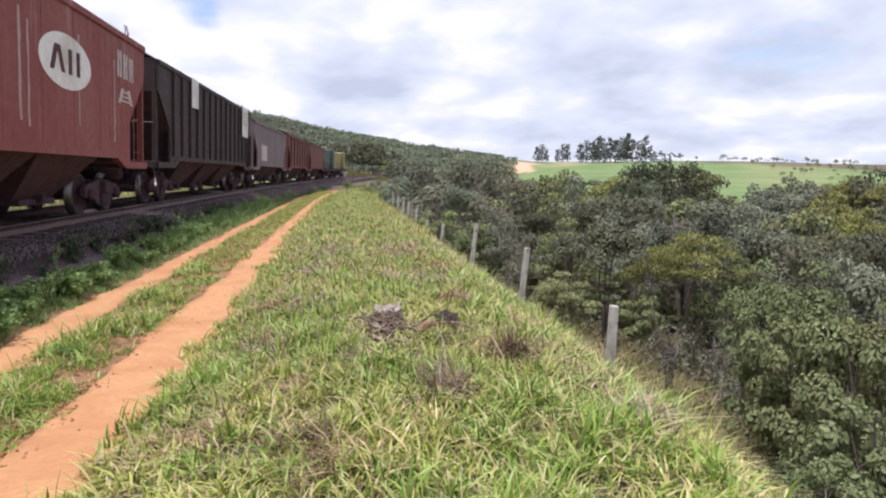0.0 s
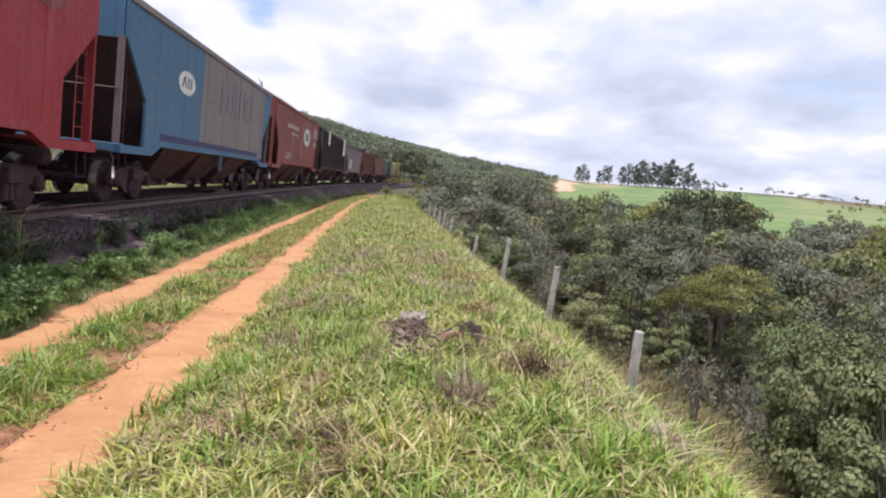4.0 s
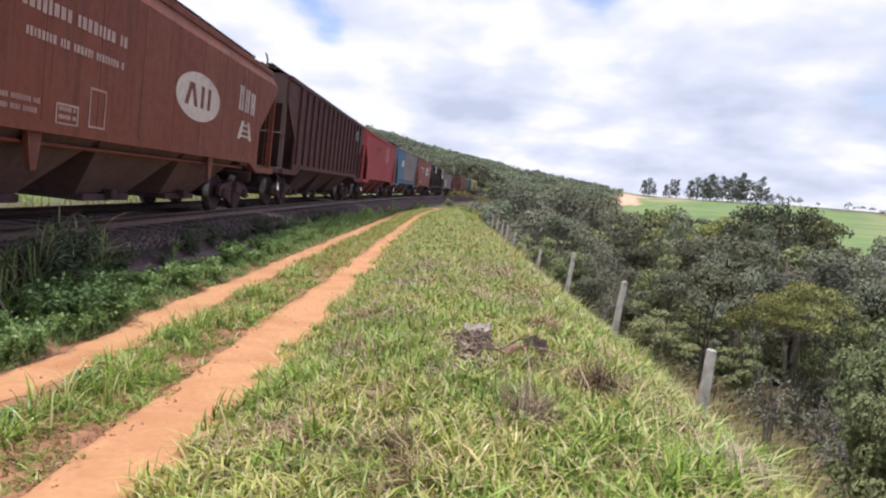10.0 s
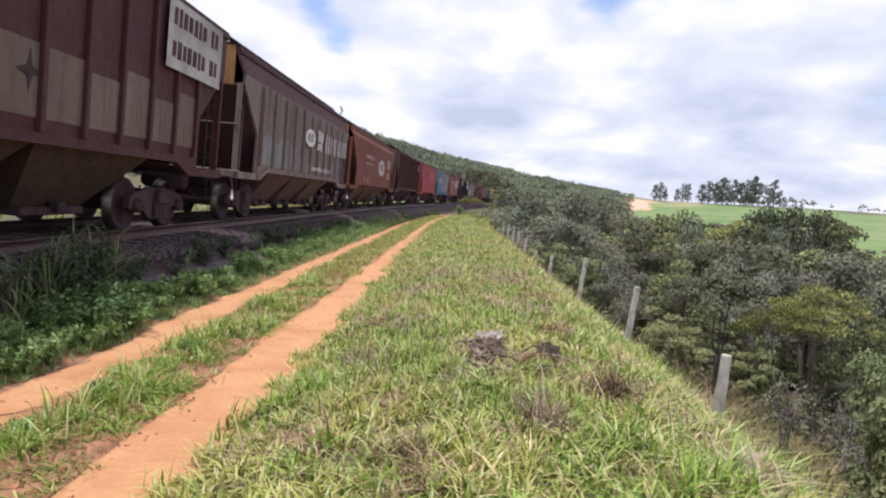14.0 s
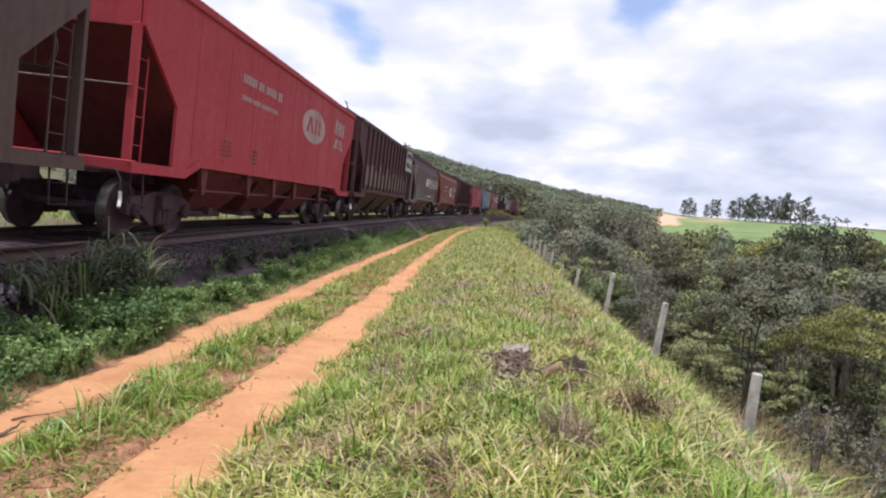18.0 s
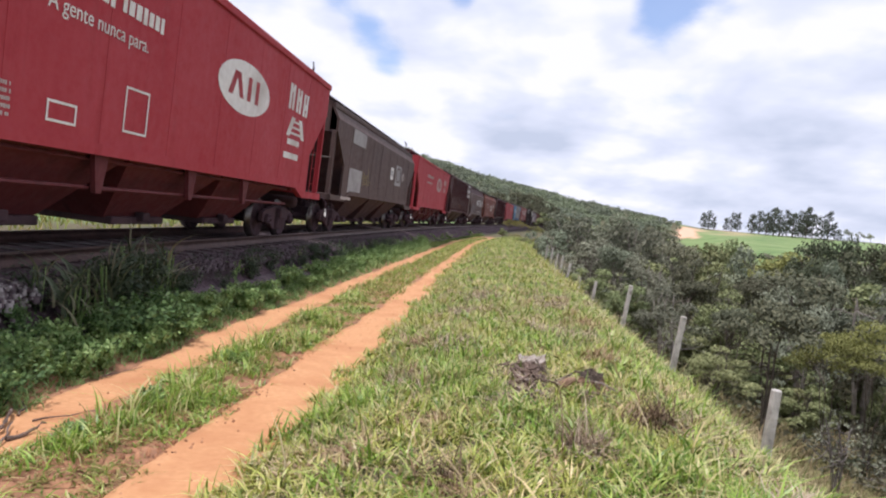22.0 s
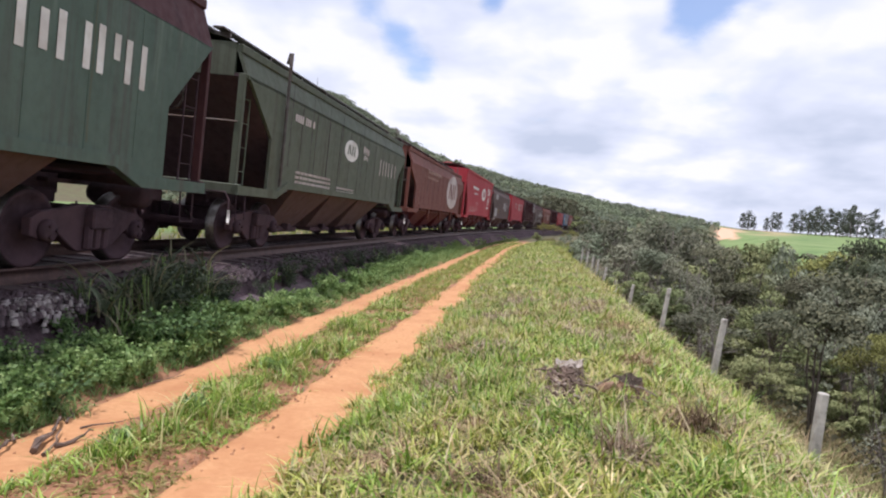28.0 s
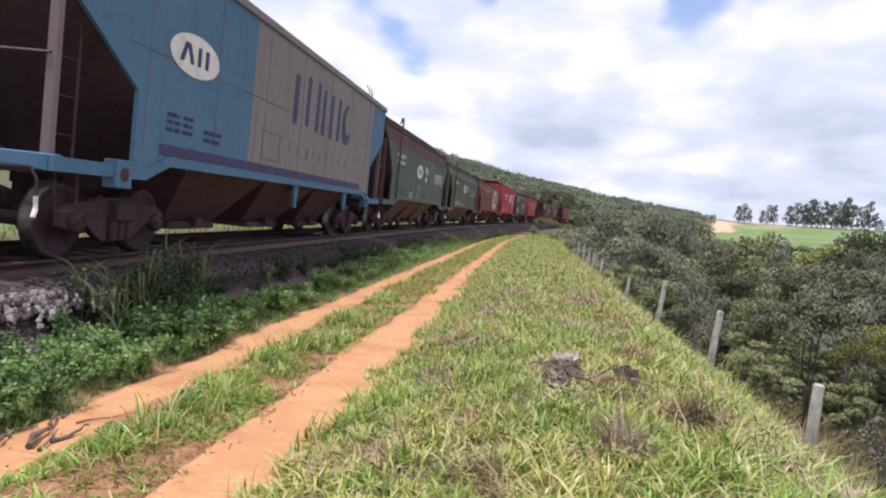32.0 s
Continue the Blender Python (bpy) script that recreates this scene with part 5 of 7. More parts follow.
# weeds between the road and the ballast ------------------------------------------
def leafy_weed(seed, height, spread, n, leaf, material, label, stems=9):
    rng = np.random.default_rng(seed)
    top = new("weed")
    bm = bmesh.new()
    cl = []
    for _ in range(stems):
        a, reach = rng.uniform(0, 2 * np.pi), spread * rng.uniform(0.2, 1.0)
        hh = height * rng.uniform(0.6, 1.0)
        tip = Vector((math.cos(a) * reach, math.sin(a) * reach, hh))
        mid = Vector((tip.x * 0.35, tip.y * 0.35, hh * 0.55))
        tube(bm, [(tip.x * 0.1, tip.y * 0.1, 0), mid, tip], [0.008, 0.006, 0.003], 4)
        for f in (0.35, 0.55, 0.75, 0.95):
            cl.append(tuple(mid.lerp(tip, f)))
            cl.append((mid.x * f, mid.y * f, mid.z * f))
    part("stalk", bm, M["weed_dark"], top)["kind"] = "stuff"
    domes = [(x, y, z * 0.92, height * rng.uniform(0.16, 0.3), height * rng.uniform(0.12, 0.22)) for x, y, z in cl]
    v, q = dome_leaves(domes, n, leaf, rng, 0.75, 0.55)
    v[:, 2] = np.maximum(v[:, 2], 0.01)
    place_mesh("foliage", numpy_mesh("foliage", v, q, material), None, top)
    return tagged(top, label, "weed", "weeds along the railway")


def cane(seed, height, n, material, label):
    """A tall plant with long arching blades, like young maize."""
    rng = np.random.default_rng(seed)
    top = new("tall_weed")
    bm = bmesh.new()
    for _ in range(3):
        a = rng.uniform(0, 6.28)
        tube(bm, [(0.05 * math.cos(a), 0.05 * math.sin(a), 0), (0.1 * math.cos(a), 0.1 * math.sin(a), height * 0.7)], [0.012, 0.006], 5)
    part("stalk", bm, M["weed"], top)["kind"] = "stuff"
    roots = np.stack([rng.normal(0, 0.06, n), rng.normal(0, 0.06, n), rng.uniform(0.0, height * 0.6, n)], 1)
    me = blades_mesh("foliage", roots, height * rng.uniform(0.45, 0.8, n), np.full(n, 0.048) * rng.uniform(0.6, 1.2, n), rng.uniform(0.5, 1.5, n), rng, material, 5)
    place_mesh("foliage", me, None, top)
    return tagged(top, label, "weed", "weeds along the railway")


WEEDS = [
    leafy_weed(201, 0.40, 0.34, 520, 0.066, M["weed"], "bright green leafy weed beside the dirt road"),
    leafy_weed(202, 0.34, 0.38, 520, 0.068, M["weed"], "low green leafy weed beside the dirt road"),
    leafy_weed(203, 0.85, 0.45, 560, 0.072, M["weed_dark"], "tall green weed by the ballast, coloured dark as in shade"),
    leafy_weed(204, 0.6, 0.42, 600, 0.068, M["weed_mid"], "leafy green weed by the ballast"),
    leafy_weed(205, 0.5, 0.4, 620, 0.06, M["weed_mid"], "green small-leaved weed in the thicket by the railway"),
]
# much the same plant in a shade-dark and in a sunlit colour
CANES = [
    cane(211, 1.0, 18, M["cane"], "tall grass plant with arching blades, coloured dark as in shade"),
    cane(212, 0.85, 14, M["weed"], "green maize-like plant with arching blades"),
    cane(213, 0.8, 20, M["cane"], "tuft of long grass by the ballast, coloured dark as in shade"),
]


def plant_weeds():
    rng = np.random.default_rng(31)
    used = set()

    def stand(ob, x, y, size):
        put(ob, x + float(bend(y)), y, rng.uniform(0, 360), size, 0.02, id(ob) not in used)
        used.add(id(ob))

    # a clump of maize-like plants by the rails, coloured dark as in shade, a leafy bush before it
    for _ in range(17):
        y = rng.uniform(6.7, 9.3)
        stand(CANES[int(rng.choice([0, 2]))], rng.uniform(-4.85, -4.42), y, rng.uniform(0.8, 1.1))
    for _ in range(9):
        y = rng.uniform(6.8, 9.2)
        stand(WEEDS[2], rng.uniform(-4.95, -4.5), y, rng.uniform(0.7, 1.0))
    for x, y, s in ((-4.1, 7.6, 1.15), (-4.0, 8.0, 1.1), (-4.2, 7.2, 1.0)):
        stand(WEEDS[4], x, y, s)
    for x, y, s in ((-4.45, 6.95, 0.62), (-4.42, 7.25, 0.5), (-4.5, 8.7, 0.7), (-4.75, 12.0, 0.6)):
        stand(CANES[1], x, y, s)
    for _ in range(6):
        stand(WEEDS[3], rng.uniform(-4.75, -4.4), rng.uniform(3.4, 6.4), rng.uniform(0.35, 0.55))
    # low creeping leaves in front
    for _ in range(74):
        y = rng.uniform(3.4, 8.5)
        stand(WEEDS[int(rng.choice([0, 1, 4], p=[0.45, 0.45, 0.1]))], rng.uniform(-4.5, -3.9), y, rng.uniform(0.5, 0.9))
    # further on a bright row along the road and bare dark ground behind it
    for _ in range(150):
        y = 8.0 + rng.uniform(0, 1) ** 1.3 * 32
        stand(WEEDS[int(rng.choice([0, 1]))], rng.uniform(-4.36, -3.9) - 0.006 * y, y, rng.uniform(0.5, 1.0))
    for _ in range(60):
        y = rng.uniform(38, 72)
        stand(WEEDS[int(rng.choice([0, 1]))], rng.uniform(-4.9, -4.1), y, rng.uniform(0.8, 1.3))
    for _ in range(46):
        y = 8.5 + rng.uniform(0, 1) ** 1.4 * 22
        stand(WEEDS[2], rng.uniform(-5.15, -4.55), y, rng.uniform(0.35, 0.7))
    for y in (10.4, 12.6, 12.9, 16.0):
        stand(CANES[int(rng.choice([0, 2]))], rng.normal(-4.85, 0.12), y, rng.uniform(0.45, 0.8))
    # a few in the strip between the ruts
    for y, x, s in ((5.6, -2.85, 0.5), (7.3, -2.8, 0.45), (4.6, -2.95, 0.4)):
        stand(WEEDS[1], x, y, s)


plant_weeds()


# stumps, dead wood and stones ---------------------------------------------------
def stump(x, y, radius, height, seed, label, wood, face, roots, reach):
    """A broken stump: torn sides, a splintered slanting top, and loose roots before it."""
    rng = np.random.default_rng(seed)
    bm = bmesh.new()
    n, rows = 22, 6
    rim = height * (0.7 + 0.12 * np.cos(np.arange(n) * 2 * np.pi / n - 1.1) + 0.14 * np.convolve(rng.normal(0, 1, n + 2), np.ones(3) / 3, "valid"))
    rings = []
    for k in range(rows):
        f = k / (rows - 1)
        ring = []
        for j in range(n):
            a = 2 * math.pi * j / n
            flare = 1.0 + 0.7 * (1 - f) ** 2 * (1 + 0.6 * math.sin(a * 3 + seed))
            r = radius * flare * (1 + 0.22 * noise.noise(Vector((math.cos(a) * 3, math.sin(a) * 3, f * 1.5 + seed)))) 
            ring.append(bm.verts.new((r * math.cos(a) * 1.25, r * math.sin(a) * 0.75, rim[j] * f)))
        rings.append(ring)
    for p, q in zip(rings, rings[1:]):
        for j in range(n):
            bm.faces.new((p[j], p[(j + 1) % n], q[(j + 1) % n], q[j]))
    inner = [bm.verts.new((v.co.x * 0.55, v.co.y * 0.55, v.co.z * 0.8 - rng.uniform(0, 0.3) * height)) for v in rings[-1]]
    c = bm.verts.new((0, 0, height * 0.35))
    for j in range(n):
        for f in (bm.faces.new((rings[-1][j], rings[-1][(j + 1) % n], inner[(j + 1) % n], inner[j])), bm.faces.new((inner[j], inner[(j + 1) % n], c))):
            f.material_index = 1
    top = new("tree_stump")
    body = part("stump", bm, M[wood], top)
    body.data.materials.append(M[face])
    for k in range(roots):
        y0 = -reach * rng.uniform(0.05, 1.0)
        x0 = rng.normal(-0.03, 0.09) + 0.12 * y0
        d, l = rng.normal(-1.5, 0.9), rng.uniform(0.1, 0.3)
        z0 = 0.12 * (1 + y0 / reach) + rng.uniform(0, 0.07)
        bm = bmesh.new()
        tube(bm, [(x0, y0, z0), (x0 + l * 0.5 * math.cos(d), y0 + l * 0.5 * math.sin(d), z0 + rng.uniform(-0.02, 0.06)), (x0 + l * math.cos(d + 0.5), y0 + l * math.sin(d + 0.5), max(0.01, z0 - rng.uniform(0.02, 0.12)))], [rng.uniform(0.009, 0.018), 0.011, 0.004], 5)
        part("root", bm, M["pale_wood" if k % 9 == 0 else "root_wood"], top)
    top.matrix_world = pose(x, y, float(ground_z(x, y)) - 0.02, 0, 0, 0)
    return tagged(top, label, "tree stump")


stump(0.40, 7.1, 0.11, 0.28, 4, "torn grey tree stump with a pale splintered top", "dead_wood", "bleached", 84, 1.25)
stump(0.93, 6.5, 0.085, 0.27, 7, "small brown rotten stump in the grass", "orange_wood", "rotten", 6, 0.5)


def fallen_branch(name, pts, r, label, material="dead_wood"):
    bm = bmesh.new()
    rng = np.random.default_rng(int(abs(pts[0][0] * 1000) + abs(pts[0][1] * 100)))
    line = []
    for p, q in zip(pts, pts[1:]):
        for f in (0.0, 0.33, 0.66):
            w = Vector(rng.normal(0, r * 0.35 + 0.003, 3))
            line.append(Vector(p).lerp(Vector(q), f) + w)
    line.append(Vector(pts[-1]))
    tube(bm, line, [r * (1 - 0.6 * k / (len(line) - 1)) * rng.uniform(0.75, 1.1) for k in range(len(line))], 7)
    ob = part(name, bm, M[material])
    return tagged(ob, label, "branch", "dead branches beside the road")


def gz(x, y, up=0.03):
    return (x, y, float(ground_z(x, y)) + up)


for a, b, r in (((-3.42, 4.33), (-3.71, 5.0), 0.03), ((-3.6, 4.15), (-3.76, 4.55), 0.025), ((-3.36, 4.5), (-3.32, 4.85), 0.02), ((-3.5, 4.95), (-3.13, 5.2), 0.009), ((-3.65, 5.0), (-3.84, 5.3), 0.012), ((-3.3, 4.3), (-3.55, 4.8), 0.014), ((-3.75, 6.3), (-3.6, 6.75), 0.008)):
    m = ((a[0] + b[0]) / 2 + 0.03, (a[1] + b[1]) / 2)
    fallen_branch("branch", [gz(*a, 0.02 + r), gz(*m, 0.03 + r), gz(*b, 0.03 + r)], r, "dead brown branch lying beside the wheel track", "root_wood")
for a, b in (((0.62, 6.55), (0.98, 6.75)), ((0.30, 6.7), (0.05, 6.9)), ((0.35, 6.45), (0.62, 6.2))):
    fallen_branch("branch", [gz(*a, 0.10), gz((a[0] + b[0]) / 2, (a[1] + b[1]) / 2, 0.15), gz(*b, 0.12)], 0.018, "short dead stick by the stump")
fallen_branch("branch", [gz(0.62, 6.28, 0.07), gz(0.72, 6.33, 0.11), gz(0.84, 6.4, 0.13)], 0.055, "crumbling brown log lying by the stump", "orange_wood")
grass_zone("dry_grass", "heap of dead grey-brown grass round the stump", -0.35, 0.85, 5.0, 7.0, 3000, 0.19, 0.017, (0.9, 2.3), 41, M["grey_dead"], lambda u, y: np.exp(-((u - 0.24 - 0.12 * (y - 6.3)) ** 2 / 0.03 + (y - 6.2) ** 2 / 0.4)), 4)
grass_zone("dry_grass", "dark brown tuft of dead grass standing on the bank", 0.9, 1.6, 5.1, 6.1, 5200, 0.27, 0.012, (0.2, 1.2), 131, M["brown_tuft"], lambda u, y: np.exp(-((u - 1.27) ** 2 / 0.016 + (y - 5.6) ** 2 / 0.03)), 8)
grass_zone("dry_grass", "bleached dead stems standing on the bank", 0.4, 0.95, 4.2, 5.2, 2600, 0.3, 0.012, (0.2, 0.9), 132, M["grey_dead"], lambda u, y: np.exp(-((u - 0.66) ** 2 / 0.006 + (y - 4.75) ** 2 / 0.04)), 6)
grass_zone("dry_grass", "dark brown tuft of dead grass standing on the bank", -0.6, 0.2, 3.4, 4.4, 3600, 0.22, 0.013, (0.4, 1.6), 133, M["brown_tuft"], lambda u, y: np.exp(-((u + 0.2) ** 2 / 0.02 + (y - 3.9) ** 2 / 0.03)), 8)
for n_, (pu, py, pr, grey) in enumerate(DEAD):
    grass_zone("dry_grass", "patch of bleached dead grass on the bank" if grey else "patch of dead brown grass on the bank", pu - 2 * pr, pu + 2 * pr, py - 2.4 * pr, py + 2.4 * pr, 2300, 0.19, 0.017, (0.4, 2.1), 140 + n_, M["grey_dead" if grey else "dead_grass"],
               lambda u, y, a=pu, b=py, r=pr: np.exp(-((u - a) ** 2 + 0.6 * (y - b) ** 2) / (r * r)), 6)


def clods():
    """Crumbs of earth and dead leaves strewn on the wheel tracks."""
    rng = np.random.default_rng(9)
    n = 420
    y = 3.2 + rng.uniform(0, 1, n) ** 1.6 * 22
    pick = rng.uniform(0, 1, n)
    u = np.where(pick < 0.25, rng.uniform(-2.3, -1.6, n), np.where(pick < 0.7, -2.27 + 0.09 * rng.normal(0, 1, n), np.where(pick < 0.82, -3.75 + 0.08 * rng.normal(0, 1, n), rng.uniform(-3.8, -3.2, n))))
    x = u + bend(y)
    for k, (cu, cy) in enumerate(((-2.24, 6.28), (-2.3, 8.1), (-2.25, 5.6), (-2.3, 4.6))):
        some = slice(40 * k, 40 * k + 40)
        y[some] = cy + rng.normal(0, 0.16, 40)
        x[some] = cu + rng.normal(0, 0.07, 40) + bend(y[some])
    c = np.stack([x, y, ground_z(x, y) + 0.018], 1)
    s = rng.uniform(0.004, 0.011, n) * np.where((pick > 0.25) & (pick < 0.7), 1.7, 1.0)
    k = np.array([(-1, -1, -1), (1, -1, -1), (1, 1, -1), (-1, 1, -1), (-0.6, -0.6, 0.8), (0.6, -0.6, 0.8), (0.6, 0.6, 0.8), (-0.6, 0.6, 0.8)], float)
    v = c[:, None] + k[None] * s[:, None, None] * rng.uniform(0.5, 1.4, (n, 8, 1))
    q = np.array([(0, 1, 5, 4), (1, 2, 6, 5), (2, 3, 7, 6), (3, 0, 4, 7), (4, 5, 6, 7)])
    quads = ((np.arange(n) * 8)[:, None, None] + q[None]).reshape(-1, 4)
    me = numpy_mesh("clods", v.reshape(-1, 3), quads, M["clod"])
    return tagged(place_mesh("clods", me, None), "crumbs of red earth and dry leaves on the wheel tracks", "clods", kind="stuff")


clods()


def ballast_stones():
    """Broken stone lying on the shoulder of the track bed."""
    rng = np.random.default_rng(19)
    n = 5200
    y = 2.0 + rng.uniform(0, 1, n) ** 1.5 * 32
    u = -4.75 - np.abs(rng.normal(0, 0.3, n))
    y[:200] = rng.normal(6.3, 0.33, 200)
    u[:200] = rng.normal(-4.92, 0.1, 200)
    x = u + bend(y)
    over = np.interp(u, [-5.6, -5.2, -4.9, -4.35], [0.84, 0.77, 0.77, 0.23])
    z = np.maximum(ground_z(x, y), over)
    s = rng.uniform(0.014, 0.034, n)
    k = np.array([(-1, -1, -1), (1, -1, -1), (1, 1, -1), (-1, 1, -1), (-0.7, -0.7, 0.9), (0.7, -0.7, 0.9), (0.7, 0.7, 0.9), (-0.7, 0.7, 0.9)], float)
    v = np.stack([x, y, z], 1)[:, None] + k[None] * s[:, None, None] * rng.uniform(0.55, 1.3, (n, 8, 3))
    q = np.array([(0, 1, 5, 4), (1, 2, 6, 5), (2, 3, 7, 6), (3, 0, 4, 7), (4, 5, 6, 7)])
    quads = ((np.arange(n) * 8)[:, None, None] + q[None]).reshape(-1, 4)
    pale = numpy_mesh("pale_stones", v[:200].reshape(-1, 3), quads[:1000], M["pale_stone"])
    tagged(place_mesh("pale_stones", pale, None), "small heap of pale grey stones by the track", "stones", kind="stuff")
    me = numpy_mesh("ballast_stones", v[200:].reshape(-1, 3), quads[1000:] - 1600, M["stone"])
    return tagged(place_mesh("ballast_stones", me, None), "dark broken stones on the shoulder of the track bed", "ballast", kind="stuff")


ballast_stones()


def sleepers():
    """Timber sleepers under the rails, nearly buried in the ballast."""
    bm = bmesh.new()
    box(bm, -1.25, 1.25, -0.11, 0.11, -0.36, -0.165, 0.01)
    me = bpy.data.meshes.new("sleeper")
    bm.to_mesh(me)
    bm.free()
    me.materials.append(M["sleeper"])
    bed = bpy.data.objects["ballast"]
    for k in range(180):
        x, y, z, h = track_at(-20 + 0.62 * k)
        ob = new("sleeper", me)
        ob.parent = bed
        ob.matrix_world = pose(x, y, z, 0, CANT, -math.degrees(h))


sleepers()

# the bank goes on behind the viewer
grass_zone("grass", G1, -1.7, 3.3, -7.0, 2.0, 620, 0.17, 0.024, (0.4, 1.8), 71, M["grass"], bank_keep, 6, 2)
grass_zone("lush_grass", G0, -1.7, 3.3, -7.0, 2.0, 620, 0.18, 0.024, (0.3, 1.5), 72, M["lush"], lambda u, y: bank_keep(u, y) * lush_part(u, y), 6, 2)
grass_zone("median_grass", G3, -3.5, -2.2, -7.0, 3.0, 1100, 0.1, 0.018, (0.3, 1.6), 73, M["median"], strip_keep, 5, 2)
grass_zone("verge_grass", G4, -4.45, -3.75, -7.0, 3.0, 900, 0.15, 0.018, (0.3, 1.4), 74, M["weed"], None, 5, 2)
grass_zone("slope_grass", "dull olive and brown grass on the slope below the bank", 2.6, 12.0, -8.0, 3.0, 150, 0.3, 0.022, (0.3, 1.3), 75, M["slope"], None, 4, 2)


# the train --------------------------------------------------------------------
SPEED, LEAD, GAP = 6.88, 85.94, 1.2
PITCH = [16.7, 16.7, 16.6, 16.22, 15.99, 18.12, 16.51, 17.26, 16.3, 17.79, 17.25, 15.57, 17.13, 16.67, 17.2, 17.18, 17.39, 15.48, 15.76, 16.22]
FRONT = [LEAD + PITCH[0] + PITCH[1] - sum(PITCH[:i]) for i in range(len(PITCH))]  # front of each vehicle at 0 s
FRONT[19] += 0.55
PITCH[19] += 0.55
SHARED = {}
WHEEL_R = 0.46


def lathe(bm, profile, segs=28, mats=None):
    """Turn a profile (radius, x) about the x axis."""
    rings = [[bm.verts.new((x, r * math.cos(a), r * math.sin(a))) for a in (2 * math.pi * k / segs for k in range(segs))] for r, x in profile]
    for i, (p, q) in enumerate(zip(rings, rings[1:])):
        for k in range(segs):
            f = bm.faces.new((p[k], p[(k + 1) % segs], q[(k + 1) % segs], q[k]))
            f.smooth = True
            if mats:
                f.material_index = mats[i]


def shared_meshes():
    bm = bmesh.new()
    for s in (-1, 1):
        prof = [(0.07, 0.62), (0.09, 0.70), (0.12, 0.74), (0.36, 0.77), (0.40, 0.72), (0.49, 0.71), (0.49, 0.745), (0.462, 0.765), (0.455, 0.86), (0.40, 0.86), (0.37, 0.82), (0.16, 0.80), (0.12, 0.87), (0.085, 0.88)]
        lathe(bm, [(r, s * x) for r, x in prof], 28, [0, 0, 0, 0, 0, 1, 1, 1, 0, 0, 0, 0, 0])
        lathe(bm, [(0.075, s * 0.87), (0.075, s * 1.02), (0.13, s * 1.03), (0.13, s * 1.14), (0.10, s * 1.16), (0.0, s * 1.16)], 12)
        for k in range(3):
            a = 2 * math.pi * k / 3
            y, z = 0.075 * math.cos(a), 0.075 * math.sin(a)
            box(bm, s * 1.155, s * 1.185, y - 0.018, y + 0.018, z - 0.018, z + 0.018)
    lathe(bm, [(0.075, -0.65), (0.065, 0), (0.075, 0.65)], 12)
    bmesh.ops.recalc_face_normals(bm, faces=bm.faces[:])
    me = bpy.data.meshes.new("wheelset")
    bm.to_mesh(me); bm.free()
    me.materials.append(M["under"]); me.materials.append(M["tread"])
    SHARED["wheelset"] = me

    bm = bmesh.new()
    out = [(-1.12, 0.40), (-1.12, 0.60), (-0.95, 0.68), (-0.55, 0.72), (-0.3, 0.78), (0.3, 0.78), (0.55, 0.72), (0.95, 0.68), (1.12, 0.60), (1.12, 0.40), (0.98, 0.36), (0.78, 0.40), (0.72, 0.46), (0.45, 0.28), (0.30, 0.20), (-0.30, 0.20), (-0.45, 0.28), (-0.72, 0.46), (-0.78, 0.40), (-0.98, 0.36)]
    prism(bm, out, 0.95, 1.07)
    bmesh.ops.triangulate(bm, faces=[f for f in bm.faces if len(f.verts) > 4])
    for y in (-0.16, 0.0, 0.16):
        tube(bm, [(1.1, y, 0.24), (1.1, y, 0.5)], 0.065, 8)
    bmesh.ops.bevel(bm, geom=[e for e in bm.edges if e.calc_face_angle(0) > 1.2], offset=0.012, segments=1, affect="EDGES")
    bmesh.ops.recalc_face_normals(bm, faces=bm.faces[:])
    me = bpy.data.meshes.new("side_frame")
    bm.to_mesh(me); bm.free()
    me.materials.append(M["under"])
    SHARED["side_frame"] = me

    bm = bmesh.new()
    box(bm, -1.2, 1.2, -0.2, 0.2, 0.48, 0.74, 0.02)
    lathe(bm, [(0.0, 0), (0.0, 0)], 4)
    box(bm, -0.3, 0.3, -0.3, 0.3, 0.74, 0.92, 0.02)
    for y in (-0.42, 0.42):
        box(bm, -0.9, 0.9, y - 0.05, y + 0.05, 0.30, 0.40)
    me = bpy.data.meshes.new("bogie")
    bm.to_mesh(me); bm.free()
    me.materials.append(M["under"])
    SHARED["bogie"] = me

    # brake beam with a shoe at each wheel, and its hanging rod
    bm = bmesh.new()
    tube(bm, [(-0.72, 0, 0.42), (0.72, 0, 0.42)], 0.04, 6)
    for x in (-0.76, 0.76):
        box(bm, x - 0.06, x + 0.06, -0.06, 0.05, 0.30, 0.58, 0.01)
        tube(bm, [(x * 0.8, 0, 0.42), (x * 0.7, 0.05, 0.78)], 0.018, 5)
    tube(bm, [(0, 0, 0.42), (0.1, 0.3, 0.66)], 0.025, 5)
    me = bpy.data.meshes.new("brake_beam")
    bm.to_mesh(me); bm.free()
    me.materials.append(M["steel"])
    SHARED["brake_beam"] = me
    bm = bmesh.new()
    lathe(bm, [(0.0, -0.45), (0.12, -0.43), (0.16, -0.36), (0.16, 0.36), (0.12, 0.43), (0.0, 0.45)], 14)
    me = bpy.data.meshes.new("air_reservoir")
    bm.to_mesh(me); bm.free()
    me.materials.append(M["under"])
    SHARED["air_reservoir"] = me
    bm = bmesh.new()
    tube(bm, [(1.43, 0, 1.1), (1.45, 0, 0.62), (1.45, 0.36, 0.62), (1.43, 0.36, 1.1)], 0.016, 5)
    me = bpy.data.meshes.new("foot_step")
    bm.to_mesh(me); bm.free()
    me.materials.append(M["under"])
    SHARED["foot_step"] = me

    bm = bmesh.new()
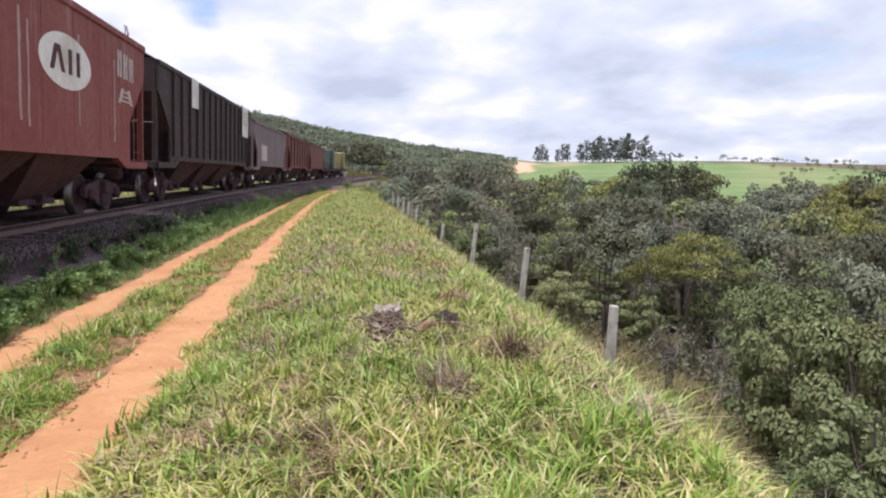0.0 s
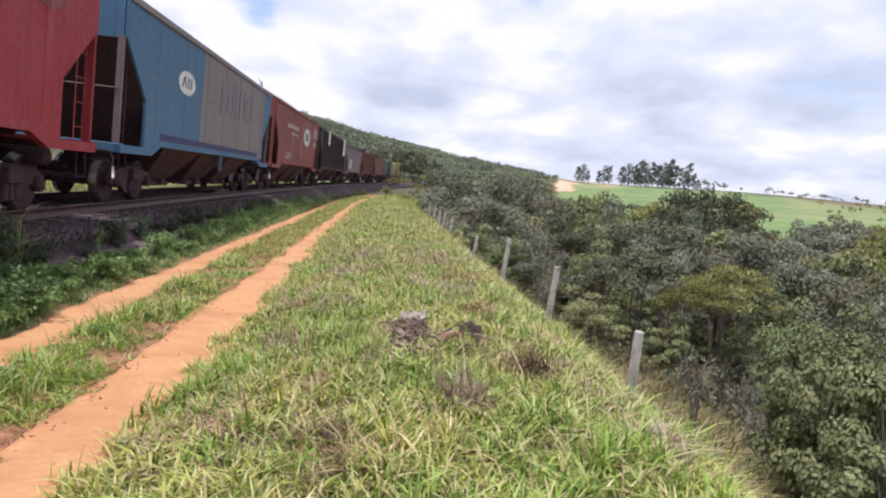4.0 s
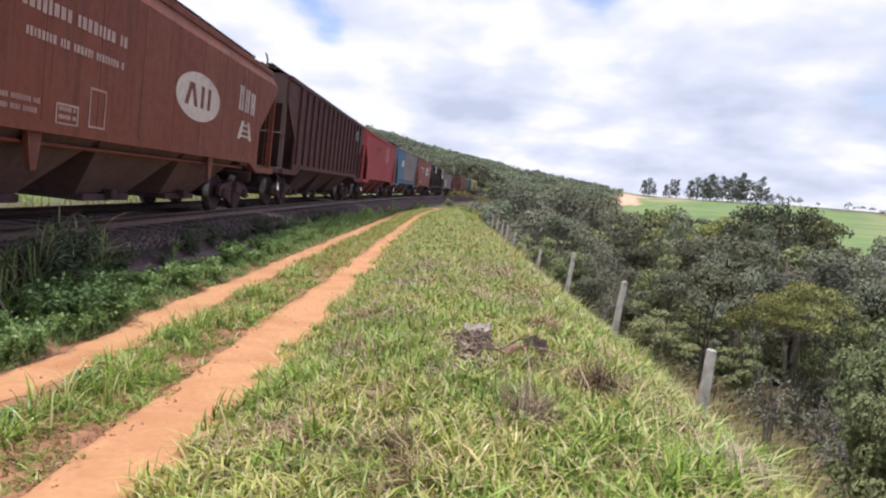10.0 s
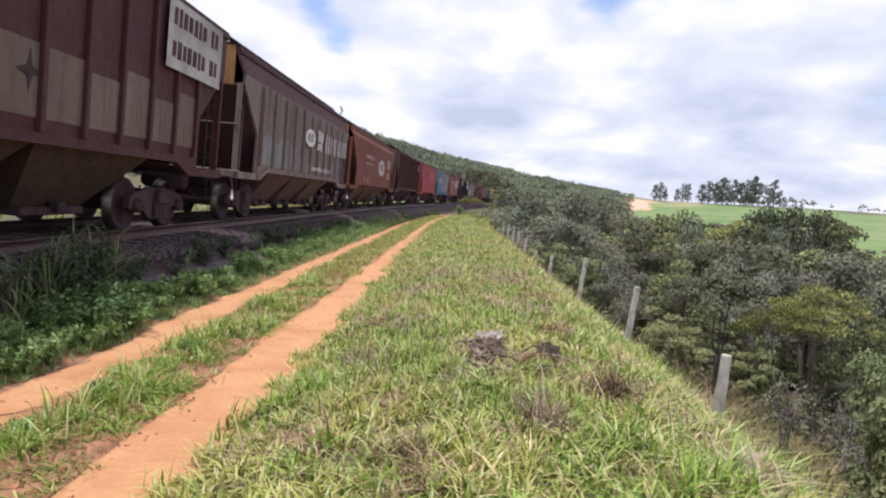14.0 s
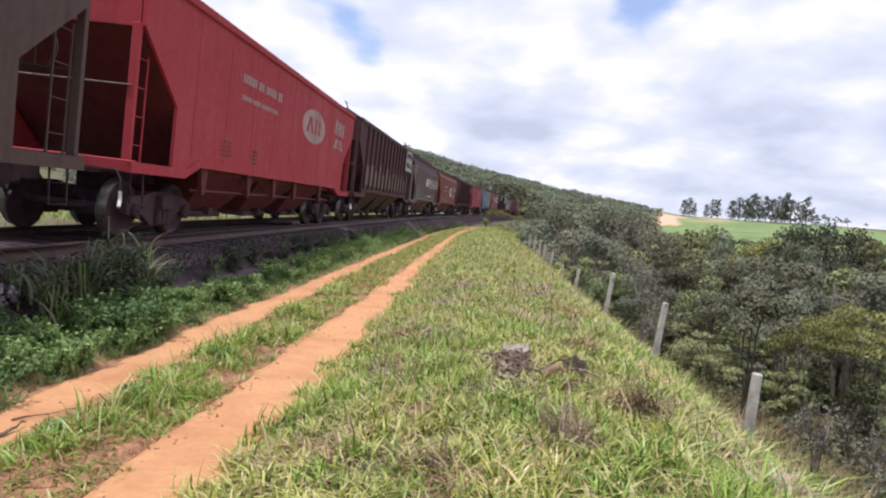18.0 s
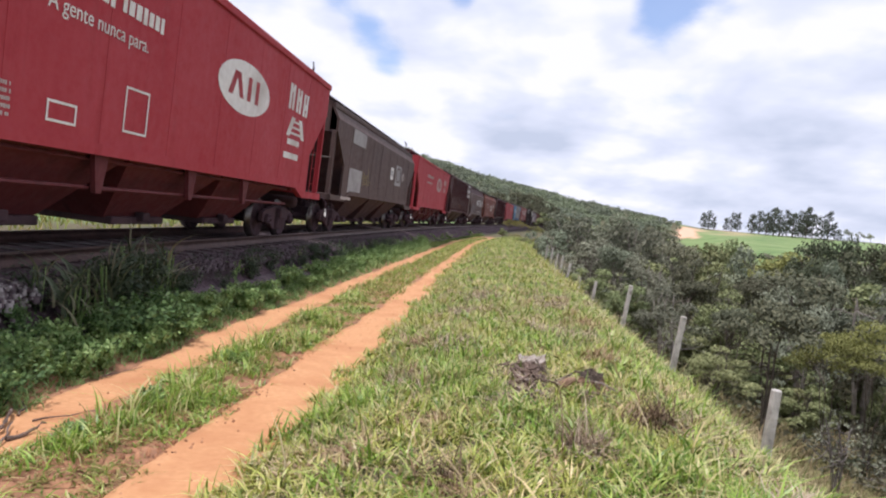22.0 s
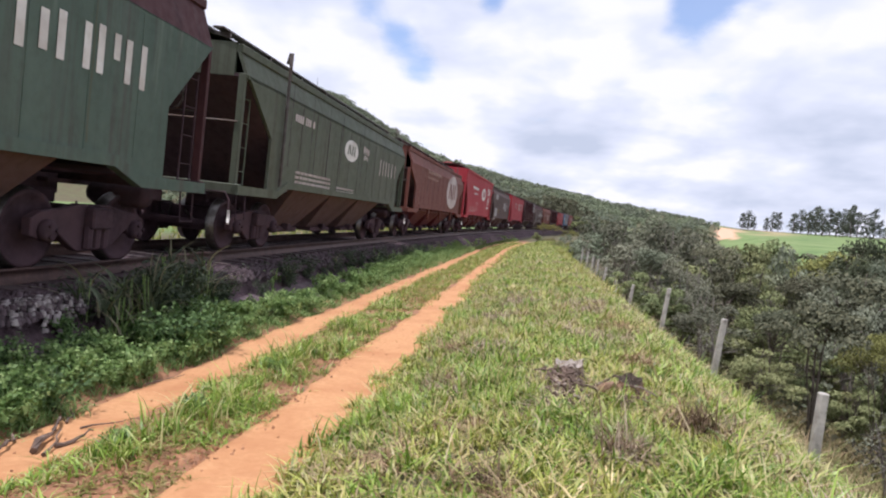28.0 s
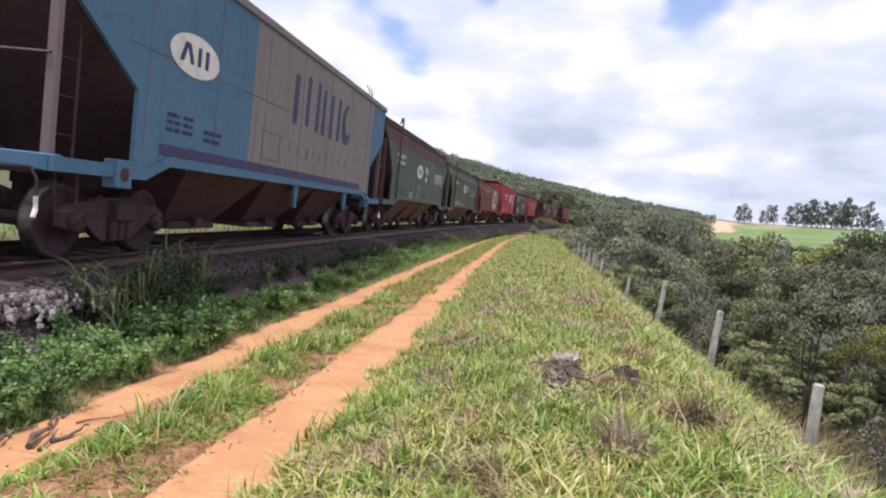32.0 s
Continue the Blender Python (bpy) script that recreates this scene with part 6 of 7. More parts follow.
    box(bm, -0.11, 0.11, 0.0, 0.52, 0.80, 1.02, 0.02)
    box(bm, -0.17, 0.13, 0.48, 0.72, 0.74, 1.06, 0.03)
    me = bpy.data.meshes.new("coupler")
    bm.to_mesh(me); bm.free()
    me.materials.append(M["under"])
    SHARED["coupler"] = me

    bm = bmesh.new()
    pts = [(0.42, 0.05, 0.98), (0.44, 0.2, 0.8), (0.36, 0.42, 0.62), (0.28, 0.6, 0.66)]
    tube(bm, pts, 0.025, 6)
    me = bpy.data.meshes.new("brake_hose")
    bm.to_mesh(me); bm.free()
    me.materials.append(M["under"])
    SHARED["brake_hose"] = me

    # a ladder: width 0.4 along x, foot at 0
    bm = bmesh.new()
    for x in (-0.2, 0.2):
        box(bm, x - 0.02, x + 0.02, -0.012, 0.012, 0, 1.85)
    for k in range(5):
        tube(bm, [(-0.2, 0, 0.2 + 0.38 * k), (0.2, 0, 0.2 + 0.38 * k)], 0.011, 5)
    SHARED["ladder"] = bm_data(bm, "ladder")
    bm = bmesh.new()
    for y in (-0.17, 0.17):
        box(bm, -0.01, 0.01, y - 0.014, y + 0.014, 0, 1.6)
    for k in range(4):
        tube(bm, [(0, -0.17, 0.25 + 0.42 * k), (0, 0.17, 0.25 + 0.42 * k)], 0.010, 5)
    SHARED["side_ladder"] = bm_data(bm, "side_ladder")
    bm = bmesh.new()
    ring = [(0.27 * math.cos(2 * math.pi * k / 16), 0, 0.27 * math.sin(2 * math.pi * k / 16)) for k in range(17)]
    tube(bm, ring, 0.018, 5, False)
    for k in range(4):
        tube(bm, [(0, 0, 0), ring[4 * k]], 0.012, 5)
    SHARED["brake_wheel"] = bm_data(bm, "brake_wheel")


def bm_data(bm, name):
    me = bpy.data.meshes.new(name)
    bm.to_mesh(me)
    bm.free()
    return me


def tinted(key, material):
    """A shared mesh in another paint."""
    k = (key, material.name)
    if k not in SHARED:
        SHARED[k] = SHARED[key].copy()
        SHARED[k].materials.clear()
        SHARED[k].materials.append(material)
    return SHARED[k]


def add(name, me, parent, m=None, label=""):
    ob = new(name, me)
    ob.parent = parent
    if m is not None:
        ob.matrix_basis = m
    if label:
        ob["label"] = label
    return ob


SPINNING, MOVING = [], []


def bogie(car, y):
    b = add("bogie", SHARED["bogie"], car, pose(0, y, 0))
    add("side_frame", SHARED["side_frame"], b)
    add("side_frame", SHARED["side_frame"], b, pose(0, 0, 0, 0, 0, 180))
    for w in (-0.34, 0.34):
        add("brake_beam", SHARED["brake_beam"], b, pose(0, w, 0, 0, 0, 0 if w > 0 else 180))
    for w in (-0.89, 0.89):
        ws = add("wheelset", SHARED["wheelset"], b, pose(0, w, WHEEL_R))
        SPINNING.append((ws, w))
    return b


def mark(car, kind, y, z, w, h, material, face=1.506, label="", thick=0.004):
    """A painted patch or plate on the wagon's side: centre y and z, width and height."""
    bm = bmesh.new()
    if kind == "disc":
        n = 36
        prism(bm, [(y + w / 2 * math.cos(2 * math.pi * k / n), z + h / 2 * math.sin(2 * math.pi * k / n)) for k in range(n)], face, face + thick)
    elif kind == "ring":
        n = 28
        for k in range(n):
            a, b = 2 * math.pi * k / n, 2 * math.pi * (k + 1) / n
            q = [(y + w / 2 * f * math.cos(t), z + h / 2 * f * math.sin(t)) for f, t in ((1, a), (1, b), (0.78, b), (0.78, a))]
            prism(bm, q, face, face + thick)
    elif kind == "diamond":
        prism(bm, [(y - w / 2, z), (y, z + h / 2), (y + w / 2, z), (y, z - h / 2)][::-1], face, face + thick)
    elif kind == "frame":
        for a, b, c, d in ((-w / 2, w / 2, h / 2 - 0.03, h / 2), (-w / 2, w / 2, -h / 2, -h / 2 + 0.03), (-w / 2, -w / 2 + 0.03, -h / 2 + 0.03, h / 2 - 0.03), (w / 2 - 0.03, w / 2, -h / 2 + 0.03, h / 2 - 0.03)):
            box(bm, face, face + thick, y + a, y + b, z + c, z + d)
    elif kind == "slant":
        prism(bm, [(y - w / 2, z - h / 2), (y - w / 2 + w * 0.45, z - h / 2), (y + w / 2, z + h / 2), (y + w / 2 - w * 0.45, z + h / 2)], face, face + thick)
    else:
        box(bm, face, face + thick, y - w / 2, y + w / 2, z - h / 2, z + h / 2)
    bmesh.ops.recalc_face_normals(bm, faces=bm.faces[:])
    return part("marking" if kind != "panel" else "sign_panel", bm, material, car, label)


def lines(car, y, z, w, rows, size, material, face=1.506, gap=1.7):
    """Rows of small lettering too worn to read: each row one part of short upright bars."""
    rng = np.random.default_rng(int(abs(y * 1000 + z * 77)) % 9973)
    for k in range(rows):
        bm = bmesh.new()
        x, word = y - w / 2, int(rng.integers(4, 9))
        while x < y + w / 2:
            ww = size * rng.uniform(0.35, 0.6)
            hh = size * rng.uniform(0.8, 1.0)
            zz = z - k * size * gap
            box(bm, face, face + 0.004, x, x + ww, zz - hh / 2, zz + hh / 2)
            x += ww + size * 0.22
            word -= 1
            if not word:
                x += size * 0.6
                word = int(rng.integers(3, 9))
        part("lettering", bm, material, car)["kind"] = "stuff"


def hopper(i, paint, label, ribs=0, rib_paint=None, end_paint=None, chord=None, sill=None, belly=None, marks=None, sections=None, eave=4.09, inside="p_recess", hood=None, shift=0.0, drop=0.85, cut=1.32, shoulder=0.0, inset=0.2, shade=None, post=None, rungs=None):
    """A covered hopper wagon: i is its place in the train."""
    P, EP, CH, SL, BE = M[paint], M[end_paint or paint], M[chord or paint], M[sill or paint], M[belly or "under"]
    car = new("hopper_wagon")
    h = (PITCH[i] - GAP) / 2
    tagged(car, label, "freight wagon", "wagons of the train")
    eave = eave + (0.5 * inset if shoulder else 0.0)
    zc = eave - 0.12
    flank = zc - shoulder  # where the upright side ends
    xt = 1.50 - (inset if shoulder else 0.0)
    hb = eave - drop
    hi = 2.18
    run = (hb - 1.22) * (cut - 0.1) / (hb - hi)
    car["eave"] = eave
    car["flank"] = flank
    secs = [(-h if k == 0 else a, h if k == len(sections) - 1 else b, pt) for k, (a, b, pt) in enumerate(sections)] if sections else [(-h, h, paint)]
    for s in (-1, 1):
        # side plates, cut back at the ends above the platforms
        for a, b, pt in secs:
            out = []
            if a <= -h:
                out += [(-h + 0.1, flank), (-h + 0.1, hb), (-h + cut, hi), (-h + cut, 1.2)] + ([(-h + 1.9, 1.2), (-h + 2.3, 1.36)] if b > -h + 2.3 else [])
            else:
                out += [(a, flank), (a, 1.36 if a < h - 2.3 else 1.2)]
            if b >= h:
                out += ([(h - 2.3, 1.36), (h - 1.9, 1.2)] if a < h - 2.3 else []) + [(h - cut, 1.2), (h - cut, hi), (h - 0.1, hb), (h - 0.1, flank)]
            else:
                out += [(b, 1.36), (b, flank)]
            bm = bmesh.new()
            prism(bm, out if s > 0 else out[::-1], s * 1.44, s * 1.50)
            bmesh.ops.recalc_face_normals(bm, faces=bm.faces[:])
            part("side_plate", bm, M[pt], car)
        bm = bmesh.new()
        o = [(-h, 1.06), (-h + 1.75, 1.06), (-h + 2.35, 1.28), (h - 2.35, 1.28), (h - 1.75, 1.06), (h, 1.06), (h, 1.22), (h - 1.8, 1.22), (h - 2.3, 1.42), (-h + 2.3, 1.42), (-h + 1.8, 1.22), (-h, 1.22)]
        prism(bm, o, s * 1.41, s * 1.535)
        bmesh.ops.triangulate(bm, faces=[f for f in bm.faces if len(f.verts) > 4])
        bmesh.ops.recalc_face_normals(bm, faces=bm.faces[:])
        part("side_sill", bm, SL, car)
        bm = bmesh.new()
        box(bm, min(s * (xt - 0.08), s * (xt + 0.045)), max(s * (xt - 0.08), s * (xt + 0.045)), -h + 0.1, h - 0.1, zc - 0.02, eave, 0.012)
        part("top_chord", bm, CH, car)
        # shoulder: likely on brown-topped wagons, added on others to shorten their shadow
        if shoulder:
            bm = bmesh.new()
            v = [bm.verts.new((s * x, y, z)) for y in (-h + 0.1, h - 0.1) for x, z in ((1.50, flank), (xt, zc), (xt - 0.06, zc), (1.44, flank))]
            for q in ((0, 1, 5, 4), (1, 2, 6, 5), (2, 3, 7, 6), (3, 0, 4, 7), (0, 3, 2, 1), (4, 5, 6, 7)):
                bm.faces.new([v[n] for n in q])
            bmesh.ops.recalc_face_normals(bm, faces=bm.faces[:])
            part("shoulder_plate", bm, M[shade or paint], car)
    # ribs
    if ribs:
        bm0 = bmesh.new()
        box(bm0, 1.50, 1.575, -0.05, 0.05, 1.42, flank - 0.02, 0.01)
        rib_me = bm_data(bm0, "rib")
        rib_me.materials.append(M[rib_paint or paint])
        for k in range(ribs):
            y = -h + 1.6 + (2 * h - 3.2) * k / (ribs - 1)
            add("rib", rib_me, car, pose(0, y, 0))
            add("rib", rib_me, car, pose(0, y, 0, 0, 0, 180))
    # roof: a low arch with walkway and hatches
    bm = bmesh.new()
    n = 8
    xs = [(xt + 0.02) * (2 * k / n - 1) for k in range(n + 1)]
    zr = lambda x: eave - 0.01 + 0.24 * (1 - (x / (xt + 0.02)) ** 2)
    va = [bm.verts.new((x, -h + 0.08, zr(x))) for x in xs]
    vb = [bm.verts.new((x, h - 0.08, zr(x))) for x in xs]
    for k in range(n):
        bm.faces.new((va[k], va[k + 1], vb[k + 1], vb[k]))
    part("roof", bm, CH, car)
    bm = bmesh.new()
    for x in (-0.75, -0.45, 0.45, 0.75):
        box(bm, x - 0.1, x + 0.1, -h + 0.3, h - 0.3, eave + 0.30, eave + 0.33)
    for k in range(8):
        y = -h + 0.6 + (2 * h - 1.2) * k / 7
        box(bm, -0.85, 0.85, y - 0.03, y + 0.03, eave + 0.20, eave + 0.30)
    part("roof_walkway", bm, M["steel"], car)
    for k in range(5):
        y = -h + 1.8 + (2 * h - 3.6) * k / 4
        bm = bmesh.new()
        box(bm, -0.32, 0.32, y - 0.95, y + 0.95, eave + 0.2, eave + 0.36, 0.04)
        part("hatch", bm, CH, car)
    # ends
    for s in (-1, 1):
        bm = bmesh.new()
        y0, y1 = sorted((s * (h - 0.1), s * (h - 0.16)))
        box(bm, -xt + 0.08, xt - 0.08, y0, y1, hb - 0.02, eave + 0.03)
        part("end_hood", bm, M[hood] if hood and s < 0 else EP, car)
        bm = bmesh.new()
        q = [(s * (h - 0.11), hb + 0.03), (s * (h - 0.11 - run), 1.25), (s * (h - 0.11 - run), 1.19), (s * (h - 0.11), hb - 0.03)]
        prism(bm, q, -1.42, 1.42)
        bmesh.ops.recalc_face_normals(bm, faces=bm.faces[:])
        # sheet coloured darker than the coat, for the shade of the recess
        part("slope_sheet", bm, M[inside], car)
        bm = bmesh.new()
        y0, y1 = sorted((s * h, s * (h - 0.16)))
        box(bm, -1.52, 1.52, y0, y1, 1.06, 1.24, 0.012)
        part("end_sill", bm, EP, car)
        bm = bmesh.new()
        y0, y1 = sorted((s * (h - 0.16), s * (h - 1.9)))
        box(bm, -0.35, 0.35, y0, y1, 1.0, 1.06)
        box(bm, -1.41, 1.41, s * (h - 1.3) - 0.06, s * (h - 1.3) + 0.06, 1.06, 1.16)
        part("draft_sill", bm, M["under"], car)
        for x in (-1.40, 1.40):
            bm = bmesh.new()
            box(bm, x - 0.06, x + 0.06, s * (h - 0.07) - 0.042, s * (h - 0.07) + 0.042, 1.24, hb + 0.02, 0.008)
            part("corner_post", bm, M[post] if post else EP, car)
            # rungs given the shaded underside colour are lost in the recess
            add("side_ladder", tinted("side_ladder", M[rungs] if rungs else EP), car, pose(x * 0.97, s * (h - 0.36), 1.22))
        add("ladder", tinted("ladder", M[rungs] if rungs else EP), car, pose(-0.98, s * (h + 0.02), 1.2))
        bm = bmesh.new()
        tube(bm, [(-1.4, s * (h - 0.02), 2.3), (1.4, s * (h - 0.02), 2.3)], 0.016, 5)
        part("grab_bar", bm, M["steel"], car)
        add("coupler", SHARED["coupler"], car, pose(0, s * (h - 0.12), 0, 0, 0, 0 if s > 0 else 180))
        add("brake_hose", SHARED["brake_hose"], car, pose(0, s * (h - 0.12), 0, 0, 0, 0 if s > 0 else 180))
        bogie(car, s * (h - 1.95))
        add("foot_step", SHARED["foot_step"], car, pose(0, s * (h - 0.36) - 0.18, 0))
    for s in (-1, 1):
        bm = bmesh.new()
        tube(bm, [(-0.2 * s, s * (h + 0.1), 1.1), (1.36 * -s, s * (h + 0.1), 1.08), (1.44 * -s, s * (h + 0.1), 0.95), (1.46 * -s, s * (h + 0.12), 0.72)], 0.017, 6)
        lever = part("uncoupling_lever", bm, M["under"], car)
        bm = bmesh.new()
        tube(bm, [(1.455 * -s, s * (h + 0.115), 0.78), (1.47 * -s, s * (h + 0.13), 0.64), (1.5 * -s, s * (h + 0.2), 0.56)], [0.026, 0.028, 0.024], 6)
        part("handle", bm, M["white"], lever, "white-painted lever end")
    add("air_reservoir", SHARED["air_reservoir"], car, pose(0.75, h - 0.95, 0.92))
    add("brake_wheel", tinted("brake_wheel", M["steel"]), car, pose(0.75, h + 0.06, 2.55))
    # hopper bottoms with their outlet gates
    y0, y1 = -h + 3.1, h - 3.1
    n = 3
    for k in range(n):
        a, b = y0 + (y1 - y0) * k / n, y0 + (y1 - y0) * (k + 1) / n
        m = (a + b) / 2
        bm = bmesh.new()
        t = [bm.verts.new(p) for p in ((-1.40, a, 1.33), (1.40, a, 1.33), (1.40, b, 1.33), (-1.40, b, 1.33))]
        d = [bm.verts.new(p) for p in ((-0.62, m - 0.85, 0.40), (0.62, m - 0.85, 0.40), (0.62, m + 0.85, 0.40), (-0.62, m + 0.85, 0.40))]
        for j in range(4):
            bm.faces.new((t[j], t[(j + 1) % 4], d[(j + 1) % 4], d[j]))
        bm.faces.new(d[::-1])
        bmesh.ops.recalc_face_normals(bm, faces=bm.faces[:])
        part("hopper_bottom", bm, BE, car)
        bm = bmesh.new()
        box(bm, -0.74, 0.74, m - 0.8, m + 0.8, 0.30, 0.42, 0.015)
        box(bm, 0.7, 0.86, m - 0.1, m + 0.1, 0.36, 0.5, 0.015)
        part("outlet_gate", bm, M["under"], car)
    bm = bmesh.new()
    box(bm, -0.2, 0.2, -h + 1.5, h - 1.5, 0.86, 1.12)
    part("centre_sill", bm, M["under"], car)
    plain = set(car.children)
    for f in marks or ():
        f(car, h)
    for ob in car.children:
        if ob not in plain:
            ob.location.y += shift
    MOVING.append((car, i, h))
    return car


shared_meshes()


def locomotive(i, body, cab, label):
    car = new("locomotive")
    tagged(car, label, "locomotive", "engines of the train")
    h = (PITCH[i] - GAP) / 2
    bm = bmesh.new()
    box(bm, -1.45, 1.45, -h, h, 1.0, 1.35, 0.02)
    part("frame", bm, M["under"], car)
    bm = bmesh.new()
    box(bm, -0.95, 0.95, -h + 0.6, h - 4.2, 1.35, 3.9, 0.12)
    part("hood", bm, M[body], car)
    bm = bmesh.new()
    box(bm, -1.4, 1.4, h - 4.2, h - 1.8, 1.35, 4.1, 0.12)
    part("cab", bm, M[cab], car)
    bm = bmesh.new()
    box(bm, -0.8, 0.8, h - 1.8, h - 0.4, 1.35, 2.6, 0.1)
    part("short_hood", bm, M[cab], car)
    for s in (-1, 1):
        bm = bmesh.new()
        tube(bm, [(s * 1.4, -h + 0.3, 2.3), (s * 1.4, h - 4.3, 2.3)], 0.03, 6)
        for k in range(6):
            y = -h + 0.4 + (2 * h - 4.9) * k / 5
            tube(bm, [(s * 1.4, y, 1.35), (s * 1.4, y, 2.3)], 0.025, 5)
        part("handrail", bm, M["steel"], car)
        bm = bmesh.new()
        box(bm, min(s * 1.39, s * 1.41), max(s * 1.39, s * 1.41), h - 3.7, h - 2.5, 2.9, 3.6)
        part("window", bm, M["ink"], car)
        bogie(car, s * (h - 2.6))
        add("coupler", SHARED["coupler"], car, pose(0, s * (h - 0.1), 0, 0, 0, 0 if s > 0 else 180))
    for k, y in enumerate((-h + 2.0, -h + 4.0)):
        bm = bmesh.new()
        lathe_z = [(0.6 * math.cos(2 * math.pi * j / 16), 0.6 * math.sin(2 * math.pi * j / 16)) for j in range(16)]
        a = [bm.verts.new((u, y + v, 3.88)) for u, v in lathe_z]
        b = [bm.verts.new((u, y + v, 4.08)) for u, v in lathe_z]
        bm.faces.new(b)
        for j in range(16):
            bm.faces.new((a[j], a[(j + 1) % 16], b[(j + 1) % 16], b[j]))
        part("roof_fan", bm, M["steel"], car)
    bm = bmesh.new()
    box(bm, -1.2, 1.2, -1.6, 1.6, 0.45, 1.0, 0.08)
    part("fuel_tank", bm, M["under"], car)
    MOVING.append((car, i, h))
    return car


# markings: emblems and brand lettering as plain shapes -------------------------------
def emblem(y, z, w, h, paint, plate="white", face=1.506):
    """A white disc with slanting bars of the wagon's own colour."""
    def f(car, half):
        mark(car, "disc", y, z, w, h, M[plate], face)
        mark(car, "slant", y - 0.24 * w, z + 0.02 * h, w * 0.16, h * 0.46, M[paint], face + 0.005)
        mark(car, "slant", y - 0.12 * w, z + 0.02 * h, -w * 0.16, h * 0.46, M[paint], face + 0.005)
        for dy in (0.06, 0.22):
            mark(car, "bar", y + dy * w, z + 0.02 * h, w * 0.07, h * 0.46, M[paint], face + 0.005)
    return f


def owner(y, z, w, h, z2, w2, h2, plate="white", face=1.506):
    """Three heavy strokes over a small ladder shape."""
    def f(car, half):
        for k in range(3):
            for e in (-0.3, 0.3):
                mark(car, "bar", y - w / 3 + k * w / 3 + e * w / 3 * 0.7, z - (k - 1) * 0.02, w * 0.09, h * (0.96 - 0.04 * k), M[plate], face)
            mark(car, "bar", y - w / 3 + k * w / 3, z + h * (0.3 - 0.2 * k), w * 0.12, h * 0.2, M[plate], face)
        for e in (-1, 1):
            bm_w = w2 * 0.2
            mark(car, "slant", y + e * w2 * 0.3, z2, -e * bm_w * 2, h2, M[plate], face)
        for k, ww in enumerate((0.35, 0.55, 0.8)):
            mark(car, "bar", y, z2 + h2 * (0.28 - 0.3 * k), w2 * ww, h2 * 0.11, M[plate], face + 0.005)
    return f


def rows_of(y, z, w, rows, size, plate="pale", face=1.506):
    return lambda car, half: lines(car, y, z, w, rows, size, M[plate], face)


def patch(kind, y, z, w, h, mat, face=1.506, label=""):
    return lambda car, half: mark(car, kind, y, z, w, h, M[mat], face, label)


def blocks(items, mat, face=1.506):
    """Large worn lettering as single upright strokes and rings: kind, y, z, w, h."""
    def f(car, half):
        for kind, y, z, w, h in items:
            mark(car, kind, y, z, w, h, M[mat], face)
    return f


def brackets(ys, mat):
    """Supports that hang from the side sill."""
    def f(car, half):
        for y in ys:
            bm = bmesh.new()
            prism(bm, [(y - 0.16, 1.3), (y + 0.16, 1.3), (y + 0.06, 0.8), (y - 0.06, 0.8)][::-1], 1.38, 1.45)
            bmesh.ops.recalc_face_normals(bm, faces=bm.faces[:])
            part("sill_bracket", bm, M[mat], car)
    return f


def stripe(mat):
    def f(car, half):
        bm = bmesh.new()
        box(bm, 1.5, 1.508, -half + 2.35, half - 2.35, 1.425, 1.58)
        part("stripe", bm, M[mat], car)
    return f


def side_pipe(z, mat):
    """A long pipe below the side sill."""
    def f(car, half):
        bm = bmesh.new()
        tube(bm, [(1.33, -half + 2.4, z), (1.33, half - 2.4, z)], 0.03, 6)
        part("side_pipe", bm, M[mat], car)
    return f


def bay_patches(ribs, z, h, mat):
    """Faded paint in the lower part of each bay between the ribs."""
    def f(car, half):
        step = (2 * half - 3.2) / (ribs - 1)
        for k in range(ribs - 1):
            e = 0.16 * math.sin(k * 2.7) + 0.06 * (k % 2)
            mark(car, "bar", -half + 1.6 + step * (k + 0.5), z + e / 2, step - 0.1, h + e, M[mat])
    return f


def words(text, y, z, size, mat, label="white lettering"):
    """Lettering that can still be read, in the built-in font."""
    def f(car, half):
        cu = bpy.data.curves.new("lettering", "FONT")
        cu.body, cu.size, cu.align_x, cu.align_y, cu.extrude = text, size, "CENTER", "CENTER", 0.002
        ob = bpy.data.objects.new("lettering", cu)
        me = bpy.data.meshes.new_from_object(ob)
        bpy.data.objects.remove(ob)
        me.transform(Matrix(((0, 0, 1, 1.508), (1, 0, 0, y), (0, 1, 0, z), (0, 0, 0, 1))))
        me.materials.clear()
        me.materials.append(M[mat])
        add("lettering", me, car, None, label)["kind"] = "stuff"
    return f


def panel_seams(count, mat):
    """Upright weld seams where the side's sheets meet."""
    def f(car, half):
        bm = bmesh.new()
        box(bm, 1.5, 1.505, -0.009, 0.009, 1.42, car["flank"] - 0.02)
        me = bm_data(bm, "panel_seam")
        me.materials.append(M[mat])
        for k in range(count):
            add("panel_seam", me, car, pose(0, -half + 1.95 + (2 * half - 3.9) * k / (count - 1), 0))
    return f


def seam(z, mat):
    def f(car, half):
        bm = bmesh.new()
        box(bm, 1.5, 1.508, -half + 1.5, half - 1.4, z - 0.008, z + 0.008)
        part("seam", bm, M[mat], car)
    return f


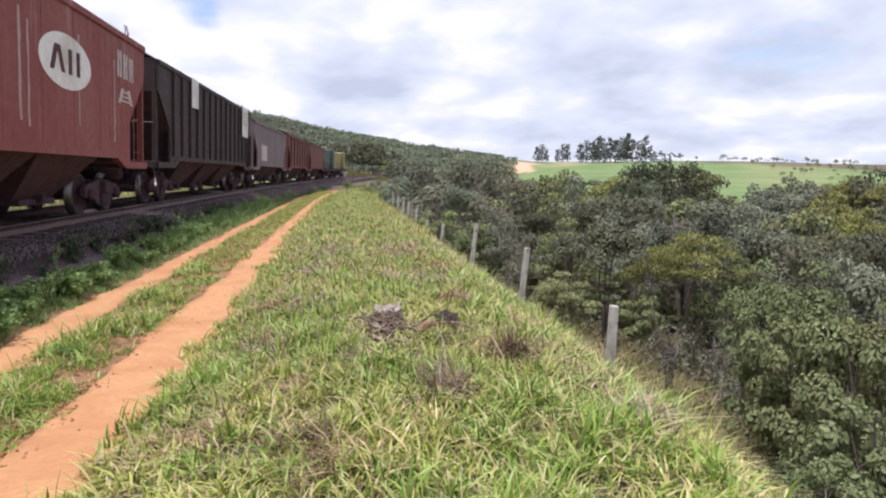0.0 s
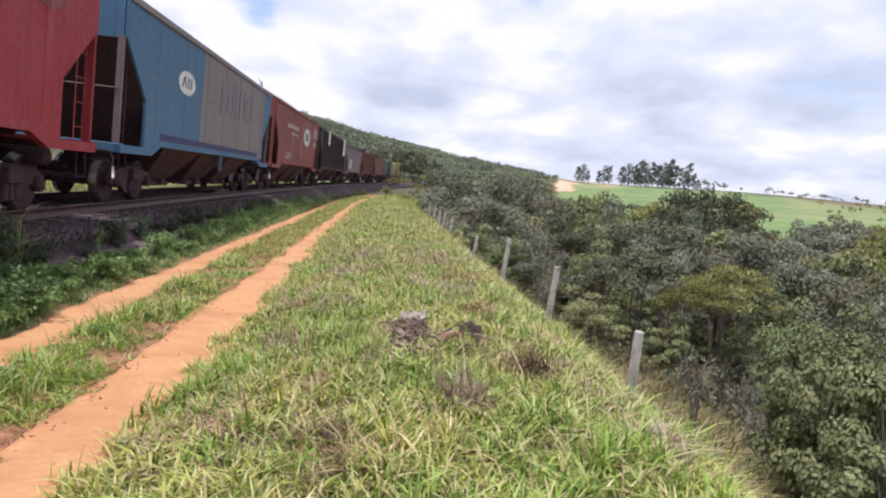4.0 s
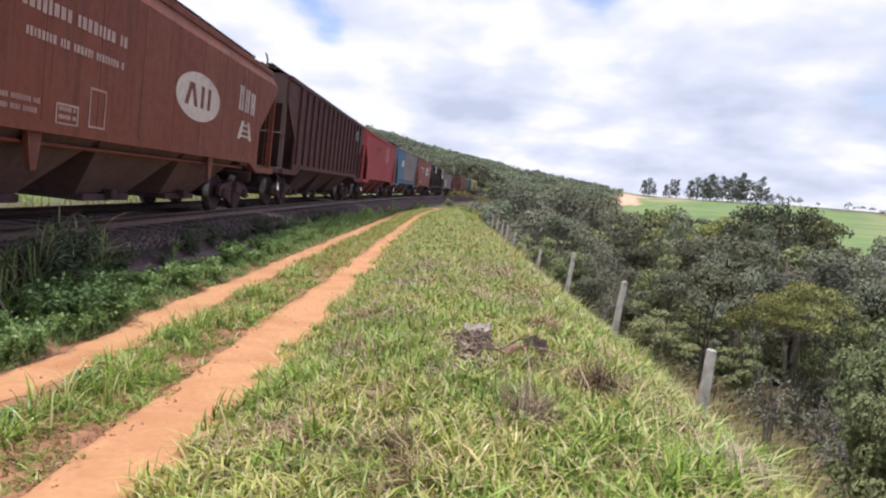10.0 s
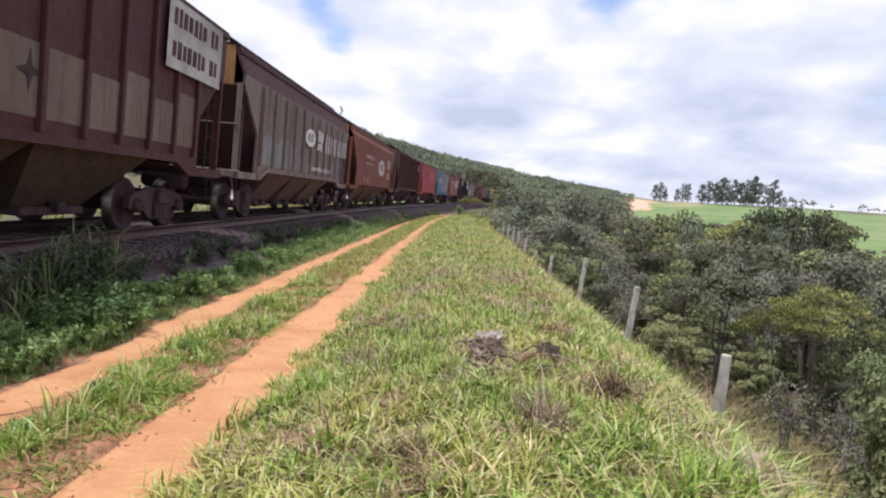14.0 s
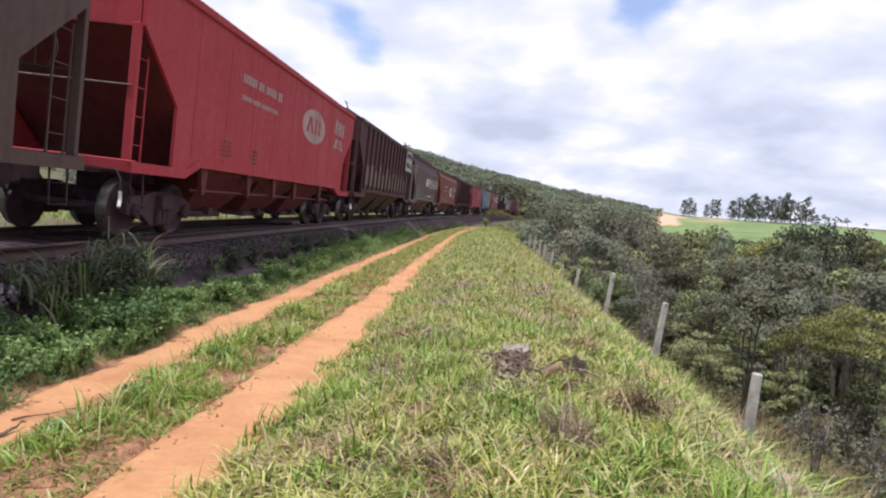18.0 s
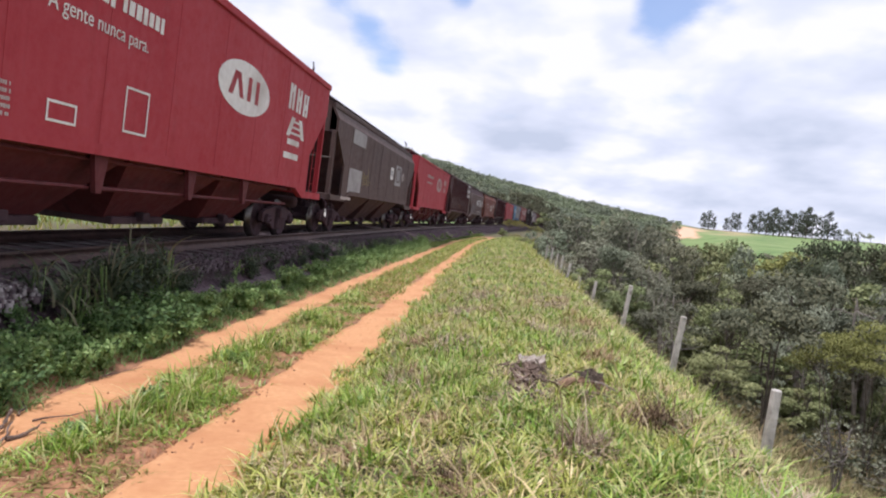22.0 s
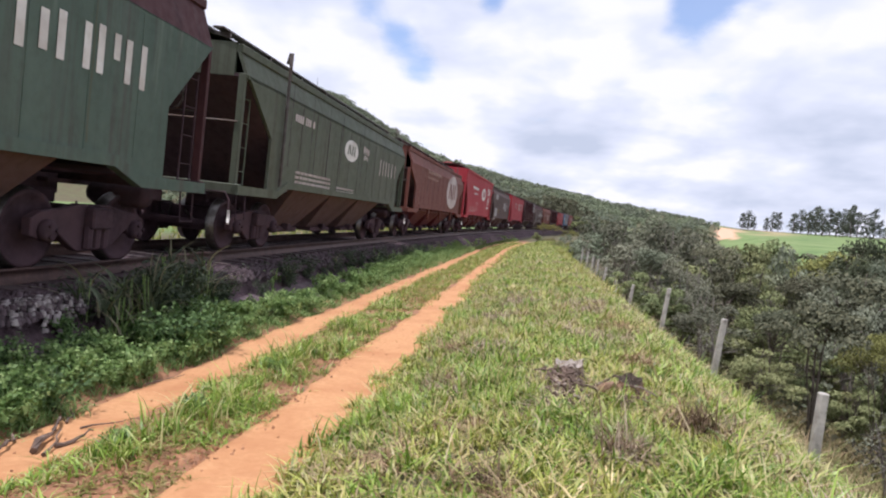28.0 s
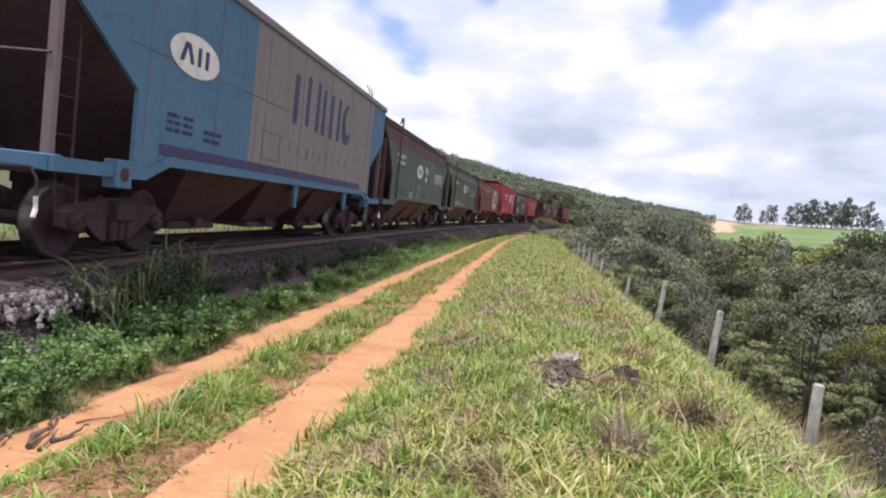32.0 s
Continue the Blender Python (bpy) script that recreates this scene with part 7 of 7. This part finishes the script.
def streaks(ys, mat, w=0.14, z0=1.45, z1=3.9):
    """Pale or dark runs down the plate."""
    def f(car, half):
        for k, y in enumerate(ys):
            bm = bmesh.new()
            n = 9
            rng = np.random.default_rng(int(abs(y) * 100) + k)
            e = rng.uniform(0.3, 1.0, n) * w / 2
            zz = np.linspace(z1 - rng.uniform(0, 0.5), z0 + rng.uniform(0, 0.5), n)
            a = [bm.verts.new((1.5045, y - e[j], zz[j])) for j in range(n)]
            b = [bm.verts.new((1.5045, y + e[(j * 3) % n], zz[j])) for j in range(n)]
            for j in range(n - 1):
                bm.faces.new((a[j], a[j + 1], b[j + 1], b[j]))
            part("streak", bm, M[mat], car)
    return f


def washes(items, mat):
    """Ragged patches of old paint low on the side: y, width, height."""
    def f(car, half):
        for k, (y, w, hgt) in enumerate(items):
            rng = np.random.default_rng(500 + k)
            n = 9
            top = 1.46 + hgt * (0.9 + 0.16 * np.convolve(rng.normal(0, 1, n + 2), np.ones(3) / 3, "valid"))
            low = 1.44 + 0.06 * rng.uniform(0, 1, n)
            ys = np.linspace(y - w / 2, y + w / 2, n)
            bm = bmesh.new()
            a = [bm.verts.new((1.504, ys[j], low[j])) for j in range(n)]
            b = [bm.verts.new((1.504, ys[j] + rng.uniform(-0.03, 0.03), top[j])) for j in range(n)]
            for j in range(n - 1):
                bm.faces.new((a[j], a[j + 1], b[j + 1], b[j]))
            part("marking", bm, M[mat], car, "worn pale wash of old paint")
    return f


def scribble(points, r, mat):
    """A sprayed line on the side: points y, z."""
    def f(car, half):
        bm = bmesh.new()
        tube(bm, [(1.5035, y, z) for y, z in points], r, 5)
        for v in bm.verts:
            v.co.x = 1.504 + (v.co.x - 1.504) * 0.15
        part("marking", bm, M[mat], car, "sprayed yellow scrawl")
    return f


def rivets(y, z0, z1, mat):
    """An upright row of rivet heads."""
    def f(car, half):
        bm = bmesh.new()
        n = int((z1 - z0) / 0.11)
        for k in range(n):
            z = z0 + (z1 - z0) * k / (n - 1)
            box(bm, 1.5, 1.516, y - 0.02 + 0.05 * (k % 2), y + 0.02 + 0.05 * (k % 2), z - 0.02, z + 0.02)
        part("rivet_row", bm, M[mat], car)["kind"] = "stuff"
    return f


def jacking_pads(mat):
    """A box under each corner of the side, its round hole a dark disc."""
    def f(car, half):
        for s in (-1, 1):
            y = s * (half - 1.5)
            bm = bmesh.new()
            box(bm, 1.38, 1.57, y - 0.17, y + 0.17, 0.93, 1.28, 0.015)
            pad = part("jacking_pad", bm, M[mat], car)
            # flat disc coloured dark for the shade inside the hole
            bm = bmesh.new()
            n = 16
            prism(bm, [(y + 0.09 * math.cos(2 * math.pi * k / n), 1.1 + 0.09 * math.sin(2 * math.pi * k / n)) for k in range(n)], 1.57, 1.574)
            part("hole", bm, M["under"], pad, "dark disc standing for a round hole")
    return f


def vent_pipe(y):
    def f(car, half):
        bm = bmesh.new()
        e = car["eave"]
        tube(bm, [(1.575, y, 1.3), (1.575, y, e + 0.06), (1.56, y + 0.05, e + 0.26), (1.5, y + 0.12, e + 0.28), (1.45, y + 0.14, e + 0.08)], 0.035, 6)
        part("pipe", bm, M["steel"], car)
    return f


def roof_clutter(y, seed):
    """Bent hatch bars standing up over the roof edge."""
    def f(car, half):
        rng = np.random.default_rng(seed)
        for k in range(3):
            bm = bmesh.new()
            yy = y + rng.uniform(-0.25, 0.25)
            tube(bm, [(1.2, yy, car["eave"] + 0.03), (1.25, yy + rng.uniform(-0.1, 0.1), car["eave"] + 0.25), (1.2, yy + rng.uniform(-0.25, 0.1), car["eave"] + 0.42)], 0.014, 5)
            part("hatch_bar", bm, M["steel"], car)
    return f


STROKES = [("bar", -0.4, 3.05, 0.24, 1.0), ("bar", 0.36, 3.12, 0.2, 1.05), ("bar", 1.05, 3.1, 0.2, 1.1), ("bar", 1.5, 3.05, 0.2, 1.05), ("bar", 2.12, 3.05, 0.2, 1.05), ("bar", 2.76, 3.05, 0.2, 1.05)]
BIG = [("bar", 2.12, 2.59, 0.12, 0.68), ("bar", 2.6, 2.59, 0.12, 0.66), ("bar", 3.05, 2.6, 0.1, 0.62), ("bar", 3.62, 2.6, 0.1, 0.62), ("bar", 3.97, 2.6, 0.1, 0.66), ("bar", 4.5, 2.6, 0.1, 0.66), ("bar", 4.9, 2.62, 0.12, 0.66), ("bar", 5.36, 2.62, 0.12, 0.6), ("bar", 5.78, 2.62, 0.1, 0.64), ("bar", 6.2, 2.62, 0.12, 0.6)]
GREENS = [("bar", 3.28, 2.53, 0.12, 0.5), ("bar", 3.6, 2.53, 0.12, 0.4), ("bar", 3.86, 2.54, 0.12, 0.5), ("bar", 4.28, 2.54, 0.12, 0.5), ("bar", 4.52, 2.56, 0.12, 0.54), ("bar", 4.82, 2.66, 0.12, 0.3), ("bar", 5.06, 2.54, 0.12, 0.52), ("bar", 5.38, 2.54, 0.12, 0.54)]

locomotive(0, "p_yellow", "p_yellow", "dull yellow diesel locomotive at the head of the train")
locomotive(1, "p_green", "p_green", "dark green diesel locomotive behind the leading one")
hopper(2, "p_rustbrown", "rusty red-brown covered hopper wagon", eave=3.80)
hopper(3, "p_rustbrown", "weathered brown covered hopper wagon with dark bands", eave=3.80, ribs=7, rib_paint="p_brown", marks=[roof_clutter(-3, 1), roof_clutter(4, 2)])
hopper(4, "p_mauve", "dusty mauve-grey covered hopper wagon", eave=3.72, marks=[patch("panel", -3.6, 2.06, 2.2, 0.9, "pale", label="pale sign panel")])
hopper(5, "p_dark", "sooty black ribbed hopper wagon with white panels", eave=4.03, ribs=14, marks=[
    patch("panel", -4.26, 3.55, 0.95, 0.95, "white", 1.58), patch("panel", 6.3, 3.36, 1.7, 1.4, "white", 1.58), lambda car, half: lines(car, 6.3, 3.8, 1.3, 4, 0.1, M["pale"], 1.585)])
hopper(6, "p_pinkred", "faded red hopper wagon with a white disc emblem", belly="p_belly", eave=4.15, marks=[panel_seams(9, "p_pinkred"), 
    emblem(2.5, 2.98, 2.45, 1.0, "p_brown"), owner(6.0, 3.41, 1.3, 0.62, 2.72, 1.1, 0.34, "pale"), rows_of(-1.67, 3.2, 1.5, 1, 0.22), rows_of(-3.6, 3.2, 1.6, 1, 0.22), rows_of(-1.97, 2.86, 2.0, 1, 0.14),
    rows_of(-3.5, 1.85, 1.6, 3, 0.07), patch("bar", -0.4, 1.76, 0.34, 0.34, "p_brown"), streaks((-2.3, -2.75, 0.59, 3.1, 0.9, 5.2), "pale2", 0.12), roof_clutter(7.2, 3)])
hopper(7, "p_greige", "blue and grey hopper wagon with dark lettering", belly="p_belly", eave=4.13, end_paint="p_blue", sill="p_blue", post="p_mauve", rungs="under", sections=[(-8.03, -2.5, "p_blue"), (-2.5, 6.45, "p_greige"), (6.45, 8.03, "p_blue")], marks=[panel_seams(7, "p_mauve"), 
    emblem(-3.95, 2.95, 1.4, 0.58, "p_blue"), blocks(STROKES, "ink"), patch("ring", 3.5, 3.03, 0.86, 1.02, "ink"), stripe("navy"), seam(2.75, "p_greige"), brackets((0.3,), "p_blue"), roof_clutter(6.8, 4)])
hopper(8, "p_red2", "dusty red hopper wagon with a faded emblem", belly="p_maroon", inside="p_maroon", eave=4.00, marks=[panel_seams(10, "p_red2"), 
    emblem(2.16, 3.05, 2.4, 1.0, "p_red2", "p_worn"), patch("disc", 5.6, 3.39, 1.2, 0.55, "p_pinkred"), rows_of(-2.4, 3.2, 2.0, 1, 0.2, "p_pinkred"), rows_of(-2.4, 2.85, 2.0, 1, 0.12, "p_pinkred"), roof_clutter(6.6, 5)])
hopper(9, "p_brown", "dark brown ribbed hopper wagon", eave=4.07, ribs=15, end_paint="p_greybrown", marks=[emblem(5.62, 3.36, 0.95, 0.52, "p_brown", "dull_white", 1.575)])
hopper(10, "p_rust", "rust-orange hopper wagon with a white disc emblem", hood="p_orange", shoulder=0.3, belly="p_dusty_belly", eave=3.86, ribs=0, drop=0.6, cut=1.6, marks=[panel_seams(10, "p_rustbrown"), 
    emblem(1.88, 2.42, 2.42, 0.94, "p_rustbrown", "pale"), owner(5.1, 2.77, 1.45, 0.6, 2.05, 1.15, 0.44, "pale"), rows_of(-2.6, 2.8, 2.6, 1, 0.19, "pale2"), rows_of(-2.6, 2.44, 2.4, 1, 0.12, "pale2"),
    patch("frame", -2.05, 1.72, 0.46, 0.56, "pale2"), patch("frame", -2.82, 1.55, 0.54, 0.28, "pale2"), rows_of(-2.82, 1.62, 0.4, 2, 0.06, "pale2"), rows_of(-3.9, 1.65, 0.9, 2, 0.07, "pale2"),
    streaks((-5.5, -4.4, -3.2, -1.0, 0.4, 3.6, 4.2), "p_rustbrown", 0.09), brackets((3.0, -3.4), "p_rustbrown"), side_pipe(1.14, "p_rust"), roof_clutter(7.5, 6)])
hopper(11, "p_dirtywhite", "dirty white and brown hopper wagon with white lettering", hood="p_orange", eave=3.97, shoulder=0.5, shade="p_brown", ribs=11, rib_paint="p_dirtywhite", end_paint="p_dirtywhite", chord="p_brown", belly="p_dusty_belly", marks=[
    emblem(-0.4, 2.6, 1.38, 0.57, "p_greybrown", "white", 1.58), owner(1.12, 2.76, 0.88, 0.4, 2.41, 0.8, 0.26, "white", 1.58), blocks(BIG, "white", 1.58),
    washes(((-4.6, 1.5, 0.85), (-3.3, 1.1, 0.9), (-2.2, 1.2, 0.95), (-1.0, 0.9, 0.55), (0.1, 0.8, 0.35), (1.4, 1.0, 0.5), (2.7, 0.9, 0.4), (4.1, 0.7, 0.55), (5.0, 0.6, 0.8)), "p_wash"), rows_of(1.6, 1.62, 3.0, 1, 0.14, "pale", 1.58),
    roof_clutter(6.4, 7)])
hopper(12, "p_brown", "tan and brown ribbed hopper wagon with a lettered white panel", eave=4.10, ribs=14, end_paint="p_brown", belly="p_tanbelly", marks=[
    patch("panel", 6.05, 3.42, 2.6, 1.15, "pale_grey", 1.58), rows_of(6.0, 3.72, 2.1, 2, 0.32, "p_brown", 1.586),
    bay_patches(14, 1.98, 0.8, "p_brown2"),
    patch("bar", 0.4, 1.81, 0.5, 0.3, "p_orange", 1.512), patch("diamond", 1.24, 2.1, 0.14, 0.5, "p_dark", 1.512), patch("diamond", 1.24, 2.1, 0.5, 0.14, "p_dark", 1.517), roof_clutter(6.0, 8)])
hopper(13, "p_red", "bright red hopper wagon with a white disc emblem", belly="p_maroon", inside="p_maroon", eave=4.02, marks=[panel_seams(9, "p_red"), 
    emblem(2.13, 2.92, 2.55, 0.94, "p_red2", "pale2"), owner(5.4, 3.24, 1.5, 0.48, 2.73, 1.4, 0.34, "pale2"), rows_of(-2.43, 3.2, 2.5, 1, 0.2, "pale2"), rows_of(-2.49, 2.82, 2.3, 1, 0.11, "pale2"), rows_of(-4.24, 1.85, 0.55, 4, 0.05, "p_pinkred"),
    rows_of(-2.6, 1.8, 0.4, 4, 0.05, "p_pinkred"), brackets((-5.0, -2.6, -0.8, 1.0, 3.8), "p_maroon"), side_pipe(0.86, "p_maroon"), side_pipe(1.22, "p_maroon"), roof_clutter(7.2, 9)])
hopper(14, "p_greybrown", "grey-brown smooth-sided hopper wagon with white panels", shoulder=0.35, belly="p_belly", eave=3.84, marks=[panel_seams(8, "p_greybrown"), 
    patch("panel", -4.95, 3.22, 1.9, 0.46, "dull_white"), patch("panel", -5.05, 1.76, 1.85, 0.84, "dull_white"), patch("bar", -6.18, 1.165, 1.3, 0.09, "pale", 1.54), patch("panel", 1.72, 2.52, 0.62, 0.52, "white"), rows_of(1.72, 2.6, 0.4, 2, 0.07, "ink", 1.512),
    patch("panel", 3.37, 2.52, 1.6, 0.9, "dull_white"), patch("ring", 3.37, 2.55, 1.4, 0.7, "p_greybrown", 1.512), patch("slant", 3.1, 2.55, 0.2, 0.4, "ink", 1.512), patch("bar", 3.45, 2.5, 0.08, 0.4, "ink", 1.512), patch("bar", 3.75, 2.5, 0.08, 0.4, "ink", 1.512),
    patch("diamond", 4.71, 2.55, 0.76, 0.44, "pale"), patch("disc", 4.71, 2.55, 0.26, 0.18, "p_greybrown", 1.512), scribble([(-3.95, 2.2), (-3.9, 1.85), (-3.8, 1.7), (-3.65, 1.85), (-3.62, 2.1), (-3.72, 2.15), (-3.7, 1.9)], 0.018, "p_yellow"), scribble([(-3.5, 1.75), (-3.4, 2.05), (-3.3, 2.1), (-3.28, 1.85), (-3.4, 1.72), (-3.2, 1.8), (-3.1, 2.4)], 0.016, "p_yellow"), scribble([(-3.05, 1.7), (-2.95, 2.2), (-2.8, 1.75), (-2.6, 1.95), (-2.5, 1.8)], 0.016, "p_yellow"), rivets(-1.05, 1.6, 3.3, "p_dark"), rivets(5.9, 1.6, 3.3, "p_dark"),
    streaks((-1.8, 2.45, 5.4), "p_dark", 0.06), roof_clutter(6.0, 10)])
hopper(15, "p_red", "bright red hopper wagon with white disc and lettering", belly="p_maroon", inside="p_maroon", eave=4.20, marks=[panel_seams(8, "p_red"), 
    emblem(1.92, 2.96, 2.6, 0.96, "p_red2"), owner(5.25, 3.31, 1.65, 0.6, 2.67, 1.4, 0.45), patch("bar", 5.14, 2.32, 0.9, 0.13, "white"), patch("bar", 5.07, 2.0, 1.1, 0.14, "white"), rows_of(-2.93, 3.2, 3.1, 1, 0.22, "white"), words("A gente nunca para.", -2.72, 2.83, 0.26, "white"),
    patch("frame", -3.36, 1.68, 0.53, 0.24, "white"), patch("frame", -1.81, 1.93, 0.6, 0.6, "white"), rows_of(-5.43, 1.87, 0.22, 5, 0.045, "pale"), rows_of(-4.64, 1.84, 0.2, 5, 0.045, "pale"), rows_of(-4.29, 1.84, 0.2, 5, 0.045, "pale"), brackets((-4.8, -2.4, 0.2, 2.6), "p_maroon"), side_pipe(0.86, "p_maroon"), side_pipe(1.22, "p_maroon"), roof_clutter(7.2, 11)])
hopper(16, "p_rustbrown", "rusty brown hopper wagon with a large white disc", belly="p_maroon", eave=3.52, shoulder=0.46, marks=[panel_seams(11, "p_brown"), 
    emblem(3.5, 2.38, 4.0, 1.8, "p_rustbrown", "pale"), streaks((-5.6, -4.2, -2.9, -1.6, 0.2, 1.9, 2.9, 4.3, 5.2), "p_brown", 0.08), rows_of(-2.6, 2.96, 3.4, 1, 0.17, "faint"), rows_of(-2.9, 2.7, 2.6, 1, 0.12, "faint"), brackets((4.2, -3.0, 0.4), "p_rustbrown"), side_pipe(1.16, "p_rustbrown"), roof_clutter(6.6, 12)])
hopper(17, "p_greygreen", "dull grey-green hopper wagon with small white emblem", drop=0.52, belly="p_dusty_belly", eave=3.52, shoulder=0.46, ribs=0, marks=[panel_seams(12, "p_dark"), 
    emblem(-0.34, 2.54, 1.3, 0.56, "p_greygreen"), owner(1.2, 2.7, 0.7, 0.2, 2.5, 0.5, 0.14, "pale"), blocks([("bar", 3.1, 2.4, 0.1, 0.5), ("bar", 3.5, 2.4, 0.1, 0.46), ("bar", 3.9, 2.4, 0.1, 0.46), ("bar", 4.3, 2.4, 0.1, 0.46), ("bar", 4.8, 2.4, 0.1, 0.46), ("bar", 5.3, 2.4, 0.1, 0.46)], "pale"),
    rows_of(-4.1, 2.76, 1.2, 1, 0.18, "pale"), rows_of(-3.2, 1.66, 2.4, 3, 0.06, "pale"), rows_of(-0.6, 1.5, 1.6, 2, 0.05, "pale"), vent_pipe(-5.4), streaks((-4.9, -3.6, -2.4, -1.3, 0.8, 2.2, 3.5), "p_dark", 0.05), roof_clutter(6.3, 13)])
hopper(18, "p_green", "green hopper wagon with brown grime along the top", hood="p_orange", eave=3.85, shoulder=0.6, shade="p_brown", drop=0.7, cut=1.2, chord="p_brown", end_paint="p_brown", rungs="under", belly="p_dusty_belly", marks=[panel_seams(12, "p_green"), 
    emblem(-0.84, 2.58, 1.37, 0.56, "p_green"), owner(0.8, 2.73, 0.7, 0.34, 2.35, 0.64, 0.26), blocks(GREENS, "white"), patch("ring", 2.35, 2.64, 1.2, 0.92, "p_palegreen"), patch("panel", -2.47, 1.52, 0.53, 0.24, "pale"), rows_of(-2.47, 1.58, 0.4, 3, 0.03, "p_green", 1.512),
    patch("frame", -0.85, 1.72, 0.4, 0.5, "pale"), rows_of(-4.2, 1.75, 1.4, 3, 0.07, "p_greygreen"), rows_of(-4.9, 2.9, 1.6, 2, 0.14, "pale"), streaks((-5.2, -1.6, 4.4), "p_greygreen", 0.05), vent_pipe(-5.5), roof_clutter(6.4, 14)])
hopper(19, "p_greige", "sky-blue and warm grey hopper wagon with navy lettering", shift=-0.27, drop=1.15, cut=1.5, belly="p_belly", eave=4.20, end_paint="p_blue", sill="p_blue", post="p_mauve", rungs="under", sections=[(-7.9, -2.83, "p_blue"), (-2.83, 6.1, "p_greige"), (6.1, 7.9, "p_blue")], marks=[panel_seams(7, "p_mauve"), 
    emblem(-4.66, 2.91, 1.46, 0.6, "navy"), blocks(STROKES, "navy"), patch("disc", 3.5, 3.03, 0.86, 1.02, "navy"), stripe("navy"), seam(2.75, "p_mauve"), patch("frame", -1.54, 1.95, 0.9, 0.54, "ink"), patch("disc", 3.62, 3.14, 0.6, 0.72, "p_palegreen", 1.512), *[words(c, y, 2.04, 0.36, "ink", "dark lettering") for c, y in zip("logistica", (-0.55, -0.04, 0.55, 1.0, 1.45, 2.0, 2.55, 3.1, 3.68))],
    rows_of(-5.14, 2.0, 0.34, 3, 0.06, "navy"), rows_of(-4.73, 2.0, 0.28, 3, 0.06, "navy"), rows_of(-3.95, 1.88, 0.57, 2, 0.07, "navy"), brackets((0.26, 4.2), "p_blue"), jacking_pads("p_blue"), roof_clutter(6.8, 15)])


def motions():
    """The train rolls forward along the line; its wheels turn."""
    for car, i, h in MOVING:
        rows = []
        for k in range(33):
            s = FRONT[i] - h + SPEED * k
            x, y, z, a = track_at(s)
            rows.append((float(k), Matrix.Translation((x, y, z)) @ Euler((0, 0, -a)).to_matrix().to_4x4() @ pose(0, 0, 0, 0, CANT, 0)))
        walk(car, rows)
    turn = SPEED * 0.1 / WHEEL_R
    poses = [Matrix.Rotation(-turn * k, 4, "X") for k in range(321)]
    for ws, w in SPINNING:
        at = Matrix.Translation((0, w, WHEEL_R))
        walk(ws, [(k * 0.1, at @ poses[k]) for k in range(321)])


motions()
